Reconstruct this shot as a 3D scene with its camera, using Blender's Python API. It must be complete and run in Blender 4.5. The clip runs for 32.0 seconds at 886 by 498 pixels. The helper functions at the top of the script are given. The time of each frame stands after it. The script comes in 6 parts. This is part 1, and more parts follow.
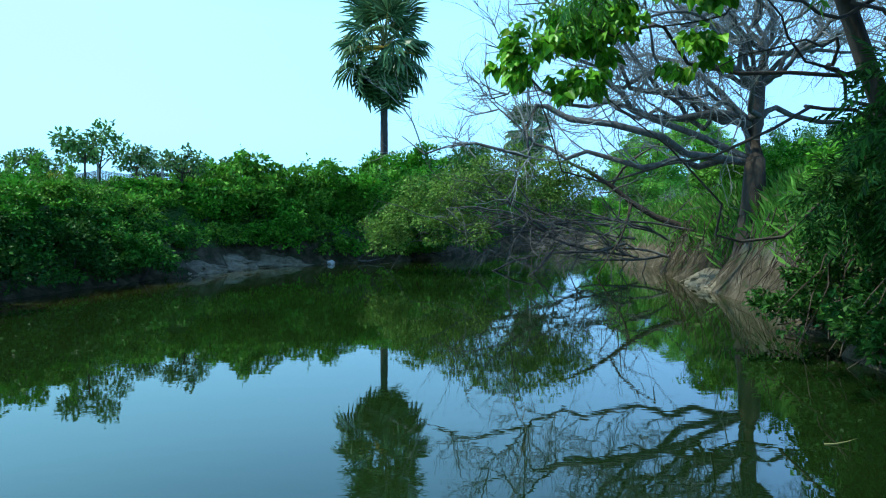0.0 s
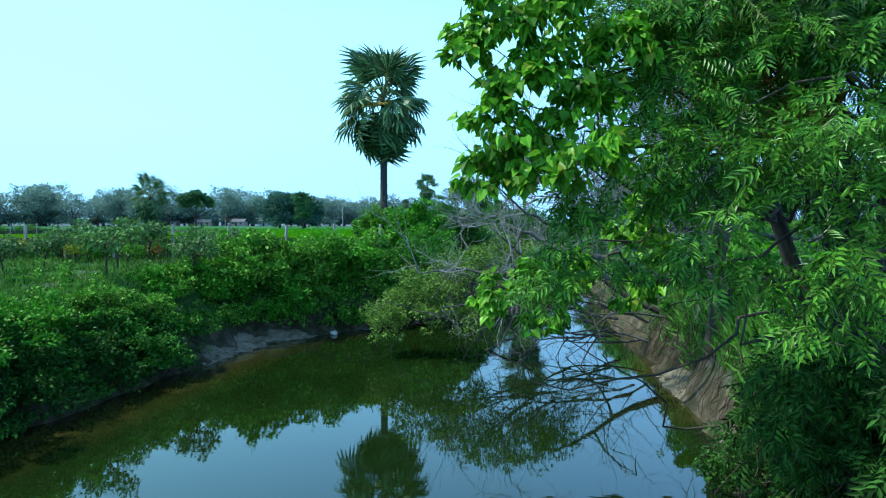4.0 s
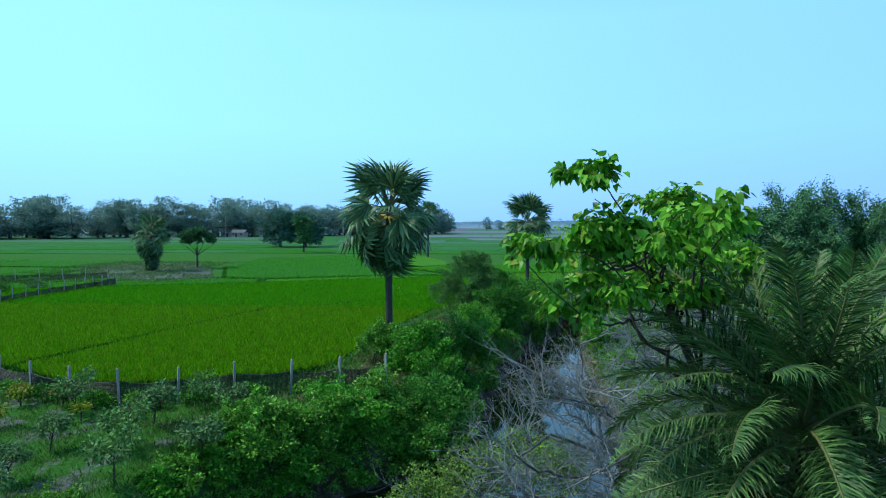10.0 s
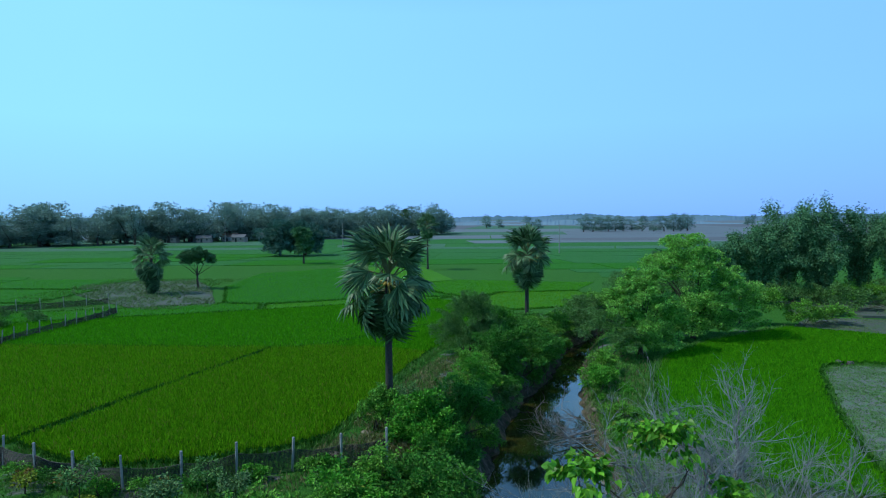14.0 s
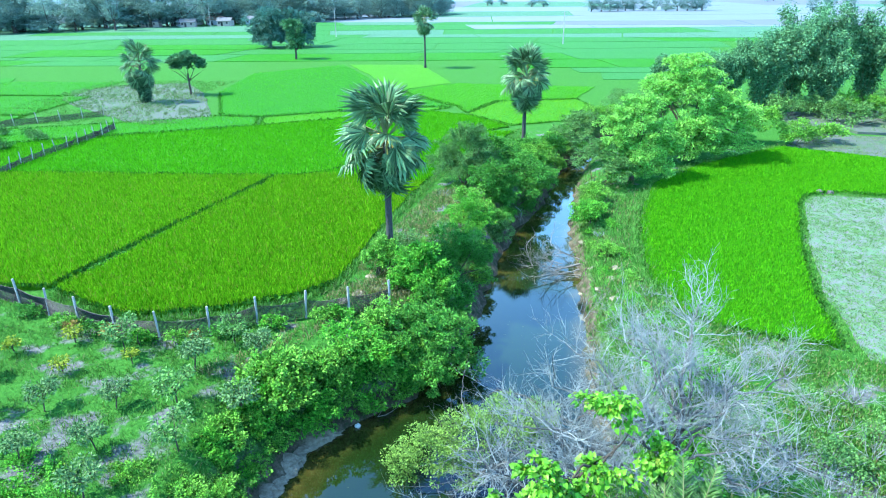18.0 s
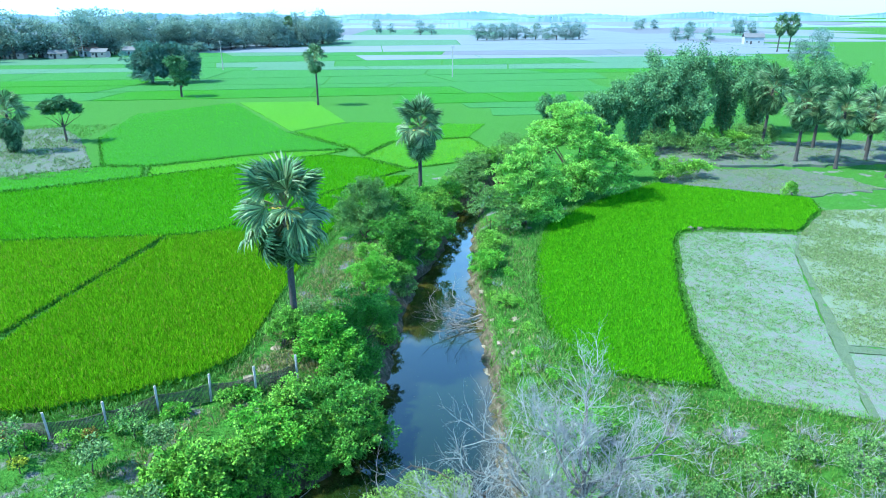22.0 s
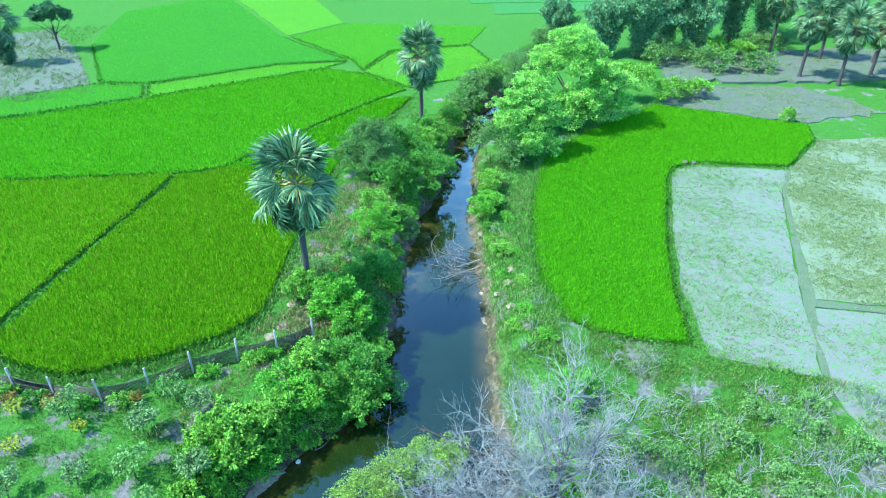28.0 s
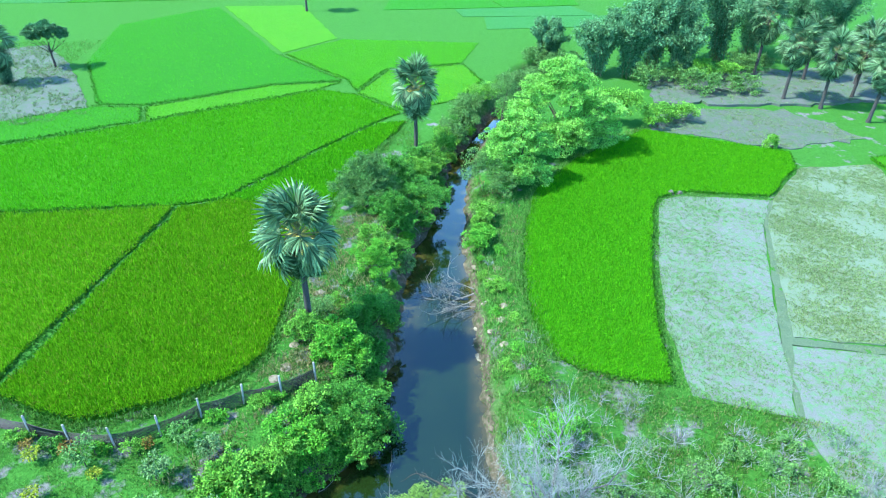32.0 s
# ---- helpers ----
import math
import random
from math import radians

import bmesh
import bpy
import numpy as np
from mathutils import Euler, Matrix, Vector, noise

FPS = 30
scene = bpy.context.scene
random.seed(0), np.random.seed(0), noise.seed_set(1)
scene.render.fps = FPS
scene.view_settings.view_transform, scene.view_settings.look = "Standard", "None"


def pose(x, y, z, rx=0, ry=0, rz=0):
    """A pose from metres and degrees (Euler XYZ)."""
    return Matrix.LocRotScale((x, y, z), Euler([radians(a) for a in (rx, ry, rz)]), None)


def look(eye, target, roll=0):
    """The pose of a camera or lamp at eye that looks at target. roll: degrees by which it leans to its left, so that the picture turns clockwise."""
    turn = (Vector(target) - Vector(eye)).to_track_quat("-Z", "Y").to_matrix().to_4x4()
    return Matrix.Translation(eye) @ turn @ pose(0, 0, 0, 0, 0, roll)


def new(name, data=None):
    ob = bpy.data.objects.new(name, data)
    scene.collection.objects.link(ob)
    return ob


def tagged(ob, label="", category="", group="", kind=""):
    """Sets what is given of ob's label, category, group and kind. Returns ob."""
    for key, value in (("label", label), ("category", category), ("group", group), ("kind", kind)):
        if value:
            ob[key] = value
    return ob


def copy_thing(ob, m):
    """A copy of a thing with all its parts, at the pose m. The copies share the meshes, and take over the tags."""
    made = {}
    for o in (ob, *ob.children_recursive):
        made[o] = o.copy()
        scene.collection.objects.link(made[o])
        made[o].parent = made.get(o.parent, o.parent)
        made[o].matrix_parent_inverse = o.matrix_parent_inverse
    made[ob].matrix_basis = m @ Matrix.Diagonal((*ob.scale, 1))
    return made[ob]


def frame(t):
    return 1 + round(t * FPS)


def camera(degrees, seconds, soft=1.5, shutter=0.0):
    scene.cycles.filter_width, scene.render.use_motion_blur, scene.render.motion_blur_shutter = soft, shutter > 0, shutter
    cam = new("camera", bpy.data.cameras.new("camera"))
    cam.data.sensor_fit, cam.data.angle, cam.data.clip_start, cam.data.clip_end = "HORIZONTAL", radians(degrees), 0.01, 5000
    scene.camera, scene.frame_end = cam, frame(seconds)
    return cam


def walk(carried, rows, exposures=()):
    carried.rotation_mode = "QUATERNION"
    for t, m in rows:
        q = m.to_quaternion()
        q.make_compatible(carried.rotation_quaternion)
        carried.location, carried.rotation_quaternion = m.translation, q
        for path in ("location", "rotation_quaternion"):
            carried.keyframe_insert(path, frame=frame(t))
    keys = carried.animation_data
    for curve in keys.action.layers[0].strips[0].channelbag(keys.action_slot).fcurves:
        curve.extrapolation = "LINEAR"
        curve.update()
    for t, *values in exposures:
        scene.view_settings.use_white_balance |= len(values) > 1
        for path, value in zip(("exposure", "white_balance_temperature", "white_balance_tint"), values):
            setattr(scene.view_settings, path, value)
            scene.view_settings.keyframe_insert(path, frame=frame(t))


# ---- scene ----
cam = camera(70.1, 32.0, soft=1.1)
PATH = [
    (0, (0.714, 2.038, 1.527), (0.632, 4.035, 1.449), 0.2),
    (0.5, (0.768, 1.508, 1.526), (0.685, 3.504, 1.448), 0.3),
    (1, (0.842, 0.891, 1.523), (0.759, 2.888, 1.444), 0.3),
    (1.5, (0.887, 0.629, 1.782), (0.804, 2.626, 1.703), 0.3),
    (2, (0.919, 0.565, 2.311), (0.836, 2.562, 2.233), 0.2),
    (2.5, (0.962, 0.585, 2.83), (0.879, 2.582, 2.752), 0.1),
    (3, (0.972, 0.589, 3.368), (0.889, 2.586, 3.289), 0.1),
    (3.5, (0.955, 0.639, 3.898), (0.872, 2.635, 3.819), 0.0),
    (5.5, (0.778, 0.704, 6.223), (0.696, 2.701, 6.141), 0.5),
    (6, (0.72, 0.799, 6.763), (0.637, 2.796, 6.681), 0.4),
    (6.5, (0.67, 0.893, 7.323), (0.587, 2.89, 7.24), 0.3),
    (7, (0.624, 0.944, 7.897), (0.542, 2.94, 7.815), 0.4),
    (7.5, (0.615, 0.98, 8.471), (0.532, 2.976, 8.388), 0.4),
    (8, (0.605, 1.016, 9.041), (0.522, 3.013, 8.958), 0.3),
    (8.5, (0.599, 1.033, 9.588), (0.516, 3.029, 9.506), 0.3),
    (9, (0.579, 1.02, 10.151), (0.497, 3.017, 10.068), 0.3),
    (9.5, (0.584, 1.034, 10.687), (0.501, 3.03, 10.603), 0.2),
    (10, (0.568, 1.042, 11.204), (0.486, 3.039, 11.121), 0.2),
    (10.5, (0.546, 1.1, 11.74), (0.463, 3.097, 11.657), 0.1),
    (11, (0.554, 1.101, 12.257), (0.471, 3.098, 12.173), 0.0),
    (11.5, (0.551, 1.087, 12.776), (0.468, 3.084, 12.693), -0.0),
    (12, (0.542, 1.085, 13.307), (0.459, 3.082, 13.223), -0.1),
    (12.5, (0.548, 1.105, 13.817), (0.465, 3.102, 13.734), -0.2),
    (13, (0.554, 1.151, 14.325), (0.471, 3.148, 14.241), -0.3),
    (13.5, (0.572, 1.154, 14.784), (0.489, 3.15, 14.703), -0.4),
    (15.5, (0.9, 0.403, 17.272), (0.821, 2.366, 16.897), -0.6),
    (16, (0.917, 0.36, 17.817), (0.837, 2.287, 17.285), -0.6),
    (16.5, (0.895, 0.391, 18.363), (0.816, 2.267, 17.673), -0.6),
    (17, (0.894, 0.447, 18.923), (0.814, 2.293, 18.156), -0.7),
    (17.5, (0.854, 0.478, 19.451), (0.777, 2.324, 18.684), -0.6),
    (18, (0.829, 0.506, 19.942), (0.752, 2.353, 19.179), -0.5),
    (18.5, (0.786, 0.515, 20.456), (0.713, 2.364, 19.696), -0.4),
    (19, (0.771, 0.529, 20.95), (0.697, 2.378, 20.193), -0.4),
    (19.5, (0.8, 0.522, 21.295), (0.732, 2.373, 20.541), -0.3),
    (20, (0.858, 0.432, 21.404), (1.039, 2.275, 20.65), -0.2),
    (20.5, (0.825, 0.423, 21.472), (1.055, 2.261, 20.718), -0.3),
    (21, (0.805, 0.501, 21.74), (1.035, 2.34, 20.987), -0.3),
    (21.5, (0.776, 0.551, 22.246), (1.007, 2.391, 21.497), -0.2),
    (22, (0.741, 0.622, 22.83), (0.976, 2.481, 22.13), -0.1),
    (22.5, (0.744, 0.651, 23.433), (0.982, 2.538, 22.814), -0.1),
    (23, (0.716, 0.644, 23.915), (0.959, 2.556, 23.382), -0.1),
    (23.5, (0.633, 0.584, 24.204), (0.876, 2.476, 23.603), 0.0),
    (24, (0.657, 0.584, 24.807), (0.891, 2.418, 24.045), -0.1),
    (24.5, (0.663, 0.616, 25.39), (0.891, 2.414, 24.544), -0.1),
    (25, (0.673, 0.631, 25.902), (0.902, 2.427, 25.054), -0.0),
    (25.5, (0.645, 0.62, 26.352), (0.872, 2.404, 25.477), -0.1),
    (27.5, (0.709, 0.626, 28.812), (0.926, 2.354, 27.829), -0.0),
    (28, (0.638, 0.625, 29.278), (0.852, 2.314, 28.228), 0.0),
    (28.5, (0.541, 0.683, 29.796), (0.756, 2.357, 28.723), 0.1),
    (29, (0.508, 0.717, 30.337), (0.724, 2.391, 29.264), 0.2),
    (29.5, (0.505, 0.727, 30.864), (0.72, 2.401, 29.792), 0.2),
    (30, (0.495, 0.758, 31.414), (0.711, 2.432, 30.342), 0.2),
    (30.5, (0.491, 0.764, 31.958), (0.708, 2.439, 30.887), 0.3),
    (31, (0.498, 0.79, 32.46), (0.724, 2.463, 31.388), 0.3),
    (31.5, (0.409, 0.821, 32.918), (0.646, 2.494, 31.849), 0.4),
    (32, (0.268, 0.859, 33.274), (0.51, 2.535, 32.21), 0.5),
]
EXPO = [(0, 0.08, 5700, 5), (3, 0.08, 5700, 5), (6, 0.03, 5700, 3), (9, -0.4, 5650, 7), (11, -0.6, 5550, 8), (13, -0.85, 5450, 9), (15.5, -0.35, 5500, 6), (16.2, 0.45, 5550, 4), (17, 1.46, 5360, 8), (21.5, 1.46, 5340, 8), (23, 0.43, 5420, 2), (24, 0.95, 5390, 8), (24.6, 1.35, 5360, 8), (32, 1.34, 5360, 8)]
walk(cam, [(t, look(eye, target, roll)) for t, eye, target, roll in PATH], EXPO)

# ---- sky and sun ----
world = bpy.data.worlds.new("sky")
scene.world = world
world.use_nodes = True
wn, wl = world.node_tree.nodes, world.node_tree.links
sky = wn.new("ShaderNodeTexSky")
sky.sky_type, sky.sun_disc = "NISHITA", False
SUN_ELEV, SUN_AZ = radians(52), radians(-93)
sky.sun_elevation, sky.sun_rotation = SUN_ELEV, SUN_AZ
sky.air_density, sky.dust_density, sky.ozone_density = 1.0, 1.0, 1.5
coord = wn.new("ShaderNodeTexCoord")
split = wn.new("ShaderNodeSeparateXYZ")
wl.new(coord.outputs["Generated"], split.inputs[0])
low = wn.new("ShaderNodeMapRange")
low.inputs["From Min"].default_value, low.inputs["From Max"].default_value = 0.3, 0.65
low.inputs["To Min"].default_value, low.inputs["To Max"].default_value = 0.85, 0.05
wl.new(split.outputs["Z"], low.inputs["Value"])
tint = wn.new("ShaderNodeMix")
tint.data_type, tint.blend_type = "RGBA", "MULTIPLY"
tint.inputs["Factor"].default_value = 1.0
tint.inputs["B"].default_value = (0.74, 0.95, 1.12, 1)
wl.new(sky.outputs[0], tint.inputs["A"])
haze = wn.new("ShaderNodeMix")
haze.data_type = "RGBA"
side = wn.new("ShaderNodeMapRange")
side.inputs["From Min"].default_value, side.inputs["From Max"].default_value = -0.5, 0.6
wl.new(split.outputs["X"], side.inputs["Value"])
glow = wn.new("ShaderNodeMix")
glow.data_type = "RGBA"
glow.inputs["A"].default_value, glow.inputs["B"].default_value = (5.0, 10.2, 12.8, 1), (3.9, 7.6, 12.8, 1)
wl.new(side.outputs[0], glow.inputs["Factor"])
wl.new(glow.outputs["Result"], haze.inputs["B"])
wl.new(low.outputs[0], haze.inputs["Factor"])
wl.new(tint.outputs["Result"], haze.inputs["A"])
wn["Background"].inputs[1].default_value = 0.15
veil = wn.new("ShaderNodeMapRange")
veil.inputs["From Min"].default_value, veil.inputs["From Max"].default_value = 0.0, 0.14
wl.new(split.outputs["Z"], veil.inputs["Value"])
thin = wn.new("ShaderNodeMix")
thin.data_type, thin.blend_type = "RGBA", "MULTIPLY"
thin.inputs["Factor"].default_value = 1.0
wl.new(haze.outputs["Result"], thin.inputs["A"])
low_tint = wn.new("ShaderNodeMix")
low_tint.data_type = "RGBA"
low_tint.inputs["A"].default_value, low_tint.inputs["B"].default_value = (0.86, 0.80, 0.96, 1), (1, 1, 1, 1)
wl.new(veil.outputs[0], low_tint.inputs["Factor"])
wl.new(low_tint.outputs["Result"], thin.inputs["B"])
wl.new(thin.outputs["Result"], wn["Background"].inputs[0])
sun = new("sun", bpy.data.lights.new("sun", "SUN"))
sun.data.energy, sun.data.angle, sun.data.color = 5.0, radians(1.5), (1.0, 0.93, 0.74)
toward = Vector((math.sin(SUN_AZ) * math.cos(SUN_ELEV), math.cos(SUN_AZ) * math.cos(SUN_ELEV), math.sin(SUN_ELEV)))
sun.matrix_world = look(toward * 200, (0, 0, 0))


# ---- materials ----
def mat_nodes(name):
    m = bpy.data.materials.new(name)
    m.use_nodes = True
    t = m.node_tree
    return m, t, t.nodes["Principled BSDF"]


def ramp(t, fac, stops):
    r = t.nodes.new("ShaderNodeValToRGB")
    e = r.color_ramp.elements
    e[0].position, e[0].color = stops[0][0], (*stops[0][1], 1)
    e[1].position, e[1].color = stops[-1][0], (*stops[-1][1], 1)
    for p, c in stops[1:-1]:
        e.new(p).color = (*c, 1)
    t.links.new(fac, r.inputs[0])
    return r.outputs[0]


def noise_tex(t, scale, detail=4.0, rough=0.55, coord=None, stretch=None):
    n = t.nodes.new("ShaderNodeTexNoise")
    n.inputs["Scale"].default_value, n.inputs["Detail"].default_value, n.inputs["Roughness"].default_value = scale, detail, rough
    src = coord or t.nodes.new("ShaderNodeNewGeometry").outputs["Position"]
    if stretch:
        mp = t.nodes.new("ShaderNodeMapping")
        mp.inputs["Scale"].default_value = stretch
        t.links.new(src, mp.inputs[0])
        src = mp.outputs[0]
    t.links.new(src, n.inputs["Vector"])
    return n.outputs["Fac"]


def mixed(t, fac, a, b, kind="MIX"):
    m = t.nodes.new("ShaderNodeMix")
    m.data_type, m.blend_type = "RGBA", kind
    for sock, v in ((m.inputs["Factor"], fac), (m.inputs["A"], a), (m.inputs["B"], b)):
        if isinstance(v, (int, float)):
            sock.default_value = v
        elif isinstance(v, tuple):
            sock.default_value = (*v, 1)
        else:
            t.links.new(v, sock)
    return m.outputs["Result"]


def bumped(t, p, height, strength, dist):
    b = t.nodes.new("ShaderNodeBump")
    b.inputs["Strength"].default_value, b.inputs["Distance"].default_value = strength, dist
    t.links.new(height, b.inputs["Height"])
    t.links.new(b.outputs[0], p.inputs["Normal"])


def leaf_mat(name, dark, light, rough=0.45, trans=0.14, old=None, old_share=0.04, gloss=0.1, k=0.9):
    """Leaves: colour by leaf, a slow drift over the crown, light passing through."""
    m, t, p = mat_nodes(name)
    dark, light = tuple(v * k * c for v, c in zip(dark, (0.9, 0.9, 0.6))), tuple(v * k * c for v, c in zip(light, (1.0, 1.0, 0.65)))
    geo = t.nodes.new("ShaderNodeNewGeometry")
    stops = [(0.0, tuple(v * 0.55 for v in dark)), (0.45, tuple((a + b) / 2 for a, b in zip(dark, light))), (0.8, light), (1.0, tuple(min(1, v * 1.3) for v in light))]
    c = ramp(t, geo.outputs["Random Per Island"], stops)
    if old:
        pick = t.nodes.new("ShaderNodeMath")
        pick.operation = "LESS_THAN"
        frac = t.nodes.new("ShaderNodeMath")
        frac.operation = "FRACT"
        mul = t.nodes.new("ShaderNodeMath")
        mul.operation, mul.inputs[1].default_value = "MULTIPLY", 17.3
        t.links.new(geo.outputs["Random Per Island"], mul.inputs[0])
        t.links.new(mul.outputs[0], frac.inputs[0])
        t.links.new(frac.outputs[0], pick.inputs[0])
        pick.inputs[1].default_value = old_share
        c = mixed(t, pick.outputs[0], c, old)
    c = mixed(t, noise_tex(t, 0.9, 3), c, mixed(t, 0.3, c, light))
    t.links.new(c, p.inputs["Base Color"])
    p.inputs["Roughness"].default_value = rough
    p.inputs["Specular IOR Level"].default_value = gloss
    if trans:
        tr = t.nodes.new("ShaderNodeBsdfTranslucent")
        t.links.new(c, tr.inputs["Color"])
        ms = t.nodes.new("ShaderNodeMixShader")
        ms.inputs[0].default_value = trans
        t.links.new(p.outputs[0], ms.inputs[1])
        t.links.new(tr.outputs[0], ms.inputs[2])
        t.links.new(ms.outputs[0], t.nodes["Material Output"].inputs["Surface"])
    return m


def bark_mat(name, dark, light, scale=6.0, stretch=(1, 1, 0.25), rough=0.9):
    m, t, p = mat_nodes(name)
    n = noise_tex(t, scale, 6, 0.65, t.nodes.new("ShaderNodeTexCoord").outputs["Object"], stretch)
    c = ramp(t, n, [(0.3, dark), (0.55, tuple((a + b) / 2 for a, b in zip(dark, light))), (0.75, light)])
    t.links.new(mixed(t, noise_tex(t, 0.7, 2), c, mixed(t, 0.4, c, dark)), p.inputs["Base Color"])
    p.inputs["Roughness"].default_value = rough
    bumped(t, p, n, 0.6, 0.04)
    return m


def rice_mat(name, a, b, c):
    m, t, p = mat_nodes(name)
    big = noise_tex(t, 0.22, 8, 0.72)
    fine = noise_tex(t, 9.0, 4, 0.7)
    col = ramp(t, big, [(0.3, a), (0.55, b), (0.75, c)])
    streak = noise_tex(t, 1.6, 5, 0.7, None, (1.0, 0.35, 1.0))
    col = mixed(t, ramp(t, streak, [(0.38, (0.0,) * 3), (0.66, (0.5,) * 3)]), col, c)
    col = mixed(t, ramp(t, fine, [(0.35, (0.45,) * 3), (0.7, (1.0,) * 3)]), (0.0, 0.0, 0.0), col)
    mid = noise_tex(t, 2.6, 7, 0.75)
    col = mixed(t, 1.0, col, ramp(t, mid, [(0.34, (0.62,) * 3), (0.62, (1.0,) * 3)]), "MULTIPLY")
    geo = t.nodes.new("ShaderNodeNewGeometry")
    col = mixed(t, 0.3, col, mixed(t, geo.outputs["Random Per Island"], a, c))
    t.links.new(col, p.inputs["Base Color"])
    p.inputs["Roughness"].default_value = 0.8
    p.inputs["Specular IOR Level"].default_value = 0.05
    bumped(t, p, mid, 0.9, 0.25)
    return m


def plain_mat(name, a, b, scale=3.0, rough=0.8, bump=0.3, dist=0.02, metal=0.0):
    m, t, p = mat_nodes(name)
    n = noise_tex(t, scale, 6, 0.6)
    t.links.new(mixed(t, noise_tex(t, scale * 0.13, 3), ramp(t, n, [(0.3, a), (0.7, b)]), a), p.inputs["Base Color"])
    p.inputs["Roughness"].default_value, p.inputs["Metallic"].default_value = rough, metal
    bumped(t, p, n, bump, dist)
    return m


def ground_mat():
    """Short grass, dry soil and pale mud on the steep banks."""
    m, t, p = mat_nodes("ground")
    patch = noise_tex(t, 0.35, 5, 0.62)
    fine = noise_tex(t, 5.0, 6, 0.7)
    grass = ramp(t, fine, [(0.3, (0.028, 0.095, 0.014)), (0.55, (0.05, 0.165, 0.022)), (0.8, (0.095, 0.215, 0.042))])
    soil = ramp(t, fine, [(0.3, (0.085, 0.092, 0.092)), (0.7, (0.205, 0.215, 0.215))])
    place = t.nodes.new("ShaderNodeSeparateXYZ")
    t.links.new(t.nodes.new("ShaderNodeNewGeometry").outputs["Position"], place.inputs[0])
    north = t.nodes.new("ShaderNodeMapRange")
    north.inputs["From Min"].default_value, north.inputs["From Max"].default_value = 28.0, 40.0
    north.inputs["To Min"].default_value, north.inputs["To Max"].default_value = 0.0, 0.05
    t.links.new(place.outputs["Y"], north.inputs["Value"])
    less = t.nodes.new("ShaderNodeMath")
    less.operation = "SUBTRACT"
    t.links.new(patch, less.inputs[0])
    t.links.new(north.outputs[0], less.inputs[1])
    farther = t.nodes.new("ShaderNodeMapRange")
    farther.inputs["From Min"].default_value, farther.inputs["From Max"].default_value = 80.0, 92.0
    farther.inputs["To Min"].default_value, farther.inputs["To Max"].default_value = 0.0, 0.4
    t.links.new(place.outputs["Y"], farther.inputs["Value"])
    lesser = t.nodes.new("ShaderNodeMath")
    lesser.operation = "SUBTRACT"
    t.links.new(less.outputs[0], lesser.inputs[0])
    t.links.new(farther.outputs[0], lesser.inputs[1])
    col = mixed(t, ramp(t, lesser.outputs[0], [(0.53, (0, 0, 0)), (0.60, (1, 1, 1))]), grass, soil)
    geo = t.nodes.new("ShaderNodeNewGeometry")
    sep = t.nodes.new("ShaderNodeSeparateXYZ")
    t.links.new(geo.outputs["True Normal"], sep.inputs[0])
    mud = ramp(t, noise_tex(t, 2.2, 6, 0.7), [(0.36, (0.04, 0.065, 0.025)), (0.46, (0.07, 0.062, 0.042)), (0.60, (0.135, 0.12, 0.085)), (0.76, (0.28, 0.255, 0.20))])
    side = t.nodes.new("ShaderNodeMath")
    side.operation = "MULTIPLY"
    wet = t.nodes.new("ShaderNodeMapRange")
    wet.inputs["From Min"].default_value, wet.inputs["From Max"].default_value = 0.7, 1.2
    wet.inputs["To Min"].default_value, wet.inputs["To Max"].default_value = 1.0, 0.35
    t.links.new(place.outputs["Z"], wet.inputs["Value"])
    steep = ramp(t, sep.outputs["Z"], [(0.62, (1, 1, 1)), (0.85, (0, 0, 0))])
    t.links.new(steep, side.inputs[0])
    t.links.new(wet.outputs[0], side.inputs[1])
    shore = t.nodes.new("ShaderNodeMapRange")
    shore.inputs["From Min"].default_value, shore.inputs["From Max"].default_value = 0.25, 0.6
    shore.inputs["To Min"].default_value, shore.inputs["To Max"].default_value = 1.0, 0.0
    t.links.new(place.outputs["Z"], shore.inputs["Value"])
    bare = t.nodes.new("ShaderNodeMath")
    bare.operation = "MAXIMUM"
    t.links.new(side.outputs[0], bare.inputs[0])
    t.links.new(shore.outputs[0], bare.inputs[1])
    col = mixed(t, bare.outputs[0], col, mud)
    t.links.new(col, p.inputs["Base Color"])
    p.inputs["Roughness"].default_value = 0.95
    p.inputs["Specular IOR Level"].default_value = 0.05
    bumped(t, p, fine, 1.0, 0.14)
    return m


def water_mat():
    m, t, p = mat_nodes("pond_water")
    n = noise_tex(t, 0.25, 3)
    deep = ramp(t, n, [(0.3, (0.006, 0.016, 0.003)), (0.7, (0.010, 0.022, 0.004))])
    att = t.nodes.new("ShaderNodeAttribute")
    att.attribute_name = "shallow"
    silt = ramp(t, noise_tex(t, 1.1, 4), [(0.3, (0.03, 0.032, 0.006)), (0.7, (0.08, 0.064, 0.016))])
    t.links.new(mixed(t, att.outputs["Fac"], deep, silt), p.inputs["Base Color"])
    p.inputs["Roughness"].default_value, p.inputs["IOR"].default_value = 0.015, 1.8
    p.inputs["Specular IOR Level"].default_value = 0.5
    p.inputs["Specular Tint"].default_value = (0.70, 0.84, 1.0, 1)
    rip = noise_tex(t, 3.0, 3, 0.5, None, (1.0, 2.2, 1.0))
    bumped(t, p, rip, 0.018, 0.03)
    return m


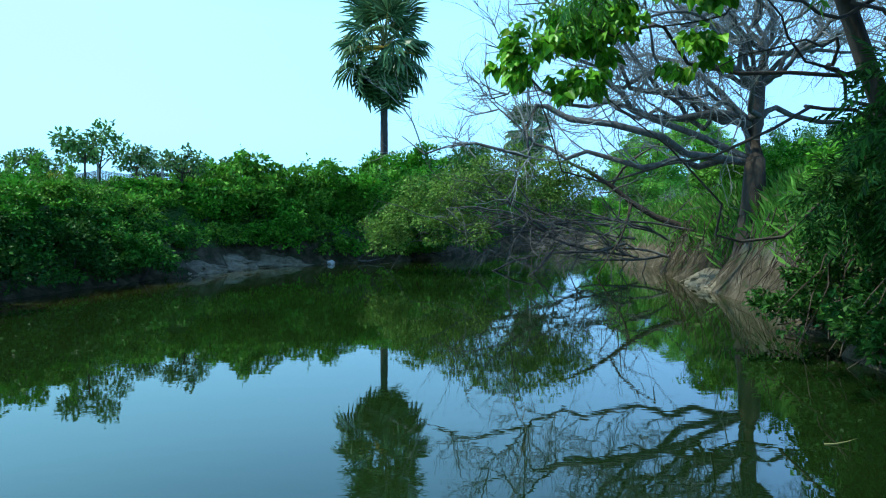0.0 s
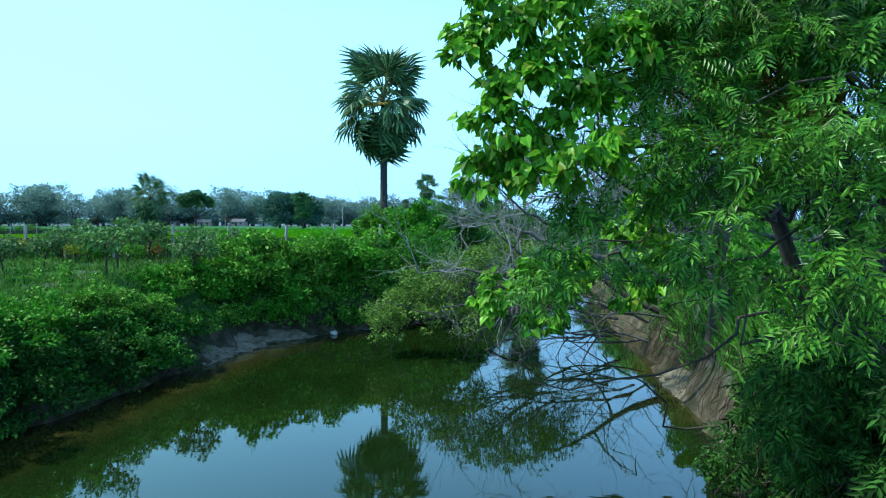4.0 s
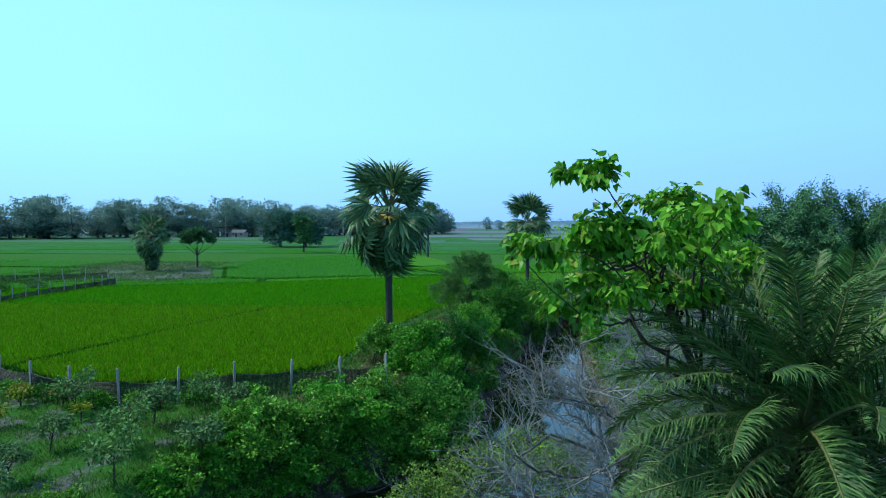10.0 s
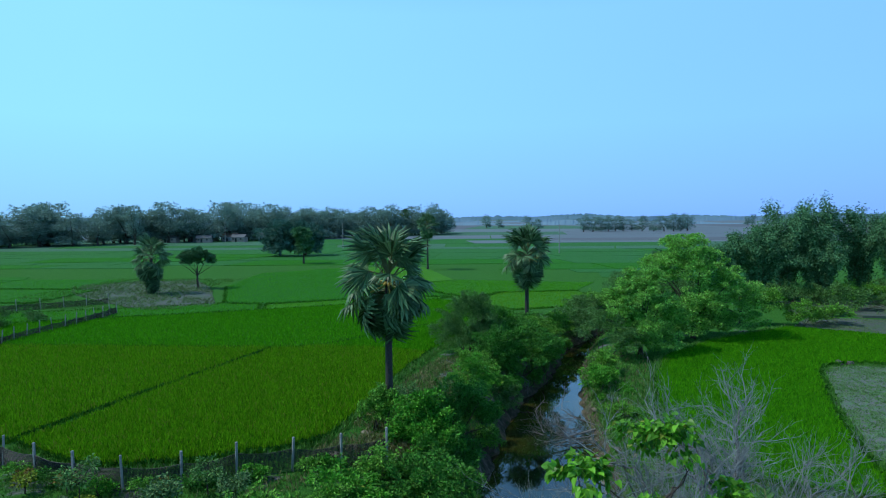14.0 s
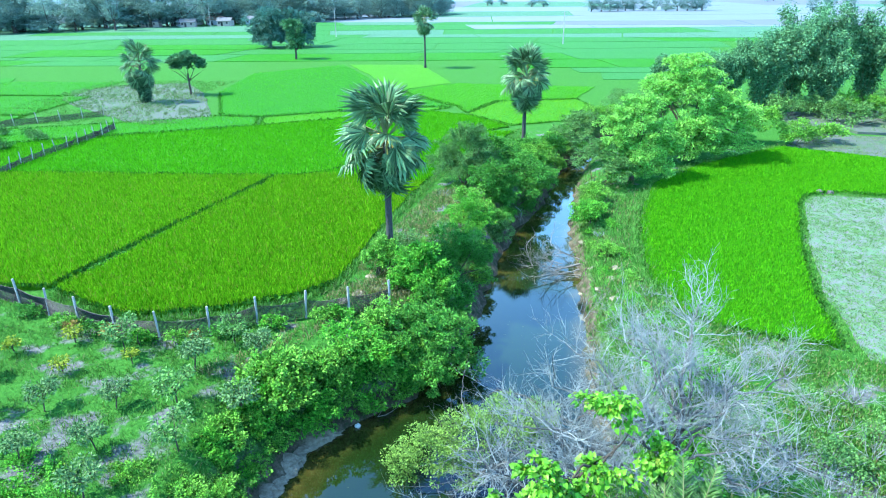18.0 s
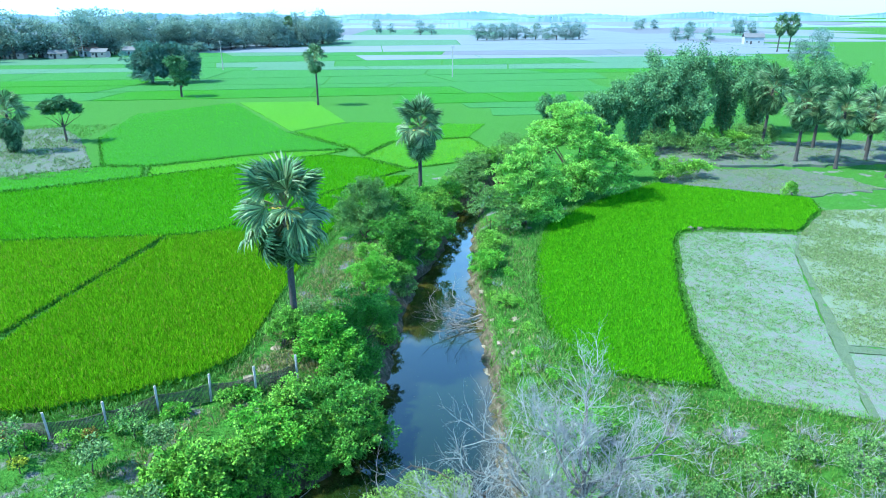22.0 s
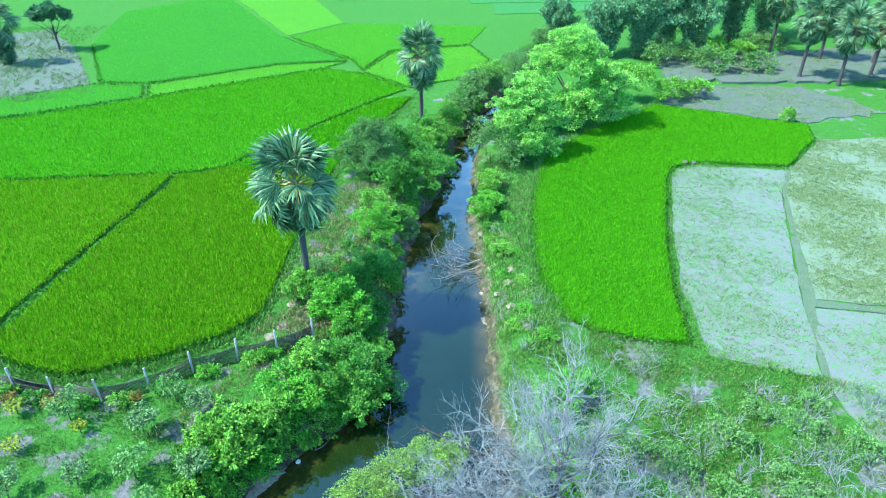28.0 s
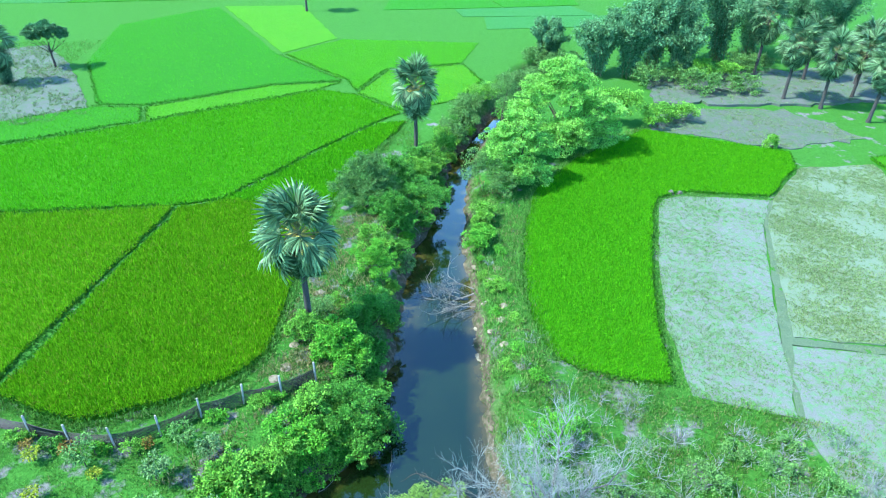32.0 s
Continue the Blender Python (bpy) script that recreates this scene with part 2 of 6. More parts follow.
GROUND, WATER = ground_mat(), water_mat()
RICE_OLIVE = rice_mat("rice_ripening", (0.066, 0.235, 0.002), (0.105, 0.280, 0.002), (0.150, 0.310, 0.003))
RICE_GREEN = rice_mat("rice_green", (0.046, 0.220, 0.001), (0.064, 0.270, 0.002), (0.090, 0.305, 0.002))
RICE_DEEP = rice_mat("rice_deep", (0.034, 0.195, 0.006), (0.048, 0.235, 0.009), (0.066, 0.265, 0.014))
# next two: rice for distant rows, bluish haze put into the colour
RICE_FAR = rice_mat("rice_far_haze", (0.046, 0.200, 0.038), (0.062, 0.232, 0.048), (0.082, 0.256, 0.060))
RICE_HAZE = rice_mat("rice_haze", (0.085, 0.222, 0.125), (0.110, 0.248, 0.145), (0.140, 0.272, 0.165))
RICE_LIGHT = rice_mat("rice_yellow_green", (0.060, 0.262, 0.006), (0.085, 0.300, 0.010), (0.120, 0.330, 0.016))


def stubble_mat(name, soil_a, soil_b, weed, lo, hi, scale):
    """Dry soil and straw with patches of low weeds."""
    m, t, p = mat_nodes(name)
    fine = noise_tex(t, 16.0, 6, 0.85)
    col = ramp(t, fine, [(0.32, soil_a), (0.5, tuple((a + b) / 2 for a, b in zip(soil_a, soil_b))), (0.64, soil_b)])
    patch = noise_tex(t, scale, 7, 0.75)
    col = mixed(t, ramp(t, patch, [(lo, (0, 0, 0)), (hi, (1, 1, 1))]), col, mixed(t, fine, tuple(v * 0.75 for v in weed), weed))
    t.links.new(col, p.inputs["Base Color"])
    p.inputs["Roughness"].default_value = 0.95
    bumped(t, p, fine, 0.35, 0.05)
    return m


STUBBLE = stubble_mat("dry_stubble", (0.045, 0.055, 0.052), (0.20, 0.215, 0.21), (0.085, 0.20, 0.075), 0.46, 0.61, 2.2)
WEEDS = stubble_mat("weedy_soil", (0.075, 0.105, 0.075), (0.19, 0.225, 0.18), (0.10, 0.19, 0.08), 0.32, 0.78, 3.0)
SCRUB = stubble_mat("scrub_soil", (0.045, 0.055, 0.05), (0.115, 0.125, 0.118), (0.05, 0.12, 0.035), 0.42, 0.66, 0.8)
# fallow soils seen far off, with blue-grey haze in the base colour
FALLOW = plain_mat("fallow_soil_haze", (0.105, 0.14, 0.165), (0.145, 0.185, 0.21), 0.05, 0.95, 0.3, 0.05)
FALLOW_DARK = plain_mat("fallow_dark_soil_haze", (0.085, 0.10, 0.12), (0.115, 0.13, 0.15), 0.05, 0.95, 0.3, 0.05)
LEAF_MID = leaf_mat("leaf_mid_green", (0.057, 0.174, 0.032), (0.209, 0.485, 0.078))
LEAF_DARK = leaf_mat("leaf_dark_green", (0.031, 0.117, 0.024), (0.113, 0.339, 0.061))
LEAF_BRIGHT = leaf_mat("leaf_bright_green", (0.045, 0.178, 0.022), (0.150, 0.445, 0.052), old=(0.23, 0.30, 0.03), old_share=0.012)
LEAF_HEART = leaf_mat("leaf_heart", (0.045, 0.17, 0.012), (0.19, 0.46, 0.038), 0.4, 0.3, old=(0.30, 0.36, 0.05), old_share=0.05, gloss=0.25, k=1.0)
# bank creepers, the shade of their low fronts painted into the leaves
LEAF_BANK_SHADE = leaf_mat("leaf_bank_shaded", (0.012, 0.05, 0.014), (0.06, 0.175, 0.04))
LEAF_GREY = leaf_mat("leaf_grey_green", (0.052, 0.144, 0.058), (0.162, 0.334, 0.127))
LEAF_OLIVE = leaf_mat("leaf_dull_olive", (0.065, 0.15, 0.042), (0.24, 0.41, 0.11))
LEAF_PALE = leaf_mat("leaf_pale_sapling", (0.032, 0.10, 0.042), (0.155, 0.28, 0.15), k=1.0)
LEAF_RUST = leaf_mat("leaf_reddish", (0.12, 0.10, 0.03), (0.26, 0.19, 0.06))
LEAF_DUSK = leaf_mat("leaf_dusky", (0.03, 0.075, 0.05), (0.09, 0.175, 0.115), gloss=0.05)
# bluish haze mixed into the leaf colour of trees across the fields
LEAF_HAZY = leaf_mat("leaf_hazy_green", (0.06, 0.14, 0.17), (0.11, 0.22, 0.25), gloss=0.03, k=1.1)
LEAF_YELLOW = leaf_mat("leaf_yellow_green", (0.12, 0.22, 0.02), (0.34, 0.42, 0.05))
LEAF_LIME = leaf_mat("leaf_lime_tree", (0.10, 0.26, 0.07), (0.25, 0.50, 0.13), trans=0.35, k=1.25)
# haze put into the leaf colour; strong translucency flattens the shading
LEAF_FAR = leaf_mat("leaf_far_haze", (0.17, 0.28, 0.37), (0.20, 0.32, 0.41), trans=0.5, gloss=0.0, k=1.1)
PALM_LEAF = leaf_mat("palm_fan_leaf", (0.035, 0.10, 0.045), (0.155, 0.285, 0.19), 0.4, 0.2, gloss=0.2)
PALM_DRY = leaf_mat("palm_dry_leaf", (0.10, 0.09, 0.05), (0.25, 0.21, 0.12), 0.7, 0.1)
DATE_LEAF = leaf_mat("date_frond", (0.012, 0.048, 0.018), (0.105, 0.205, 0.08), 0.45, 0.15, gloss=0.2, k=1.05)
DATE_DRY = leaf_mat("date_frond_dry", (0.16, 0.14, 0.04), (0.38, 0.28, 0.09), 0.6, 0.2)
FRUIT = plain_mat("palm_flower_stalk", (0.42, 0.33, 0.05), (0.62, 0.5, 0.12), 8, 0.7)
GRASS = leaf_mat("grass_blades", (0.043, 0.136, 0.028), (0.128, 0.297, 0.065), 0.6, 0.25, old=(0.221, 0.230, 0.102), old_share=0.06)
GRASS_LUSH = leaf_mat("lush_grass", (0.06, 0.20, 0.04), (0.17, 0.40, 0.10), 0.6, 0.3, old=(0.24, 0.27, 0.12), old_share=0.05)
DRY_GRASS = leaf_mat("dry_grass", (0.13, 0.135, 0.085), (0.28, 0.28, 0.18), 0.8, 0.15)
RICE_BLADE_O = leaf_mat("rice_blade_ripe", (0.072, 0.245, 0.002), (0.175, 0.395, 0.004), 0.55, 0.3, old=(0.238, 0.274, 0.037), old_share=0.07, gloss=0.03, k=1.0)
RICE_BLADE_G = leaf_mat("rice_blade_green", (0.050, 0.230, 0.002), (0.125, 0.395, 0.003), 0.55, 0.3, gloss=0.03, k=1.0)
BARK = bark_mat("bark_dark", (0.025, 0.02, 0.015), (0.11, 0.09, 0.065))
BARK_GREY = bark_mat("bark_bare_grey", (0.14, 0.16, 0.158), (0.40, 0.44, 0.435), 5)
BARK_PALM = bark_mat("bark_palm", (0.022, 0.021, 0.019), (0.085, 0.082, 0.078), 7, (1, 1, 3))
DEAD_WOOD = bark_mat("dead_wood", (0.10, 0.098, 0.09), (0.34, 0.325, 0.30), 5)
CONCRETE = plain_mat("weathered_concrete", (0.24, 0.235, 0.225), (0.50, 0.49, 0.465), 7, 0.9, 0.4, 0.01)
NET = plain_mat("black_net", (0.012, 0.013, 0.014), (0.035, 0.035, 0.035), 20, 0.7)
ROOT = bark_mat("roots", (0.03, 0.022, 0.015), (0.13, 0.10, 0.07), 9)
CLAY = plain_mat("dry_clay", (0.12, 0.108, 0.07), (0.44, 0.40, 0.29), 5, 0.95, 1.0, 0.06)
STONE = plain_mat("dark_stone", (0.06, 0.055, 0.05), (0.2, 0.18, 0.16), 6, 0.9, 0.6, 0.03)
WALL_MUD = plain_mat("mud_wall", (0.30, 0.25, 0.2), (0.45, 0.4, 0.34), 0.6, 0.9, 0.3, 0.03)
WALL_WHITE = plain_mat("limewash", (0.26, 0.29, 0.30), (0.36, 0.39, 0.40), 0.6, 0.9, 0.2, 0.02)
TIN = plain_mat("tin_sheet", (0.09, 0.10, 0.11), (0.16, 0.18, 0.19), 1.0, 0.8, 0.2, 0.02)
TILE_ROOF = plain_mat("clay_tile_roof", (0.16, 0.1, 0.075), (0.28, 0.19, 0.15), 2.0, 0.9, 0.5, 0.04)
DARK_HOLE = plain_mat("dark_interior", (0.02, 0.02, 0.02), (0.04, 0.04, 0.04), 2)
PLASTIC = plain_mat("white_plastic", (0.6, 0.6, 0.58), (0.8, 0.8, 0.78), 5, 0.4, 0.1, 0.005)
# distant trees as flat colour, the blue of the haze painted in
BACK_HAZE = plain_mat("tree_line_haze", (0.18, 0.28, 0.36), (0.24, 0.36, 0.44), 0.02, 1.0, 0.2, 1.0)


# ---- mesh helpers ----
def mesh_np(name, verts, faces, mat, smooth=False):
    """A mesh from vertex rows and one or more arrays of faces; mat may be one material, or several with one per face array."""
    me = bpy.data.meshes.new(name)
    faces = [np.asarray(f, np.int64) for f in (faces if isinstance(faces, list) else [faces])]
    faces = [f for f in faces if len(f)]
    v = np.asarray(verts, np.float32)
    me.vertices.add(len(v))
    me.vertices.foreach_set("co", v.ravel())
    loops = np.concatenate([f.ravel() for f in faces])
    sizes = np.concatenate([np.full(len(f), f.shape[1]) for f in faces])
    starts = np.concatenate([[0], np.cumsum(sizes)[:-1]])
    me.loops.add(len(loops))
    me.loops.foreach_set("vertex_index", loops.astype(np.int32))
    me.polygons.add(len(sizes))
    me.polygons.foreach_set("loop_start", starts.astype(np.int32))
    mats = mat if isinstance(mat, (list, tuple)) else [mat]
    for k in mats:
        me.materials.append(k)
    if len(mats) > 1:
        me.polygons.foreach_set("material_index", np.concatenate([np.full(len(f), n) for n, f in enumerate(faces)]).astype(np.int32))
    me.polygons.foreach_set("use_smooth", np.full(len(sizes), smooth))
    me.update(calc_edges=True)
    me.validate()
    return me


def joined(pieces):
    """Joins (verts, faces) pairs whose faces have one size."""
    vs, fs, n = [], [], 0
    for v, f, *_ in pieces:
        vs.append(np.asarray(v, float))
        fs.append(np.asarray(f, int) + n)
        n += len(v)
    return np.concatenate(vs), np.concatenate(fs)


def part(name, me, parent, label="", at=None):
    ob = new(name, me)
    ob.parent = parent
    if at is not None:
        ob.matrix_basis = at
    if label:
        ob["label"] = label
    return ob


def thing(name, place, label, category, group="", kind=""):
    ob = new(name)
    ob.empty_display_size = 0.3
    ob.location = place
    return tagged(ob, label, category, group, kind)


def tube(points, radii, sides=6):
    """A tapered tube along points; quads, with the tip drawn to a point's width."""
    p = np.asarray(points, float)
    r = np.asarray(radii, float) * np.ones(len(p))
    d = np.gradient(p, axis=0)
    d /= np.linalg.norm(d, axis=1, keepdims=True) + 1e-9
    ref = np.where(np.abs(d[:, 2:3]) > 0.9, [[1.0, 0, 0]], [[0, 0, 1.0]])
    a = np.cross(d, ref)
    a /= np.linalg.norm(a, axis=1, keepdims=True) + 1e-9
    b = np.cross(d, a)
    ang = np.linspace(0, 2 * np.pi, sides, endpoint=False)
    v = p[:, None] + r[:, None, None] * (np.cos(ang)[None, :, None] * a[:, None] + np.sin(ang)[None, :, None] * b[:, None])
    n, s = np.arange(len(p) - 1)[:, None] * sides, np.arange(sides)[None]
    t = (s + 1) % sides
    f = np.stack([n + s, n + t, n + sides + t, n + sides + s], -1).reshape(-1, 4)
    return v.reshape(-1, 3), f


OVAL = (np.array([(0, 0, 0), (0.30, 0.45, 0.08), (0, 1, -0.05), (-0.30, 0.45, 0.08)], float), np.array([(0, 1, 2), (0, 2, 3)]))
LANCE = (np.array([(0, 0, 0), (0.14, 0.4, 0.03), (0, 1, -0.14), (-0.14, 0.4, 0.03)], float), np.array([(0, 1, 2), (0, 2, 3)]))
HEART = (np.array([(0, 0, 0), (0.36, -0.10, 0.05), (0.48, 0.22, 0.08), (0.25, 0.68, 0.0), (0, 1.08, -0.14), (-0.25, 0.68, 0.0), (-0.48, 0.22, 0.08), (-0.36, -0.10, 0.05)], float),
         np.array([(0, 1, 2), (0, 2, 3), (0, 3, 4), (0, 4, 5), (0, 5, 6), (0, 6, 7)]))
BLADE = (np.array([(-0.032, 0, 0), (0.032, 0, 0), (0.018, 0.6, 0.06), (0.0, 1.0, 0.28)], float), np.array([(0, 1, 2), (0, 2, 3)]))

BLADE_THIN = (np.array([(-0.018, 0, 0), (0.018, 0, 0), (0.011, 0.6, 0.06), (0.0, 1.0, 0.30)], float), np.array([(0, 1, 2), (0, 2, 3)]))


def pinnate():
    """A drooping compound leaf: four pairs of narrow leaflets and one at the tip."""
    vs, fs = [], []
    rows = [(u, sd) for u in (0.2, 0.42, 0.64, 0.84) for sd in (-1, 1)] + [(0.95, 0)]
    for k, (u, sd) in enumerate(rows):
        w = np.array((sd * 0.8, 0.6 if sd else 1.0, -0.3))
        w /= np.linalg.norm(w)
        x = np.cross(w, (0, 0, 1.0))
        x /= np.linalg.norm(x)
        z = np.cross(x, w)
        v = LANCE[0] * (1.0, 1, 1) * 0.42 * (1.15 - 0.35 * abs(u - 0.5))
        vs.append(np.array((0, u, -0.25 * u * u)) + v[:, 0:1] * x + v[:, 1:2] * w + v[:, 2:3] * z)
        fs.append(LANCE[1] + 4 * k)
    return np.concatenate(vs), np.concatenate(fs)


PINNATE = pinnate()


def spray():
    """A twig end with seven small leaves, for crowns that stay far off."""
    g = np.random.default_rng(3)
    vs, fs = [], []
    for k in range(7):
        a = g.uniform(-1.3, 1.3)
        c, s = math.cos(a), math.sin(a)
        v = OVAL[0] * (0.55, 0.6, 0.6)
        vs.append(v @ np.array([(c, -s, 0), (s, c, 0), (0, 0, 1)]) + (0, 0.12 * k - 0.2, g.uniform(-0.2, 0.2)))
        fs.append(OVAL[1] + 4 * k)
    return np.concatenate(vs), np.concatenate(fs)


SPRAY = spray()


def scatter(places, ways, sizes, leaf, g, droop=0.0, flat=0.6, loose=0.45):
    """One leaf at each place, its tip along ways, with chance roll; returns verts and faces."""
    n = len(places)
    w = ways + g.normal(0, loose, (n, 3))
    w[:, 2] -= droop
    w /= np.linalg.norm(w, axis=1, keepdims=True) + 1e-9
    up = np.stack([g.normal(0, flat, n), g.normal(0, flat, n), np.ones(n)], 1)
    x = np.cross(w, up)
    x /= np.linalg.norm(x, axis=1, keepdims=True) + 1e-9
    z = np.cross(x, w)
    v, f = leaf
    out = places[:, None] + sizes[:, None, None] * (v[None, :, 0:1] * x[:, None] + v[None, :, 1:2] * w[:, None] + v[None, :, 2:3] * z[:, None])
    k = len(v)
    return out.reshape(-1, 3), (f[None] + k * np.arange(n)[:, None, None]).reshape(-1, f.shape[1])


def ball_dirs(n, g):
    d = g.normal(0, 1, (n, 3))
    return d / np.linalg.norm(d, axis=1, keepdims=True)


def crown(blobs, count, size, leaf, g, clumps=26, clump=0.28, droop=0.25, shell=0.5):
    """Leaves in clumps over the outside of some blobs (x, y, z, rx, ry, rz), with gaps between the clumps."""
    b = np.asarray(blobs, float)
    vol = (b[:, 3] * b[:, 4] + b[:, 4] * b[:, 5] + b[:, 3] * b[:, 5])
    pl, wy = [], []
    for row, share in zip(b, vol / vol.sum()):
        m = int(count * share)
        d = ball_dirs(clumps, g)
        d[:, 2] = np.where(d[:, 2] < -0.5, -d[:, 2], d[:, 2])
        cen = row[:3] + d * row[3:6] * g.uniform(0.4, 1.0, (clumps, 1))
        pick = g.integers(0, clumps, m)
        rad = clump * g.uniform(0.55, 1.25, clumps)[pick]
        e = ball_dirs(m, g)
        e[:, 2] = np.where(g.random(m) < 0.32, -np.abs(e[:, 2]) * 0.7, np.abs(e[:, 2]) * 0.9)
        off = e * (rad * g.uniform(shell, 1.0, m))[:, None] * row[3:6]
        pl.append(cen[pick] + off)
        wy.append(e * 0.8 + d[pick] * 0.5)
    pl, wy = np.concatenate(pl), np.concatenate(wy)
    return scatter(pl, wy, size * g.uniform(0.6, 1.3, len(pl)), leaf, g, droop)


def wander(start, end, steps, wobble, g, sag=0.0):
    t = np.linspace(0, 1, steps)[:, None]
    p = np.asarray(start, float) * (1 - t) + np.asarray(end, float) * t
    n = g.normal(0, wobble, (steps, 3))
    n[0] = 0
    p = p + np.cumsum(n, 0) * (t > 0) * 0.6
    p[:, 2] -= sag * (t[:, 0] ** 2)
    return p


def branches(start, way, length, radius, depth, g, spread=0.7, kids=4, up=0.12, sides=5, out=None, shrink=0.62):
    """Tubes of a limb that forks again and again, thinner and shorter."""
    out = [] if out is None else out
    steps = 6 if depth > 1 else 4
    p, d = [np.asarray(start, float)], np.asarray(way, float) / np.linalg.norm(way)
    for _ in range(steps - 1):
        d = d + g.normal(0, 0.16, 3) + (0, 0, up * 0.25)
        d /= np.linalg.norm(d)
        p.append(p[-1] + d * length / (steps - 1))
    p = np.array(p)
    out.append((*tube(p, np.linspace(radius, radius * (0.45 if depth else 0.2), steps), sides if depth > 1 else 3), depth))
    if depth:
        for k in range(kids):
            f = g.uniform(0.3, 1.0) if k else 1.0
            i = min(int(f * (steps - 1)), steps - 1)
            nd = d * (1.0 if f == 1.0 else 0.75) + g.normal(0, spread, 3) + (0, 0, up)
            branches(p[i], nd, length * shrink * g.uniform(0.75, 1.2), radius * (0.5 if k else 0.55), depth - 1, g, spread, kids, up, sides, out, shrink)
    return out


def gnarl(start, end, steps, wild, g):
    """A crooked line that strays and still arrives."""
    p = [np.asarray(start, float)]
    end = np.asarray(end, float)
    stray = np.zeros(3)
    for k in range(steps - 1):
        left = steps - 1 - k
        stray = stray * 0.55 + g.normal(0, wild, 3)
        p.append(p[-1] + (end - p[-1]) / left + stray * np.linalg.norm(end - p[0]) / steps * min(1, left / 4))
    return np.array(p)


# ---- lie of the land ----
LEFT = np.array([(-60, -12), (0, -11), (10, -9.6), (14.5, -8.7), (17, -8.3), (19, -7.7), (21.3, -7.5), (23.7, -6.8), (26.3, -4.7), (28.3, -2.0), (33.6, 0.0), (37, 1.6), (38.3, 1.7), (43, 2.6), (53.7, 5.1), (59, 7.8), (73, 11.6), (80, 15.2), (95, 24), (120, 40)])
RIGHT = np.array([(-60, 6.2), (3, 5.6), (8, 5.3), (10, 5.4), (12.3, 5.9), (16, 6.6), (21, 6.9), (25, 7.4), (29.2, 7.5), (34.3, 8.2), (39.4, 8.7), (45, 9.3), (53, 9.9), (64, 12.0), (74, 14.8), (82, 18.5), (95, 27), (120, 43)])


def smooth01(a):
    a = np.clip(a, 0, 1)
    return a * a * (3 - 2 * a)


def land(x, y):
    """Height of the ground over the water."""
    x, y = np.asarray(x, float), np.asarray(y, float)
    l, r = np.interp(y, LEFT[:, 0], LEFT[:, 1]), np.interp(y, RIGHT[:, 0], RIGHT[:, 1])
    wob = 0.35 * np.sin(y * 1.7 + np.sin(y * 0.6) * 2) + 0.05 * np.sin(y * 4.1)
    left = x < (l + r) / 2
    d = np.where(left, l - x, x - r) + wob * 0.6
    d = d + np.clip(y - 105, 0, 1e9) + np.clip(-35 - y, 0, 1e9)
    far = smooth01((y - 85) / 50)
    top_l = 2.7 + 0.2 * smooth01((y - 33) / 6)
    top_r = 1.9 + 1.0 * far + 0.7 * np.exp(-((np.clip(d, 0, 99) - 2) / 4.0) ** 2) * smooth01((40 - y) / 10)
    hl = np.interp(d, [-5, -1, 0, 0.3, 0.9, 1.7, 3.0], [-1.0, -0.4, 0, 0.17, 0.4, 0.75, 1]) * np.where(d > 0, top_l, 1)
    hr = np.interp(d, [-5, -1, 0, 0.25, 0.9, 1.5, 2.6], [-1.0, -0.5, 0, 0.25, 0.66, 0.88, 1]) * np.where(d > 0, top_r, 1)
    h = np.where(left, hl, hr)
    bump = 0.07 * np.sin(x * 1.3 + y * 0.7) * np.sin(y * 1.1 - x * 0.4) + 0.03 * np.sin(x * 3.7) * np.sin(y * 3.1)
    return h + bump * (d > 0.2) * (np.abs(x) < 120) * (1 - smooth01((y - 80) / 12))


def axis(lo, hi, step, far):
    core = np.arange(lo, hi, step)
    grow = np.cumsum(np.geomspace(step, far / 6, 34))
    grow = grow * (far / grow[-1])
    return np.concatenate([(lo - grow)[::-1], core, hi + grow])


gx, gy = axis(-40, 62, 0.6, 4600), axis(-30, 122, 0.6, 4600)
X, Y = np.meshgrid(gx, gy)
gv = np.stack([X, Y, land(X, Y)], -1).reshape(-1, 3)
nx = len(gx)
i, j = np.meshgrid(np.arange(len(gy) - 1), np.arange(nx - 1), indexing="ij")
q = (i * nx + j).ravel()
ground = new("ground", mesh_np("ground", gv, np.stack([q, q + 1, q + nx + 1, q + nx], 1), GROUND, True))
tagged(ground, "uneven grassy ground with bare soil and pale mud banks", "ground", kind="structure")

ys = np.concatenate([np.arange(-60, 4, 4.0), np.arange(4, 50, 0.7), np.arange(50, 112, 2.0)])
us = np.concatenate([np.linspace(0, 0.3, 9), np.linspace(0.36, 0.64, 4), np.linspace(0.7, 1, 9)])
lx, rx = np.interp(ys, LEFT[:, 0], LEFT[:, 1]), np.interp(ys, RIGHT[:, 0], RIGHT[:, 1])
wx = (lx - 1.6)[:, None] * (1 - us) + (rx + 1.6)[:, None] * us
wv = np.stack([wx, ys[:, None] + 0 * wx, 0 * wx], -1).reshape(-1, 3)
i, j = np.meshgrid(np.arange(len(ys) - 1), np.arange(len(us) - 1), indexing="ij")
q = (i * len(us) + j).ravel()
wm = mesh_np("water", wv, np.stack([q, q + 1, q + len(us) + 1, q + len(us)], 1), WATER)
depth_in = wx - lx[:, None]
wm.attributes.new("shallow", "FLOAT", "POINT").data.foreach_set("value", np.clip(np.maximum(1 - depth_in / 2.4, (1 - (rx[:, None] - wx) / 1.3) * (ys[:, None] > 15)), 0, 1).ravel().astype(np.float32))
water = new("water", wm)
tagged(water, "still dark green water of the creek, mirroring trees", "water", kind="structure")


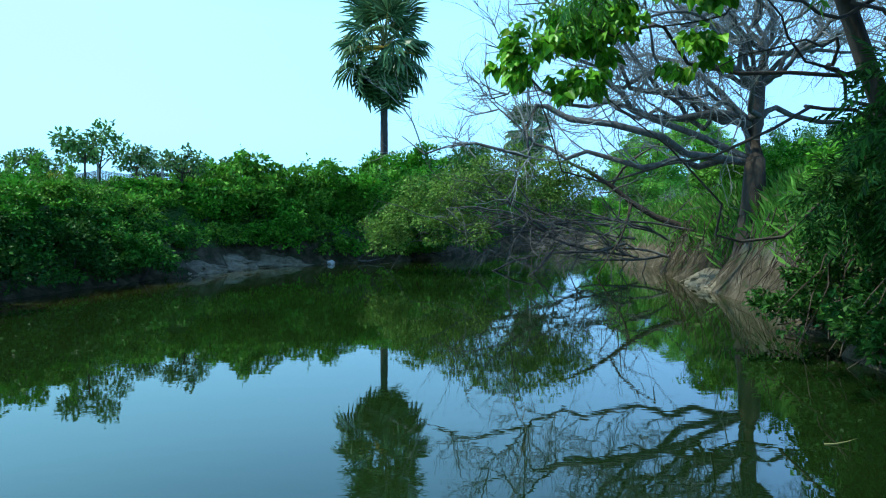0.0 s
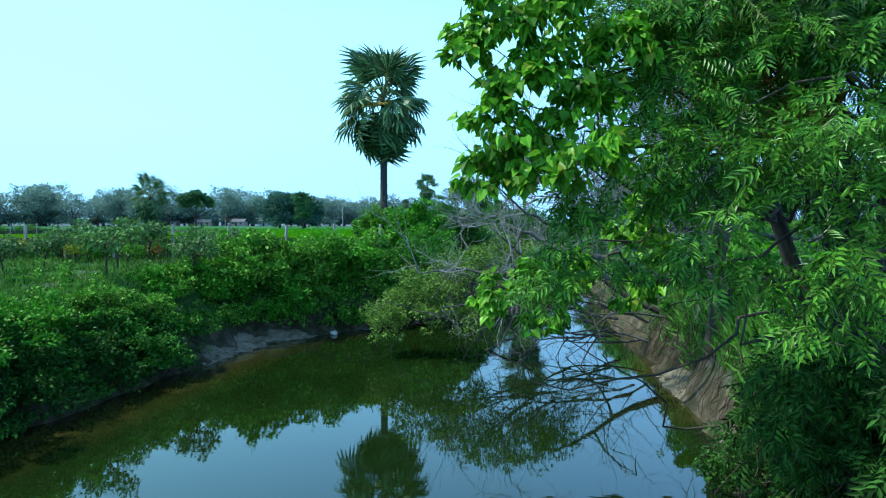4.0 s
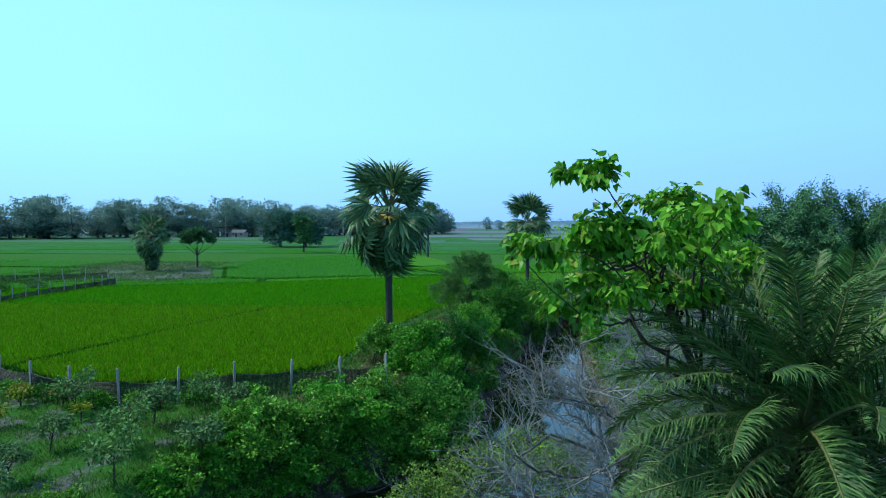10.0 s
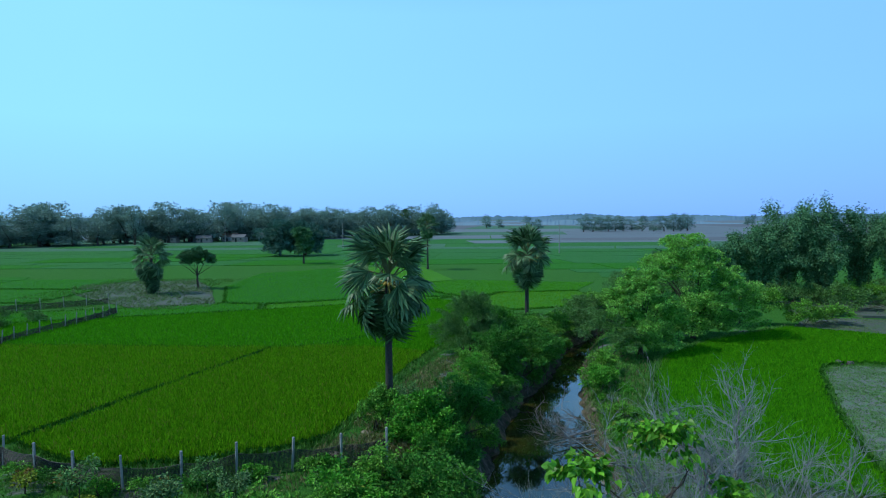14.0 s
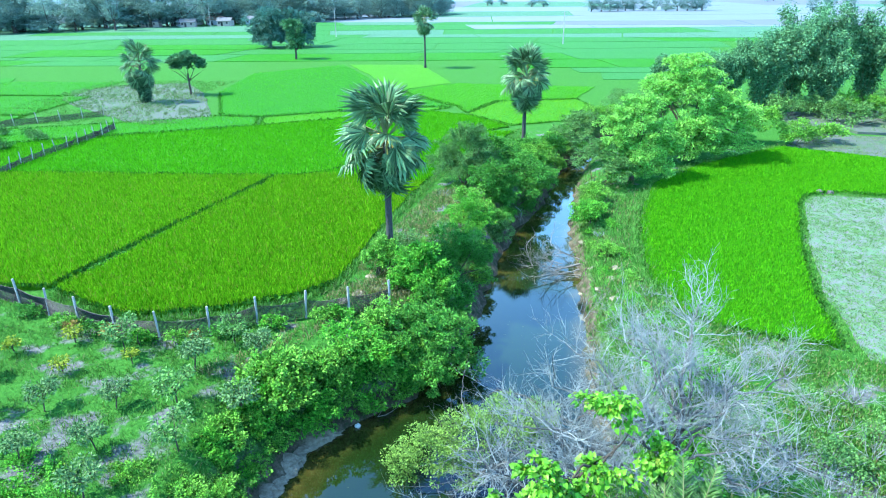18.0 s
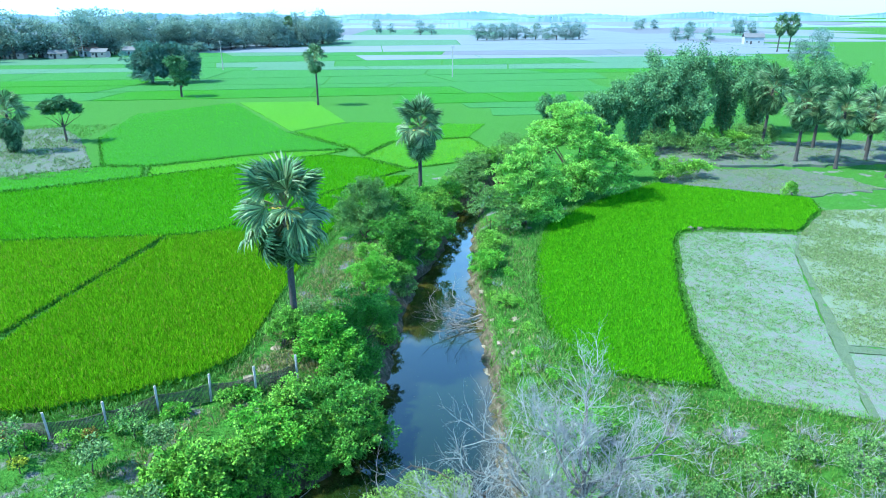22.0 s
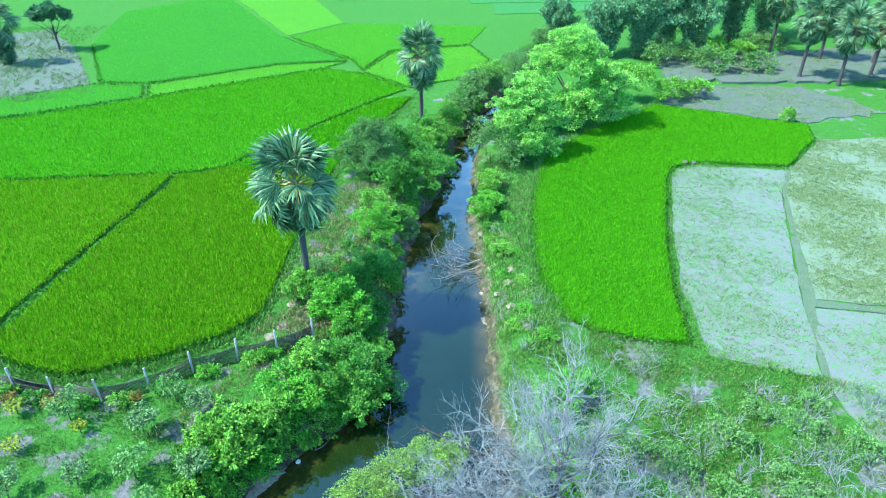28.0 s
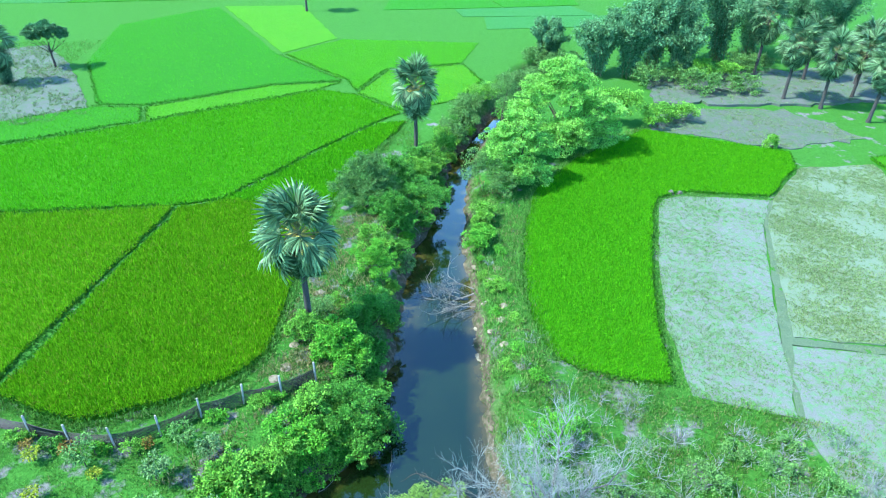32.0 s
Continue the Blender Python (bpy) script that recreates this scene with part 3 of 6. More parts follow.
# ---- fields ----
def inside(poly, x, y):
    poly = np.asarray(poly, float)
    hit = np.zeros(len(x), bool)
    for (x0, y0), (x1, y1) in zip(poly, np.roll(poly, -1, 0)):
        cross = (y0 > y) != (y1 > y)
        hit ^= cross & (x < (x1 - x0) * (y - y0) / (y1 - y0 + 1e-12) + x0)
    return hit


def wavy(poly, step, amp, g):
    """The outline cut into short pieces that stray a little."""
    out = []
    for a, b in zip(np.asarray(poly, float), np.roll(np.asarray(poly, float), -1, 0)):
        n = max(1, int(np.linalg.norm(b - a) / step))
        for t in np.arange(n) / n:
            out.append(a * (1 - t) + b * t + (g.normal(0, amp, 2) if t else 0))
    return out


DIKES = []


def plot(name, poly, z, rise, mat, label, category, blade=None, per_m2=0, tall=0.4, group="", step=1.5, amp=0.12, weeds=False):
    g = np.random.default_rng(abs(int(poly[0][0] * 31 + poly[0][1] * 17)) + 5)
    line = wavy(poly, step, amp, g) if step else list(poly)
    bm = bmesh.new()
    face = bm.faces.new([bm.verts.new((*p, z + rise)) for p in line])
    face.normal_update()
    if face.normal.z < 0:
        face.normal_flip()
    ext = bmesh.ops.extrude_face_region(bm, geom=[face])
    for v in ext["geom"]:
        if isinstance(v, bmesh.types.BMVert):
            v.co.z = z + rise
    for v in face.verts:
        v.co.z = z - 0.5
    bmesh.ops.triangulate(bm, faces=bm.faces[:])
    bmesh.ops.recalc_face_normals(bm, faces=bm.faces[:])
    me = bpy.data.meshes.new(name)
    bm.to_mesh(me)
    bm.free()
    me.materials.append(mat)
    ob = tagged(new(name, me), label, category, group)
    if name == "rice_field" and poly[0][1] < 300:
        DIKES.append(np.asarray(poly, float))
    if blade and per_m2:
        a = np.asarray(line)
        lo, hi = a.min(0), a.max(0)
        n = int((hi - lo).prod() * per_m2)
        p = g.uniform(lo, hi, (n, 2))
        if weeds:
            heart = g.uniform(lo, hi, (max(1, n // 6), 2))
            thick = np.sin(heart[:, 0] * 0.5 + heart[:, 1] * 0.23) * np.sin(heart[:, 1] * 0.42) + g.normal(0, 0.6, len(heart)) > -0.1
            heart = heart[thick]
            p = heart[g.integers(0, len(heart), n)] + g.normal(0, 0.13, (n, 2))
        p = p[inside(a, p[:, 0], p[:, 1])]
        p3 = np.column_stack([p, np.full(len(p), z + rise - (0.02 if weeds else 0.07))])
        w = np.column_stack([g.normal(0, 0.8 if weeds else 0.16, (len(p), 2)), np.ones(len(p))])
        v, f = scatter(p3, w, tall * g.uniform(0.7, 1.25, len(p)), OVAL if weeds == "leafy" else BLADE if weeds else BLADE_THIN, g, 0.0, 2.0, 0.45 if weeds else 0.15)
        tagged(part("low_growth" if weeds else "rice_stand", mesh_np("growth", v, f, blade), ob), kind="stuff")
    return ob


RG = "rice fields"
plot("rice_field", [(-24.4, 34.6), (-21, 32.6), (-18.3, 31.5), (-13.3, 32.4), (-9.3, 34.3), (-7.4, 36.2), (-6.6, 40.5), (-5.5, 48.3), (-3.4, 57.6), (-8, 59.6), (-14, 60.4), (-17.7, 59.6)], 2.9, 0.14, RICE_OLIVE, "ripening yellow-green rice plot beside the creek", "rice field", RICE_BLADE_O, 180, 0.42, RG)
plot("rice_field", [(-14.0, 60.45), (-8, 59.65), (-3.4, 57.7), (-0.6, 66), (3.4, 74), (6.6, 80.5), (3, 80), (-4, 72.5), (-10, 65)], 2.9, 0.14, RICE_GREEN, "green tapering rice plot along the creek", "rice field", RICE_BLADE_G, 90, 0.42, RG)
plot("rice_field", [(-58, 40), (-28.3, 35.0), (-25.2, 35.0), (-18.5, 59.8), (-60, 61)], 2.9, 0.14, RICE_OLIVE, "ripening olive-green rice plot behind a fence", "rice field", RICE_BLADE_O, 110, 0.42, RG)
plot("rice_field", [(-60, 61.6), (-18.4, 60.3), (-14.2, 61.0), (-10.4, 65.6), (-4.4, 73.2), (2.6, 80.8), (6.2, 84), (0.2, 92.4), (-4.8, 95.0), (-27.2, 84.2), (-42.4, 78.2), (-62, 70)], 2.9, 0.14, RICE_GREEN, "bright green rice plot bounded by low dikes", "rice field", RICE_BLADE_G, 70, 0.34, RG)
WEED_PALE = leaf_mat("pale_weeds", (0.09, 0.21, 0.09), (0.20, 0.37, 0.19), 0.8, 0.2, gloss=0.02)
GRASS_DULL = leaf_mat("dull_weeds", (0.11, 0.19, 0.10), (0.21, 0.32, 0.19), 0.8, 0.15, old=(0.24, 0.25, 0.17), old_share=0.08)
plot("rice_field", [(-27.3, 85.2), (-5.2, 95.8), (-1.8, 98.6), (-12, 98.2), (-28.6, 90.4)], 2.92, 0.06, RICE_LIGHT, "narrow light green rice strip along a dike", "rice field", RICE_BLADE_G, 14, 0.3, RG)
plot("rice_field", [(-62, 71.6), (-42.4, 79.4), (-28, 85.2), (-29.4, 90.5), (-36, 91.6), (-46, 87), (-62, 82)], 2.92, 0.06, RICE_DEEP, "deep green rice strip below a scrub patch", "rice field", RICE_BLADE_G, 18, 0.28, RG)
plot("rice_field", [(-35.6, 92.6), (-29.2, 91.4), (-12, 99.0), (-1.6, 99.6), (-12.6, 115.6), (-29.2, 158.2), (-46.5, 142), (-44, 115)], 2.92, 0.06, RICE_DEEP, "wide deep green rice plot with straight dikes", "rice field", RICE_BLADE_G, 10, 0.28, RG)
plot("rice_field", [(-28.0, 158.4), (-12.0, 117.0), (-2.4, 126.2), (-10.5, 158)], 2.92, 0.06, RICE_LIGHT, "bright yellow-green rice plot standing out among darker ones", "rice field", group=RG)
plot("rice_field", [(0.6, 93.2), (6.6, 85.0), (14.6, 88.2), (20, 97), (18.6, 106), (6, 104)], 2.92, 0.07, RICE_LIGHT, "yellow-green rice plot beside a fan palm", "rice field", RICE_BLADE_O, 14, 0.3, RG)
plot("rice_field", [(-0.8, 99.8), (0.4, 94.4), (5.4, 104.6), (18.4, 107), (24, 120), (-1.2, 125.4), (-11.4, 115.8)], 2.92, 0.06, RICE_GREEN, "green rice plot between two brighter plots", "rice field", RICE_BLADE_G, 14, 0.26, RG)
plot("rice_field", [(13.0, 35), (13.2, 40.8), (14.0, 45.7), (16, 53), (19.4, 60.9), (26, 68), (38, 76), (45.8, 71.3), (53, 66.8), (51, 62.5), (43.9, 56.2), (38, 57.7), (34.7, 58.2), (31.8, 57.5), (30.2, 55.2), (26, 46), (22.9, 38.1), (20.8, 30.6), (18.4, 31), (15, 32.6)], 1.95, 0.24, RICE_GREEN, "vivid green rice plot with a curved edge beside the creek", "rice field", RICE_BLADE_G, 160, 0.29, RG)
plot("dry_field", [(31.2, 56.0), (32.2, 57.0), (34.7, 57.6), (43.4, 55.3), (39.7, 50.5), (31.2, 34.2), (27.6, 26.5), (21.7, 29.3), (23.6, 38), (26.7, 46)], 1.95, 0.06, STUBBLE, "pale dry harvested plot with sparse weeds", "field", WEED_PALE, 150.0, 0.095, "dry fields", weeds="leafy")
plot("dry_field", [(44.0, 55.6), (51.4, 62.6), (61, 62.4), (58, 47), (38.6, 32.4), (32.3, 34.2), (40.2, 50.4)], 1.95, 0.05, WEEDS, "weedy fallow plot of dry greenish growth", "field", GRASS_DULL, 190.0, 0.13, "dry fields", weeds="leafy")
plot("dry_field", [(31.6, 33.2), (38.2, 31.2), (46, 26), (40, 14), (27, 17), (27.5, 25.4)], 1.95, 0.05, STUBBLE, "pale dry plot with patches of weeds", "field", WEED_PALE, 150.0, 0.095, "dry fields", weeds="leafy")
plot("dry_field", [(39.5, 77), (46.5, 72.6), (54, 68), (66, 70), (62, 82), (44, 84)], 1.95, 0.05, SCRUB, "brown scrubby fallow strip below palms", "field", GRASS_DULL, 60.0, 0.2, "dry fields", amp=0.5, weeds=True)
plot("rice_field", [(60, 48), (76, 50), (78, 66), (62, 64)], 1.95, 0.2, RICE_GREEN, "green rice plot beyond a weedy plot", "rice field", group=RG)

TRACK = plain_mat("trodden_soil", (0.05, 0.09, 0.045), (0.12, 0.165, 0.095), 9, 0.95, 0.6, 0.05)
plot("dry_field", [(44, 86), (62, 83), (100, 82), (104, 99), (48, 99)], 2.12, 0.12, SCRUB, "dull dry ground below a grove", "field", GRASS_DULL, 12.0, 0.3, "dry fields", amp=0.7, weeds=True)
plot("foot_track", [(43.4, 55.35), (44.0, 55.5), (40.25, 50.3), (32.4, 34.1), (38.5, 32.1), (38.3, 31.4), (31.7, 33.4), (27.7, 25.6), (27.5, 26.3), (31.25, 34.1), (39.75, 50.4)], 1.95, 0.02, TRACK, "narrow brown trodden track between dry plots", "path", GRASS_DULL, 90.0, 0.14, step=1.2, amp=0.06, weeds=True)
plot("scrub_patch", [(-36.6, 91.6), (-34.6, 87.2), (-43.9, 85), (-66, 104), (-73, 115), (-67, 123), (-55, 127), (-46.5, 114)], 2.92, 0.04, SCRUB, "grey dry scrub patch round two trees", "field", GRASS_DULL, 14.0, 0.4, "dry fields", weeds=True)

# far plots, in rows that widen with distance; neighbours share their corners
frng = np.random.default_rng(21)
rows_y = [128, 140, 154, 168, 184, 202, 222, 245, 270, 298, 330, 372, 430, 520, 660, 860, 1150, 1600, 2300]
for n, (y0, y1) in enumerate(zip(rows_y, rows_y[1:])):
    end = 26 + (y0 - 120) * (0.55 if y0 < 220 else 0.95)
    cuts = [-0.85 * y0 - 20]
    while cuts[-1] < end:
        cuts.append(cuts[-1] + frng.uniform(0.12, 0.34) * y0)
    skew = frng.uniform(-0.035, 0.035, len(cuts)) * y0
    bend = lambda row, x: rows_y[row] * 0.022 * math.sin(x * 4.0 / rows_y[row] + row * 2.1) + 0.035 * x * math.sin(row * 1.7)
    for k, (xa, xb) in enumerate(zip(cuts, cuts[1:])):
        brown = y0 >= (285 if xa > 0 else 372)
        xc, xd = xb + skew[k + 1], xa + skew[k]
        quad = [(xa + 0.3, y0 + 0.3 + bend(n, xa)), (xb - 0.3, y0 + 0.3 + bend(n, xb)), (xc - 0.3, y1 - 0.3 + bend(n + 1, xc)), (xd + 0.3, y1 - 0.3 + bend(n + 1, xd))]
        if y0 < 168 and -72 < xb and xa < 3:
            continue
        u = frng.random()
        # farther rows get the colours with more haze in them
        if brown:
            m = FALLOW if u < 0.72 else FALLOW_DARK if u < 0.9 else RICE_HAZE
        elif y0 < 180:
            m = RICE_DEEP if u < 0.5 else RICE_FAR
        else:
            m = (RICE_FAR if u < 0.75 else RICE_DEEP) if y0 < 240 else (RICE_HAZE if u < 0.7 else RICE_FAR)
        plot("fallow_field" if brown else "rice_field", quad, 2.92, 0.05 + frng.uniform(0, 0.05), m, "far fallow field, greyed by haze put into its colour" if brown else "far green rice plot bounded by dikes", "field" if brown else "rice field", group="far fallow fields" if brown else "far rice fields", step=0)


for n, (ya, yb) in enumerate(zip((62, 76, 92, 110), (76, 92, 110, 128))):
    cuts = [-64 - 0.25 * n - max(0, (ya - 96)) * 0.3, -84 - 3 * n, -108 + 4 * n, -136, -175]
    for xa, xb in zip(cuts, cuts[1:]):
        t0, t1 = 0.06 * (xa + 60), 0.06 * (xb + 60)
        plot("rice_field", [(xb + 0.3, ya + 0.3 - t1), (xa - 0.3, ya + 0.3 - t0), (xa - 0.3, yb - 0.3 - t0), (xb + 0.3, yb - 0.3 - t1)], 2.92, 0.05 + 0.03 * frng.random(), [RICE_DEEP, RICE_GREEN, RICE_DEEP, RICE_FAR][int(frng.integers(0, 4))], "green rice plot bounded by dikes", "rice field", RICE_BLADE_G, 3, 0.3, "far rice fields", step=0)

# dark grass along the dikes
dg = np.random.default_rng(28)
dp = []
for line in DIKES:
    for a, b in zip(line, np.roll(line, -1, 0)):
        far = (a[1] + b[1]) / 2
        if far > 112:
            continue
        n = int(np.linalg.norm(b - a) * np.interp(far, [40, 60, 112], [46, 24, 12]))
        u = dg.random((n, 1))
        dp.append(np.column_stack([a * (1 - u) + b * u + dg.normal(0, 0.17, (n, 2)), np.full(n, 3.0 if a[0] < 12 or a[1] > 84 else 2.1)]))
dp = np.concatenate(dp)
dv, df = scatter(dp, np.column_stack([dg.normal(0, 0.5, (len(dp), 2)), np.ones(len(dp))]), np.interp(dp[:, 1], [30, 110], [0.24, 0.22]) * dg.uniform(0.6, 1.3, len(dp)), OVAL, dg, 0.0, 2.0)
DIKE_GRASS = leaf_mat("dike_grass", (0.024, 0.10, 0.016), (0.07, 0.21, 0.03), 0.7, 0.2, gloss=0.03)
tagged(new("dike_grass", mesh_np("dike_grass", dv, df, DIKE_GRASS)), "dark rough grass along the low field dikes", "grass", kind="stuff")


# ---- plants ----
def bush(place, blobs, count, size, mat, label, leaf=OVAL, seed=1, category="bush", group="bank bushes", clumps=26, droop=0.25, stems=4, stem_mat=None):
    """Stems from one root and a crown of leaves in clumps; blobs are measured from the root."""
    g = np.random.default_rng(seed)
    count, size = int(count * 1.15), size * 0.88
    ob = thing("bush" if category == "bush" else category.replace(" ", "_"), place, label, category, group)
    b = np.asarray(blobs, float)
    for k in range(stems):
        to = b[k % len(b)]
        end = to[:3] + g.uniform(-0.6, 0.6, 3) * to[3:6]
        v, f = tube(wander((g.normal(0, 0.12), g.normal(0, 0.12), -0.3), end, 6, 0.08, g), np.linspace(0.05, 0.015, 6), 5)
        part("stem", mesh_np("stem", v, f, stem_mat or BARK, True), ob)
    pieces = [crown(b, count, size, leaf, g, clumps, droop=droop)]
    for row in b:
        for _ in range(6):
            d = ball_dirs(1, g)[0]
            d[2] = abs(d[2]) * 0.8 + 0.25
            root = row[:3] + d * row[3:6] * 0.75
            tip = root + d * row[3:6].mean() * g.uniform(0.25, 0.5)
            n = max(14, count // 160)
            u = g.random((n, 1))
            pieces.append(scatter(root * (1 - u) + tip * u + g.normal(0, size * 0.55, (n, 3)), np.repeat(d[None], n, 0) * 0.5 + ball_dirs(n, g) * 0.7, size * g.uniform(0.7, 1.35, n), leaf, g, droop))
    v, f = joined(pieces)
    part("foliage", mesh_np("foliage", v, f, mat), ob)
    return ob


def tree(place, height, trunk_r, blobs, count, size, mat, label, leaf=OVAL, seed=1, group="", clumps=30, lean=(0, 0), bark=None, droop=0.25, name="tree", clump=0.34, per_blob=2):
    g = np.random.default_rng(seed)
    ob = thing(name, place, label, "tree", group)
    b = np.asarray(blobs, float)
    low = b[:, 2].min()
    fork = np.array([lean[0] * 0.6, lean[1] * 0.6, max(0.25 * height, low * 0.75)])
    tp = wander((0, 0, -0.4), fork, 7, 0.02 * height / 3, g)
    v, f = tube(tp, np.linspace(trunk_r * 1.35, trunk_r * 0.75, 7), 9)
    part("trunk", mesh_np("trunk", v, f, bark or BARK, True), ob)
    for row in b:
        for _ in range(per_blob):
            end = row[:3] + g.uniform(-0.75, 0.75, 3) * row[3:6]
            v, f = tube(wander(tp[g.integers(4, 7)], end, 7, 0.03 * height / 3, g), np.linspace(trunk_r * 0.5, trunk_r * 0.06, 7), 5)
            part("limb", mesh_np("limb", v, f, bark or BARK, True), ob)
    v, f = crown(b, count, size, leaf, g, clumps, clump, droop)
    part("crown", mesh_np("crown", v, f, mat), ob)
    return ob


def on(x, y, dz=0.0):
    return (x, y, float(land(x, y)) + dz)


# fan palms
def fan_leaf(name, fold, mat, g, radius=1.25, stalk=1.15):
    """A stalk and a pleated fan of narrow pointed segments; fold is the angle by which the blade hangs from the stalk's line."""
    vs, fs = [], []
    st = np.array([(0, t * stalk, -0.10 * t * t) for t in np.linspace(0, 1, 4)])
    sv, sf = tube(st, [0.05, 0.04, 0.032, 0.025], 4)
    n = 22
    ang = np.linspace(-2.1, 2.1, n + 1)
    hub = st[-1]
    cf, sn = math.cos(radians(fold)), math.sin(radians(fold))

    def at(a, r, lift):
        x, y = math.sin(a) * r, math.cos(a) * r
        z = lift - 0.22 * abs(math.sin(a)) * r - 0.16 * r * r
        return hub + np.array((x, y * cf + z * sn, z * cf - y * sn))

    for k in range(n):
        a0, a1 = ang[k], ang[k + 1]
        am = (a0 + a1) / 2
        r = radius * (0.82 + 0.18 * math.cos(am)) * g.uniform(0.9, 1.06)
        tip = at(am, r, -g.uniform(0.08, 0.42))
        vs += [at(a0, 0.05, 0), at(am, 0.05, 0.02), at(a1, 0.05, 0), at(a0 + 0.012, r * 0.70, 0), at(am, r * 0.70, 0.05), at(a1 - 0.012, r * 0.70, 0), tip]
        o = 7 * k
        fs += [(o, o + 3, o + 4), (o, o + 4, o + 1), (o + 1, o + 4, o + 5), (o + 1, o + 5, o + 2), (o + 3, o + 6, o + 4), (o + 4, o + 6, o + 5)]
    quad = sf + len(vs)
    return mesh_np(name, np.concatenate([np.array(vs), sv]), [np.array(fs), quad], [mat, PALM_STALK])


PALM_STALK = plain_mat("palm_stalk", (0.10, 0.13, 0.04), (0.2, 0.2, 0.08), 5, 0.6)
fan_g = np.random.default_rng(11)
FANS = [fan_leaf("fan_leaf", d, PALM_LEAF, fan_g, 1.3, st) for d, st in ((-4, 1.25), (16, 1.25), (46, 1.15), (30, 0.9))]
FAN_SKIRT = fan_leaf("skirt_leaf", 30, LEAF_DUSK, fan_g, 1.15, 0.8)
FAN_DRY = fan_leaf("dry_fan_leaf", 30, PALM_DRY, fan_g, 1.0, 0.9)


def fan_palm(place, height, label, seed, leaves=46, dry=7, scale=1.0, flowers=True, group="fan palms", lean=(0, 0)):
    """height is that of the crown's heart over the ground."""
    g = np.random.default_rng(seed)
    ob = thing("fan_palm", place, label, "palm tree", group)
    hts = np.linspace(-0.4, height, 34)
    pts = np.stack([lean[0] * (hts / height) ** 2, lean[1] * (hts / height) ** 2, hts], 1)
    rad = (0.185 - 0.05 * np.clip(hts / height, 0, 1)) * scale * (1 + 0.05 * (np.arange(34) % 2)) * np.where(hts < 0.6, 1.25, 1)
    v, f = tube(pts, rad, 12)
    part("trunk", mesh_np("trunk", v, f, BARK_PALM, True), ob)
    heart = pts[-1]
    rings = [(0.10, 64, 86, 0, 0.2), (0.15, 34, 60, 0, 0.1), (0.13, 6, 30, 1, 0.0), (0.13, -20, 2, 1, -0.2), (0.17, -44, -20, 2, -0.35), (0.17, -62, -40, 2, -0.5), (0.13, -80, -62, 3, -0.75)]
    k = 0
    for share, lo, hi, kind, drop in rings:
        m0 = max(4, int(leaves * share))
        for n in range(m0):
            k += 1
            az = n * 360 / m0 + g.uniform(-22, 22) + 47 * lo
            s = scale * g.uniform(0.88, 1.1)
            m = Matrix.Translation(heart + np.array((0, 0, drop * scale + g.uniform(-0.45, 0.45)))) @ Matrix.Rotation(radians(az), 4, "Z") @ Matrix.Rotation(radians(g.uniform(lo, hi)), 4, "X") @ Matrix.Rotation(radians(g.uniform(-50, 50)), 4, "Y") @ Matrix.Diagonal((s, s, s, 1))
            part("fan_leaf", FANS[kind], ob, at=m)
    for k in range(dry):
        m = Matrix.Translation(heart + np.array((0, 0, -0.7 * scale))) @ Matrix.Rotation(radians(k * 360 / dry + g.uniform(-20, 20)), 4, "Z") @ Matrix.Rotation(radians(-62 - g.uniform(0, 16)), 4, "X") @ Matrix.Diagonal((scale * 0.85,) * 3 + (1,))
        part("dry_leaf", FAN_DRY, ob, "hanging dry brown leaf", m)
    if flowers:
        for st in [tube(wander(heart + (0, 0, -0.1), heart + np.array((math.cos(a) * 1.5, math.sin(a) * 1.5, g.uniform(-0.55, 0.0))) * scale, 6, 0.07, g), np.linspace(0.085, 0.045, 6), 5) for a in np.linspace(0, 6.28, 15)[:-1] + 0.3]:
            part("flower_stalk", mesh_np("flower_stalk", *st, FRUIT, True), ob, "yellow flower stalk")
    return ob


fan_palm(on(-4.15, 38.1), 8.8, "tall fan palm with a round crown and yellow flower stalks", 3, 64, 8, 1.27)
fan_palm(on(6.9, 69.5), 8.2, "fan palm with a slim trunk on the creek bank", 4, 58, 6, 1.25)
fan_palm(on(-9.2, 151.4), 10.5, "lone fan palm among rice plots", 5, 40, 5, 1.25, False)
fan_palm(on(-43.4, 440), 15.0, "distant lone fan palm on open fields", 6, 36, 3, 1.6, False)
sp = fan_palm(on(-52.2, 104), 6.0, "dark stout fan palm with a skirt of old leaves", 7, 26, 0, 1.45, False)
sk = np.random.default_rng(9)
for n in range(56):
    m = Matrix.Translation((0, 0, sk.uniform(2.2, 5.9))) @ Matrix.Rotation(n * 2.4, 4, "Z") @ Matrix.Rotation(radians(sk.uniform(-74, -40)), 4, "X") @ Matrix.Diagonal((1.35, 1.35, 1.35, 1))
    part("old_leaf", FAN_SKIRT, sp, "hanging dark old leaf", m)
gp = fan_palm(on(64.0, 85.4), 8.6, "fan palm in a grove at a field edge", 8, 44, 4, 1.38, False, "palm grove")
prng = np.random.default_rng(5)
for n, (x, y) in enumerate([(67.5, 81.5), (75, 85), (70.5, 75.5), (66, 97), (80, 91), (73, 94), (85, 84), (79, 77), (88, 95)]):
    c = copy_thing(gp, pose(x, y, float(land(x, y)), prng.uniform(-2, 2), prng.uniform(-2, 2), prng.uniform(0, 360)))
    c.scale = (1, 1, prng.uniform(0.85, 1.15))


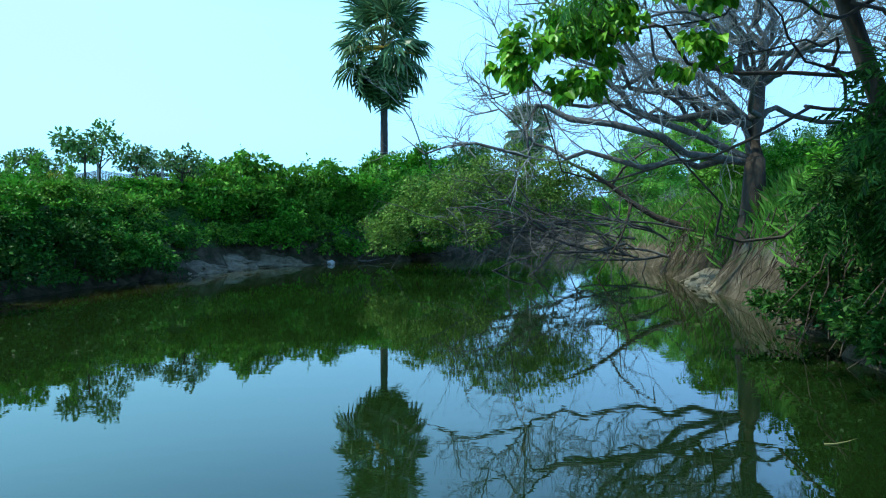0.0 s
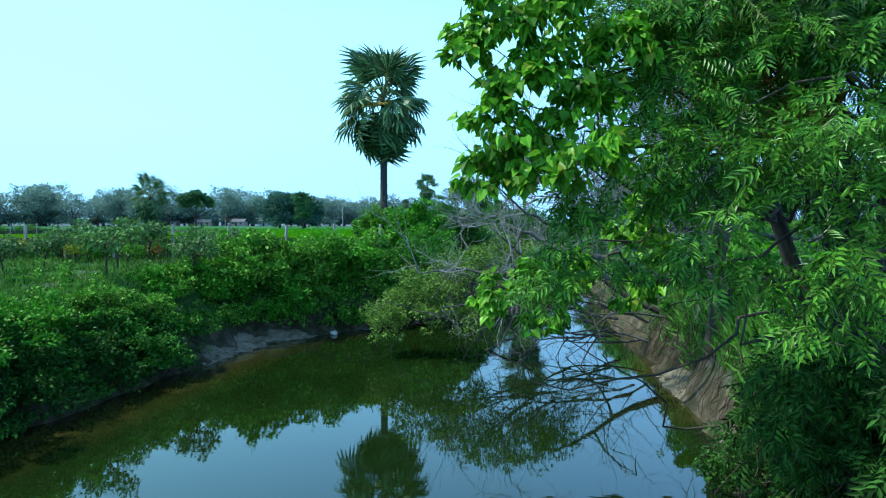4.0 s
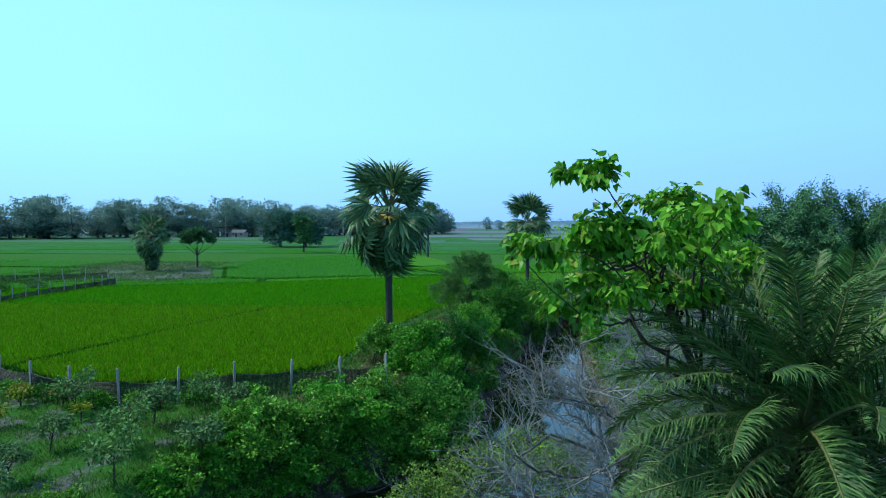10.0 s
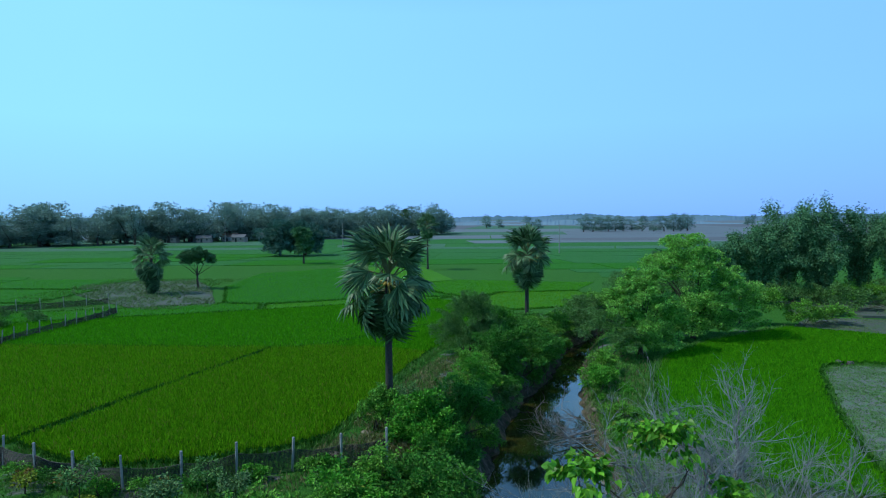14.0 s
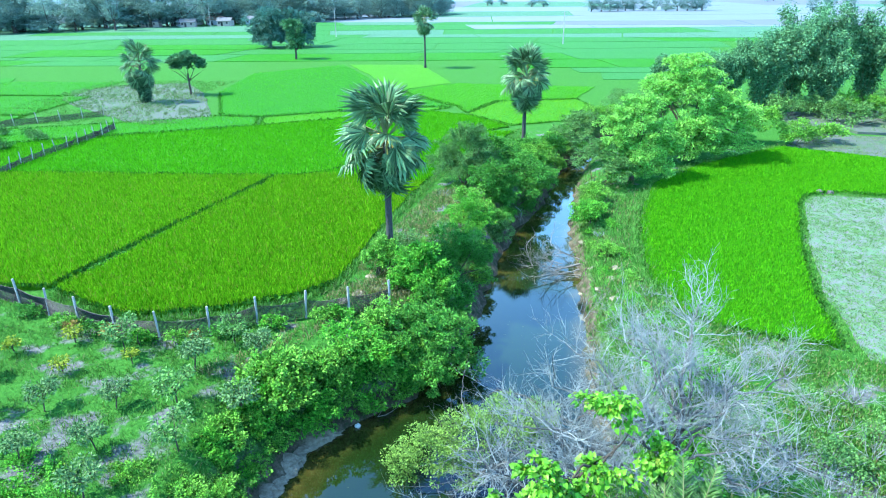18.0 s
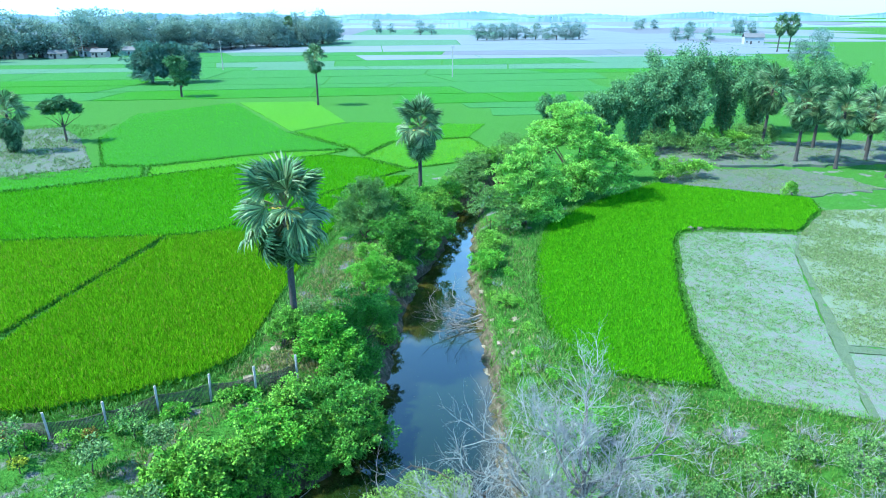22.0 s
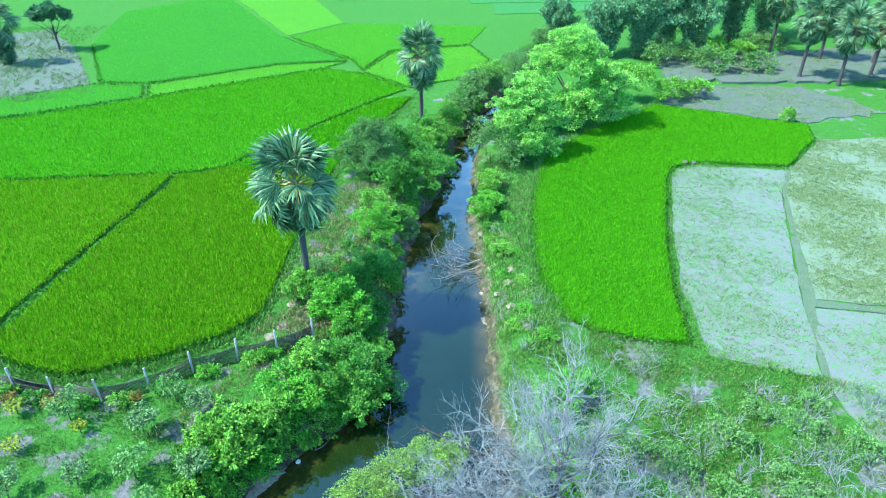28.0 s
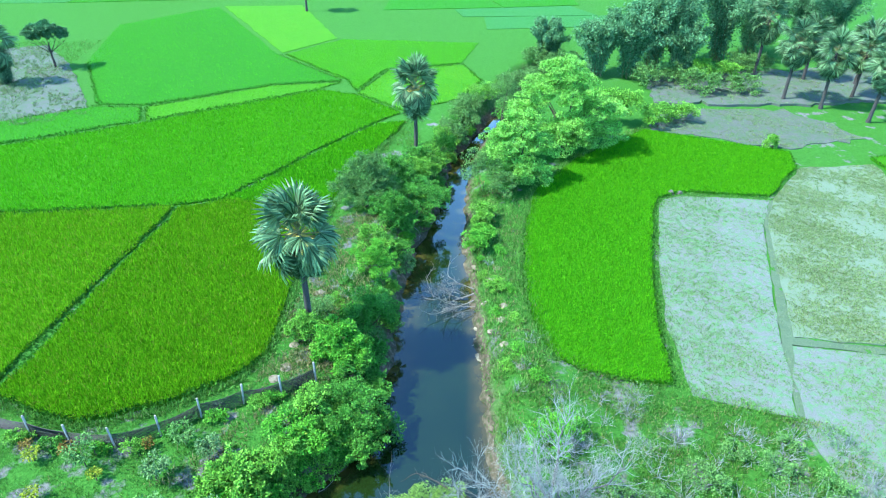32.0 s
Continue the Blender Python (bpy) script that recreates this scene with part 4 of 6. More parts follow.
# the date palm
def frond(name, mat, g, length=2.9, arch=1.0, pairs=92):
    t = np.linspace(0, 1, 14)
    rib = np.stack([0 * t, length * (t - 0.18 * arch * t ** 3), length * (0.34 * t * arch - 0.62 * arch * t ** 2.2)], 1)
    rv, rf = tube(rib, np.linspace(0.035, 0.008, 14), 4)
    vs, fs = [], []
    for k in range(pairs):
        u = 0.14 + 0.86 * (k + 0.5) / pairs
        p = np.array([np.interp(u, t, rib[:, c]) for c in range(3)])
        d = np.array([np.interp(min(u + 0.05, 1), t, rib[:, c]) for c in range(3)]) - np.array([np.interp(u - 0.05, t, rib[:, c]) for c in range(3)])
        d /= np.linalg.norm(d)
        ll = 0.52 * math.sin(math.pi * (0.12 + 0.80 * u)) * g.uniform(0.85, 1.1)
        for side in (-1, 1):
            w = np.array((side * 0.85, 0, 0)) + d * 0.75 + np.array((0, 0, g.choice([0.42, 0.12, -0.1])))
            w += g.normal(0, 0.14, 3)
            w /= np.linalg.norm(w)
            e = np.cross(w, d)
            e /= np.linalg.norm(e)
            tw = np.cross(e, w) * 0.0085 + e * 0.004
            o = len(vs)
            vs += [p - tw, p + tw, p + w * ll * 0.6 + tw, p + w * ll * 0.6 - tw, p + w * ll + np.array((0, 0, -0.07))]
            fs += [(o, o + 1, o + 2), (o, o + 2, o + 3), (o + 3, o + 2, o + 4)]
    return mesh_np(name, np.concatenate([np.array(vs), rv]), [np.array(fs), rf + len(vs)], [mat, PALM_STALK])


def date_palm(place, height, label, seed):
    g = np.random.default_rng(seed)
    kinds = [frond("frond", DATE_LEAF, g, 3.05, a) for a in (0.5, 0.75, 1.0, 1.15)]
    old = frond("old_frond", DATE_DRY, g, 2.7, 1.3)
    ob = thing("date_palm", place, label, "palm tree")
    hts = np.linspace(-0.5, height, 40)
    pts = np.stack([-1.3 * (hts / height) ** 2, -0.2 * hts / height, hts], 1)
    v, f = tube(pts, 0.17 + 0.02 * (np.arange(40) % 2), 11)
    part("trunk", mesh_np("trunk", v, f, BARK_PALM, True), ob)
    stubs = []
    for k in range(190):
        h = 0.3 + (height - 0.5) * k / 190
        c = np.array([np.interp(h, hts, pts[:, a]) for a in range(3)])
        d = np.array((math.cos(k * 2.4), math.sin(k * 2.4), 0))
        stubs.append(tube([c + d * 0.13, c + d * 0.22 + (0, 0, 0.08), c + d * g.uniform(0.25, 0.31) + (0, 0, 0.2)], [0.075, 0.06, 0.035], 5))
    v, f = joined(stubs)
    tagged(part("leaf_base_scale", mesh_np("leaf_base_scale", v, f, BARK_PALM), ob), kind="stuff")
    n = 82
    for k in range(n):
        t = (k + 0.5) / n
        pitch, az = 72 - 106 * t ** 0.9, k * 137.5 + g.uniform(-12, 12)
        m = Matrix.Translation(pts[-1] + np.array((0, 0, 0.3 - 0.5 * t))) @ Matrix.Rotation(radians(az), 4, "Z") @ Matrix.Rotation(radians(pitch), 4, "X") @ Matrix.Rotation(radians(g.uniform(-60, 60)), 4, "Y")
        part("frond", kinds[min(3, int(t * 4))], ob, at=m)
    for k in range(22):
        m = Matrix.Translation(pts[-1] + np.array((0, 0, -0.5))) @ Matrix.Rotation(radians(k * 25.7 + g.uniform(-15, 15)), 4, "Z") @ Matrix.Rotation(radians(-28 - g.uniform(0, 36)), 4, "X")
        part("dry_frond", old, ob, "hanging yellowed frond", m)
    return ob


date_palm(on(6.4, 9.9), 8.25 - float(land(6.4, 9.9)), "date palm with arching feathery fronds on the bank", 9)


# the heart-leaved tree that leans out over the water
def heart_tree():
    g = np.random.default_rng(12)
    ob = thing("heart_leaved_tree", on(6.9, 10.9), "slender leaning tree with bright heart-shaped leaves", "tree")
    base = np.array(ob.location)
    stem = wander((0, 0, -0.4), np.array((3.5, 11.2, 10.6)) - base, 10, 0.06, g)
    v, f = tube(stem, np.linspace(0.15, 0.05, 10), 8)
    part("trunk", mesh_np("trunk", v, f, BARK, True), ob)
    upper = [(1.4, 9.5, 10.75, 0.5, 0.5, 0.35), (2.15, 9.5, 11.75, 0.45, 0.45, 0.35), (2.2, 9.6, 10.9, 0.7, 0.6, 0.5), (3.5, 8.8, 11.25, 0.5, 0.5, 0.35), (3.0, 9.6, 10.9, 0.8, 0.7, 0.5), (4.0, 12.0, 11.35, 0.75, 0.65, 0.5), (5.0, 11.5, 10.4, 0.6, 0.7, 0.45), (3.6, 10.8, 10.2, 1.0, 0.9, 0.5), (2.4, 9.8, 10.1, 0.7, 0.6, 0.4)]
    middle = [(0.95, 7.9, 6.35, 0.38, 0.5, 0.42), (1.3, 7.8, 6.7, 0.45, 0.5, 0.4), (1.95, 7.9, 6.8, 0.4, 0.5, 0.35), (1.65, 7.8, 6.1, 0.6, 0.5, 0.5), (1.25, 7.8, 5.45, 0.45, 0.5, 0.5), (1.6, 7.7, 5.0, 0.4, 0.4, 0.4), (2.25, 7.8, 5.6, 0.5, 0.5, 0.5), (1.1, 7.8, 4.95, 0.3, 0.4, 0.38), (2.0, 6.9, 5.0, 0.45, 0.5, 0.4), (2.6, 8.0, 6.5, 0.5, 0.5, 0.5)]
    lower = [(1.35, 9.5, 3.35, 0.38, 0.4, 0.4), (1.9, 9.5, 3.55, 0.5, 0.4, 0.42), (2.4, 9.5, 3.75, 0.5, 0.5, 0.4), (3.2, 9.5, 4.1, 0.5, 0.5, 0.5), (3.3, 9.5, 3.45, 0.4, 0.4, 0.35), (3.7, 9.6, 4.7, 0.5, 0.5, 0.5), (2.0, 9.4, 3.1, 0.35, 0.4, 0.25)]
    for rows, joints in ((upper, (7, 8, 9)), (middle, (3, 4, 5)), (lower, (1, 2, 3))):
        for n, row in enumerate(rows):
            for _ in range(2 if rows is upper else 1):
                end = np.array(row[:3]) - base + g.uniform(-0.7, 0.7, 3) * row[3:6]
                v, f = tube(gnarl(stem[joints[n % 3]], end, 13, 0.38, g), np.linspace(0.034, 0.006, 13), 5)
                part("limb", mesh_np("limb", v, f, BARK, True), ob)
    for name, blobs, cnt in (("upper_crown", upper, 4300), ("middle_crown", middle, 3000), ("lower_crown", lower, 1800)):
        b = np.array(blobs)
        b[:, :3] -= base
        v, f = crown(b, int(cnt * 1.2), 0.115, HEART, g, 15, 0.42, 1.2, 0.2)
        part(name, mesh_np(name, v, f, LEAF_HEART), ob)
    return ob


heart_tree()


def dark_tree():
    """A spreading tree with drooping compound leaves."""
    g = np.random.default_rng(14)
    ob = thing("feather_leaved_tree", on(7.6, 10.8), "dense dark tree with drooping compound leaves over the bank", "tree")
    base = np.array(ob.location)
    hang = [(2.9, 8.8, 6.6, 0.7, 0.8, 0.7), (3.8, 8.6, 6.9, 0.9, 0.8, 0.6), (4.8, 8.5, 7.0, 0.9, 0.8, 0.6), (5.8, 8.5, 7.1, 1.0, 0.9, 0.7), (6.8, 8.7, 6.8, 1.1, 1.0, 0.8), (3.3, 8.2, 5.9, 0.8, 0.8, 0.7), (4.4, 8.0, 6.4, 0.9, 0.8, 0.6), (5.5, 8.0, 6.5, 1.0, 0.9, 0.6), (6.4, 7.9, 5.6, 1.0, 0.9, 0.9)]
    thin = [(2.3, 7.8, 4.3, 0.6, 0.6, 0.6), (3.0, 7.6, 4.9, 0.7, 0.6, 0.7), (3.7, 7.2, 4.9, 0.8, 0.7, 0.7), (4.5, 6.9, 4.9, 0.8, 0.8, 0.8), (5.3, 7.0, 4.6, 0.9, 0.8, 0.8), (3.4, 7.2, 4.0, 0.7, 0.6, 0.6), (4.3, 6.4, 3.7, 0.6, 0.6, 0.7), (1.9, 8.0, 3.6, 0.5, 0.6, 0.4)]
    foot = [(5.4, 9.2, 2.0, 0.8, 0.8, 0.6), (6.4, 9.4, 2.1, 1.0, 0.9, 0.6), (7.4, 9.6, 2.3, 1.1, 1.0, 0.7), (8.6, 10.2, 2.5, 1.2, 1.2, 0.8), (4.9, 8.6, 1.7, 0.6, 0.7, 0.6), (4.7, 7.6, 2.4, 0.6, 0.7, 0.8), (5.2, 6.4, 2.6, 0.7, 0.7, 0.9)]
    blobs = np.array(hang + thin + foot)
    blobs[:, :3] -= base
    stem = wander((0, 0, -0.5), (-0.4, -1.0, 3.6), 8, 0.06, g)
    v, f = tube(stem, np.linspace(0.24, 0.12, 8), 9)
    part("trunk", mesh_np("trunk", v, f, BARK, True), ob)
    for row in blobs:
        v, f = tube(gnarl(stem[g.integers(2, 8)], row[:3] + g.uniform(-0.5, 0.5, 3) * row[3:6], 13, 0.4, g), np.linspace(0.042, 0.006, 13), 5)
        part("limb", mesh_np("limb", v, f, BARK, True), ob)
    # foot leaves use a darkened copy, shade under the crown as colour
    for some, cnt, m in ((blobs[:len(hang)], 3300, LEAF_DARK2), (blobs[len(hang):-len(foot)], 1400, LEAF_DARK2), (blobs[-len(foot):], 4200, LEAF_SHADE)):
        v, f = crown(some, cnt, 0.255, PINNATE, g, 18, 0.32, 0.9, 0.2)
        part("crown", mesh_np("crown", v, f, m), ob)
    return ob


LEAF_DARK2 = leaf_mat("leaf_feather", (0.026, 0.10, 0.016), (0.135, 0.345, 0.05), 0.35, 0.28, gloss=0.3, k=0.95)
# leaves under the overhang, with the shade there put into the colour
LEAF_SHADE = leaf_mat("leaf_shaded", (0.007, 0.03, 0.007), (0.055, 0.16, 0.034), 0.5, 0.2, gloss=0.15)
dark_tree()


BARK_LIMB = bark_mat("bark_limb", (0.04, 0.04, 0.037), (0.20, 0.21, 0.205), 9)


# the bare tree on the far side of the pond
def bare_tree():
    """A short trunk, long wandering limbs and dense upturned twigs."""
    g = np.random.default_rng(17)
    ob = thing("bare_tree", on(7.3, 17.0), "wide leafless grey tree with fine twigs, leaning over the water", "tree")
    base = np.array(ob.location)
    trunk = np.array([(-0.1, 0, -1.3), (0.05, 0.1, 0.5), (0.15, 0.3, 1.5), (0.3, 0.7, 2.4), (0.6, 1.2, 3.4), (0.9, 1.6, 4.4)])
    v, f = tube(trunk, [0.42, 0.27, 0.23, 0.20, 0.15, 0.08], 11)
    part("trunk", mesh_np("trunk", v, f, BARK, True), ob, "dark rough trunk")
    tips = [(-0.9, 17.2, 3.7, 2), (1.2, 17.0, 5.7, 3), (2.2, 19.3, 6.3, 3), (4.4, 20.9, 7.9, 4), (7.8, 18.6, 8.2, 5), (10.0, 22.4, 9.2, 5), (12.6, 21.6, 7.0, 5), (10.2, 18.2, 7.3, 4), (12.6, 18.8, 4.9, 3), (3.2, 15.0, 5.3, 3), (6.9, 21.6, 7.7, 5), (0.6, 19.0, 4.4, 2), (9.6, 15.6, 6.3, 4), (2.8, 18.2, 7.4, 3), (4.8, 18.0, 8.6, 4), (5.8, 19.4, 9.0, 5), (1.8, 17.6, 6.8, 3), (3.8, 19.6, 8.2, 4), (6.8, 17.4, 8.8, 4), (5.4, 18.6, 7.8, 4), (11.6, 20.4, 6.9, 4), (3.6, 17.2, 6.8, 3), (9.0, 20.8, 8.7, 5), (6.2, 16.2, 7.6, 4), (11.0, 16.8, 6.0, 4), (2.4, 20.6, 5.2, 3), (8.0, 21.8, 7.8, 5), (4.6, 16.0, 4.4, 2), (0.8, 17.8, 4.6, 2)]
    for x, y, z, joint in tips:
        a, end = trunk[joint], np.array((x, y, z)) - base
        p = gnarl(a, end, 16, 0.42, g)
        p[:, 2] += 0.35 * np.sin(np.linspace(0, np.pi, 16))
        r0 = 0.035 + 0.0085 * np.linalg.norm(end - a)
        v, f = tube(p, np.linspace(r0, 0.012, 16), 7)
        limb = part("limb", mesh_np("limb", v, f, BARK_LIMB, True), ob)
        out = (end - a) / np.linalg.norm(end - a)
        twigs = []
        for k in range(15):
            u = 0.22 + 0.78 * (k + g.random()) / 15
            at = p[min(15, int(u * 15))]
            way = out * 0.55 + g.normal(0, 0.6, 3) + (0, 0, 0.2)
            twigs += branches(at, way, g.uniform(0.8, 1.5), 0.021, 2, g, 0.5, 5, 0.12, 4, None, 0.66)
        v, f = joined(twigs)
        tagged(part("twig_tangle", mesh_np("twig_tangle", v, f, BARK_GREY, True), limb, "fine pale grey twigs"), kind="stuff")
    return ob


bare_tree()


def thicket():
    g = np.random.default_rng(19)
    ob = thing("thicket", on(7.4, 22.6), "tangled half-bare thicket hanging into the water", "bush")
    base = np.array(ob.location)
    for _ in range(20):
        a = np.array((g.uniform(2.4, 7.6), g.uniform(21.4, 23.6), g.uniform(0.4, 1.6))) - base
        w = np.array((-1, g.uniform(-0.35, 0.25), g.uniform(-0.05, 0.5)))
        v, f = joined(branches(a, w, g.uniform(2.4, 3.4), 0.045, 3, g, 0.55, 4, -0.01, 4))
        part("stem", mesh_np("stem", v, f, BARK_LIMB, True), ob)
    blobs = np.array([(-1.9, 22.0, 1.0, 0.9, 1.0, 0.8), (-0.7, 22.0, 1.8, 1.3, 1.3, 1.1), (0.8, 22.1, 2.5, 1.4, 1.3, 1.2), (2.4, 22.4, 2.8, 1.5, 1.4, 1.2), (3.8, 22.8, 2.4, 1.3, 1.3, 1.2), (0.4, 21.4, 1.2, 1.3, 1.0, 0.8)])
    blobs[:, :3] -= base
    v, f = crown(blobs, 23000, 0.095, OVAL, g, 48, 0.28)
    part("foliage", mesh_np("foliage", v, f, LEAF_OLIVE), ob)
    return ob


thicket()

# bushes of the near left bank
bs = [
    ((-11.5, 14.0), [(0, 0, -0.4, 2.2, 2.2, 0.6), (1.6, 1.6, -0.9, 1.6, 1.8, 0.8), (-2.4, 0.5, -0.2, 2.2, 2.2, 0.5), (2.0, -1.4, -1.2, 1.4, 1.8, 0.8)], 20000, 0.115, LEAF_BRIGHT, "dense green creeper bush spilling down the bank"),
    ((-10.6, 18.6), [(0, 0, -0.4, 1.9, 2.0, 0.65), (1.6, 0.4, -1.1, 1.2, 1.6, 0.8), (-2.2, 0.6, -0.2, 2.0, 1.8, 0.5)], 18000, 0.115, LEAF_MID, "rounded green bush at the water's edge"),
    ((-14.6, 17.5), [(0, 0, -0.2, 2.2, 2.4, 0.4), (-2.4, 1.4, -0.2, 2.0, 2.0, 0.4)], 14000, 0.12, LEAF_BRIGHT, "low leafy creepers over the bank top"),
    ((-13.8, 9.2), [(0, 0, -0.3, 2.4, 2.4, 0.7), (2.2, 1.2, -1.0, 1.6, 2.0, 0.9), (-3, 0, -0.2, 2.4, 2.2, 0.6)], 16000, 0.12, LEAF_BRIGHT, "broad creeper bush beside the pond"),
    ((-8.0, 25.8), [(0, 0, 0.5, 1.6, 1.6, 0.95), (1.5, 0.4, 0.0, 1.4, 1.4, 0.9), (-1.4, -0.6, -0.1, 1.2, 1.4, 0.6), (0.6, -1.2, -0.4, 1.2, 1.0, 0.8)], 9000, 0.2, LEAF_MID, "green bush of broad glossy leaves on the bank"),
    ((-5.2, 28.6), [(0, 0, 0.5, 1.5, 1.6, 0.95), (1.2, -0.8, -0.2, 1.2, 1.2, 0.9)], 5600, 0.18, LEAF_BRIGHT, "bright green leafy bush over the water"),
    ((-1.5, 30.6), [(0, 0, 1.4, 2.3, 2.4, 1.7), (1.7, -0.8, 0.4, 1.6, 1.8, 1.4), (-1.0, 1.8, 0.9, 1.7, 1.6, 1.3), (0.2, -2.2, 0.3, 1.7, 1.3, 1.2)], 15000, 0.16, LEAF_DARK, "large rounded dark green bush above the creek"),
    ((-1.9, 36.0), [(0, 0, 1.3, 1.7, 1.7, 1.5), (0.4, -1.4, 0.6, 1.3, 1.2, 1.0), (-0.9, -0.6, 0.6, 1.1, 1.1, 0.9), (1.2, -0.4, 0.4, 1.2, 1.3, 1.0)], 10500, 0.18, LEAF_BRIGHT, "bright green bush beside the palm trunk"),
    ((-5.0, 37.3), [(0, 0, 1.0, 0.9, 0.9, 1.1), (0.4, 0.3, 1.9, 0.5, 0.5, 0.6)], 3600, 0.14, LEAF_MID, "leafy shrub climbing the palm's foot"),
    ((-4.0, 37.0), [(0, 0, 1.2, 1.3, 1.2, 1.2), (0.9, -0.8, 0.7, 1.0, 1.0, 0.9), (-0.5, 0.4, 2.0, 0.8, 0.8, 0.8)], 6500, 0.14, LEAF_MID, "leafy bush hiding the palm's foot"),
    ((-3.4, 39.6), [(0, 0, 1.1, 1.2, 1.2, 1.1), (-1.0, 0.8, 0.8, 1.0, 1.0, 0.8)], 4200, 0.12, LEAF_GREY, "dry grey-green shrub behind the palm"),
    ((6.6, 66.2), [(0, 0, 1.6, 1.6, 1.6, 1.4), (-1.4, -1.6, 1.2, 1.5, 1.5, 1.2)], 5200, 0.18, LEAF_DARK, "dark shrub round the foot of a fan palm"),
    ((0.0, 39.4), [(0, 0, 1.4, 2.4, 2.3, 1.7), (1.2, 0.6, 0.6, 1.5, 1.5, 1.1), (-0.8, -0.8, 0.8, 1.6, 1.5, 1.2)], 20000, 0.12, LEAF_DARK, "smooth round dark green bush on the creek bank"),
    ((0.9, 46.4), [(0, 0, 1.3, 1.8, 1.8, 1.4), (0.8, -0.8, 0.6, 1.2, 1.2, 0.9)], 9500, 0.12, LEAF_BRIGHT, "small round bright green bush"),
    ((2.6, 54.2), [(0, 0, 1.6, 1.9, 1.8, 1.7), (1.4, 0.6, 1.0, 1.5, 1.5, 1.2)], 8000, 0.16, LEAF_DARK, "dark leafy bush crowding the creek"),
    ((3.4, 60.4), [(0, 0, 2.0, 2.2, 2.2, 2.0), (1.8, 1.2, 1.2, 1.8, 1.8, 1.4)], 9000, 0.17, LEAF_DARK, "tall dark bush behind a rounded tree"),
    ((6.0, 62.6), [(0, 0, 1.4, 1.9, 2.0, 1.5), (1.4, 1.6, 0.9, 1.5, 1.5, 1.1)], 6500, 0.17, LEAF_MID, "green bush over the narrow creek"),
    ((0.9, 50.2), [(0, 0, 0.9, 1.4, 1.5, 1.1), (0.9, -1.6, 0.5, 1.1, 1.2, 0.8)], 4800, 0.15, LEAF_MID, "low green bush on the creek bank"),
    ((-0.9, 34.0), [(0, 0, 1.2, 1.7, 1.6, 1.4), (0.9, 1.2, 0.5, 1.3, 1.4, 1.0), (1.2, -0.8, 0.3, 1.2, 1.3, 0.9)], 10500, 0.15, LEAF_DARK, "dark leafy bush overhanging the creek"),
    ((12.0, 54.6), [(0, 0, 0.9, 1.5, 1.7, 1.2)], 4200, 0.16, LEAF_MID, "green bush on the grassy bank"),
    ((7.9, 13.4), [(0, 0, 0.5, 1.0, 1.3, 0.7), (0.8, 1.6, 0.5, 1.0, 1.2, 0.7)], 4600, 0.12, LEAF_BRIGHT, "fresh green weeds on the bank top"),
    ((8.9, 18.6), [(0, 0, 0.5, 1.1, 1.4, 0.7), (0.6, 2.0, 0.5, 1.0, 1.3, 0.7)], 4600, 0.12, LEAF_BRIGHT, "fresh green weeds on the bank top"),
    ((8.6, 22.4), [(0, 0, 0.6, 1.2, 1.4, 0.8)], 3600, 0.12, LEAF_MID, "green weeds on the bank top"),
    ((10.2, 25.6), [(0, 0, 0.8, 1.6, 1.6, 1.1), (1.4, 1.2, 0.6, 1.3, 1.3, 0.9)], 6000, 0.13, LEAF_BRIGHT, "fresh green bush on the far bank"),
    ((3.4, 50.5), [(0, 0, 0.6, 1.2, 1.6, 0.8)], 2600, 0.15, LEAF_DARK, "low dark shrub at the creek edge"),
    ((5.2, 56.0), [(0.0, 0.0, 2.34, 2.86, 3.12, 2.34), (2.08, 2.08, 1.56, 2.34, 2.34, 1.82), (-1.82, -2.08, 1.3, 2.08, 2.08, 1.69)], 13000, 0.17, LEAF_DARK, "dense dark green trees crowding the creek"),
    ((8.6, 68.0), [(0, 0, 1.0, 1.8, 2.2, 1.4), (1.8, 3.2, 1.0, 1.8, 2.2, 1.4)], 5200, 0.2, LEAF_MID, "green bush below a fan palm"),
    ((12.2, 76.6), [(0, 0, 1.2, 2.2, 2.6, 1.6), (2.4, 4.0, 1.2, 2.2, 2.4, 1.5)], 5200, 0.22, LEAF_GREY, "grey-green shrubs along the creek"),
    ((10.6, 50.0), [(0, 0, 1.0, 1.9, 1.8, 1.4), (0.8, 1.8, 0.8, 1.3, 1.3, 1.0)], 6000, 0.16, LEAF_BRIGHT, "bright green bush on the grassy bank"),
    ((11.0, 43.6), [(0, 0, 0.4, 0.8, 0.9, 0.6)], 1800, 0.14, LEAF_MID, "small green shrub beside dead branches"),
    ((13.4, 61.6), [(0.0, 0.0, 2.56, 2.43, 2.7, 2.29), (1.62, -2.16, 1.62, 1.89, 1.89, 1.62)], 6500, 0.17, LEAF_GREY, "pale grey-green bush at the creek bend"),
    ((40.5, 77.5), [(0, 0, 1.4, 2.6, 2.0, 1.6), (4, 2, 1.2, 2.6, 2.2, 1.4)], 5200, 0.25, LEAF_MID, "green shrubs at the field edge"),
    ((53, 90), [(0, 0, 1.6, 3.2, 2.6, 2.0), (6, -1, 1.4, 3.0, 2.4, 1.8)], 5200, 0.3, LEAF_GREY, "grey-green shrubs below the palms"),
    ((46.5, 94.5), [(0, 0, 1.6, 3.0, 2.4, 2.0), (4, 0.6, 1.4, 2.8, 2.2, 1.8)], 5200, 0.26, LEAF_GREY, "grey-green shrubs in front of bamboo"),
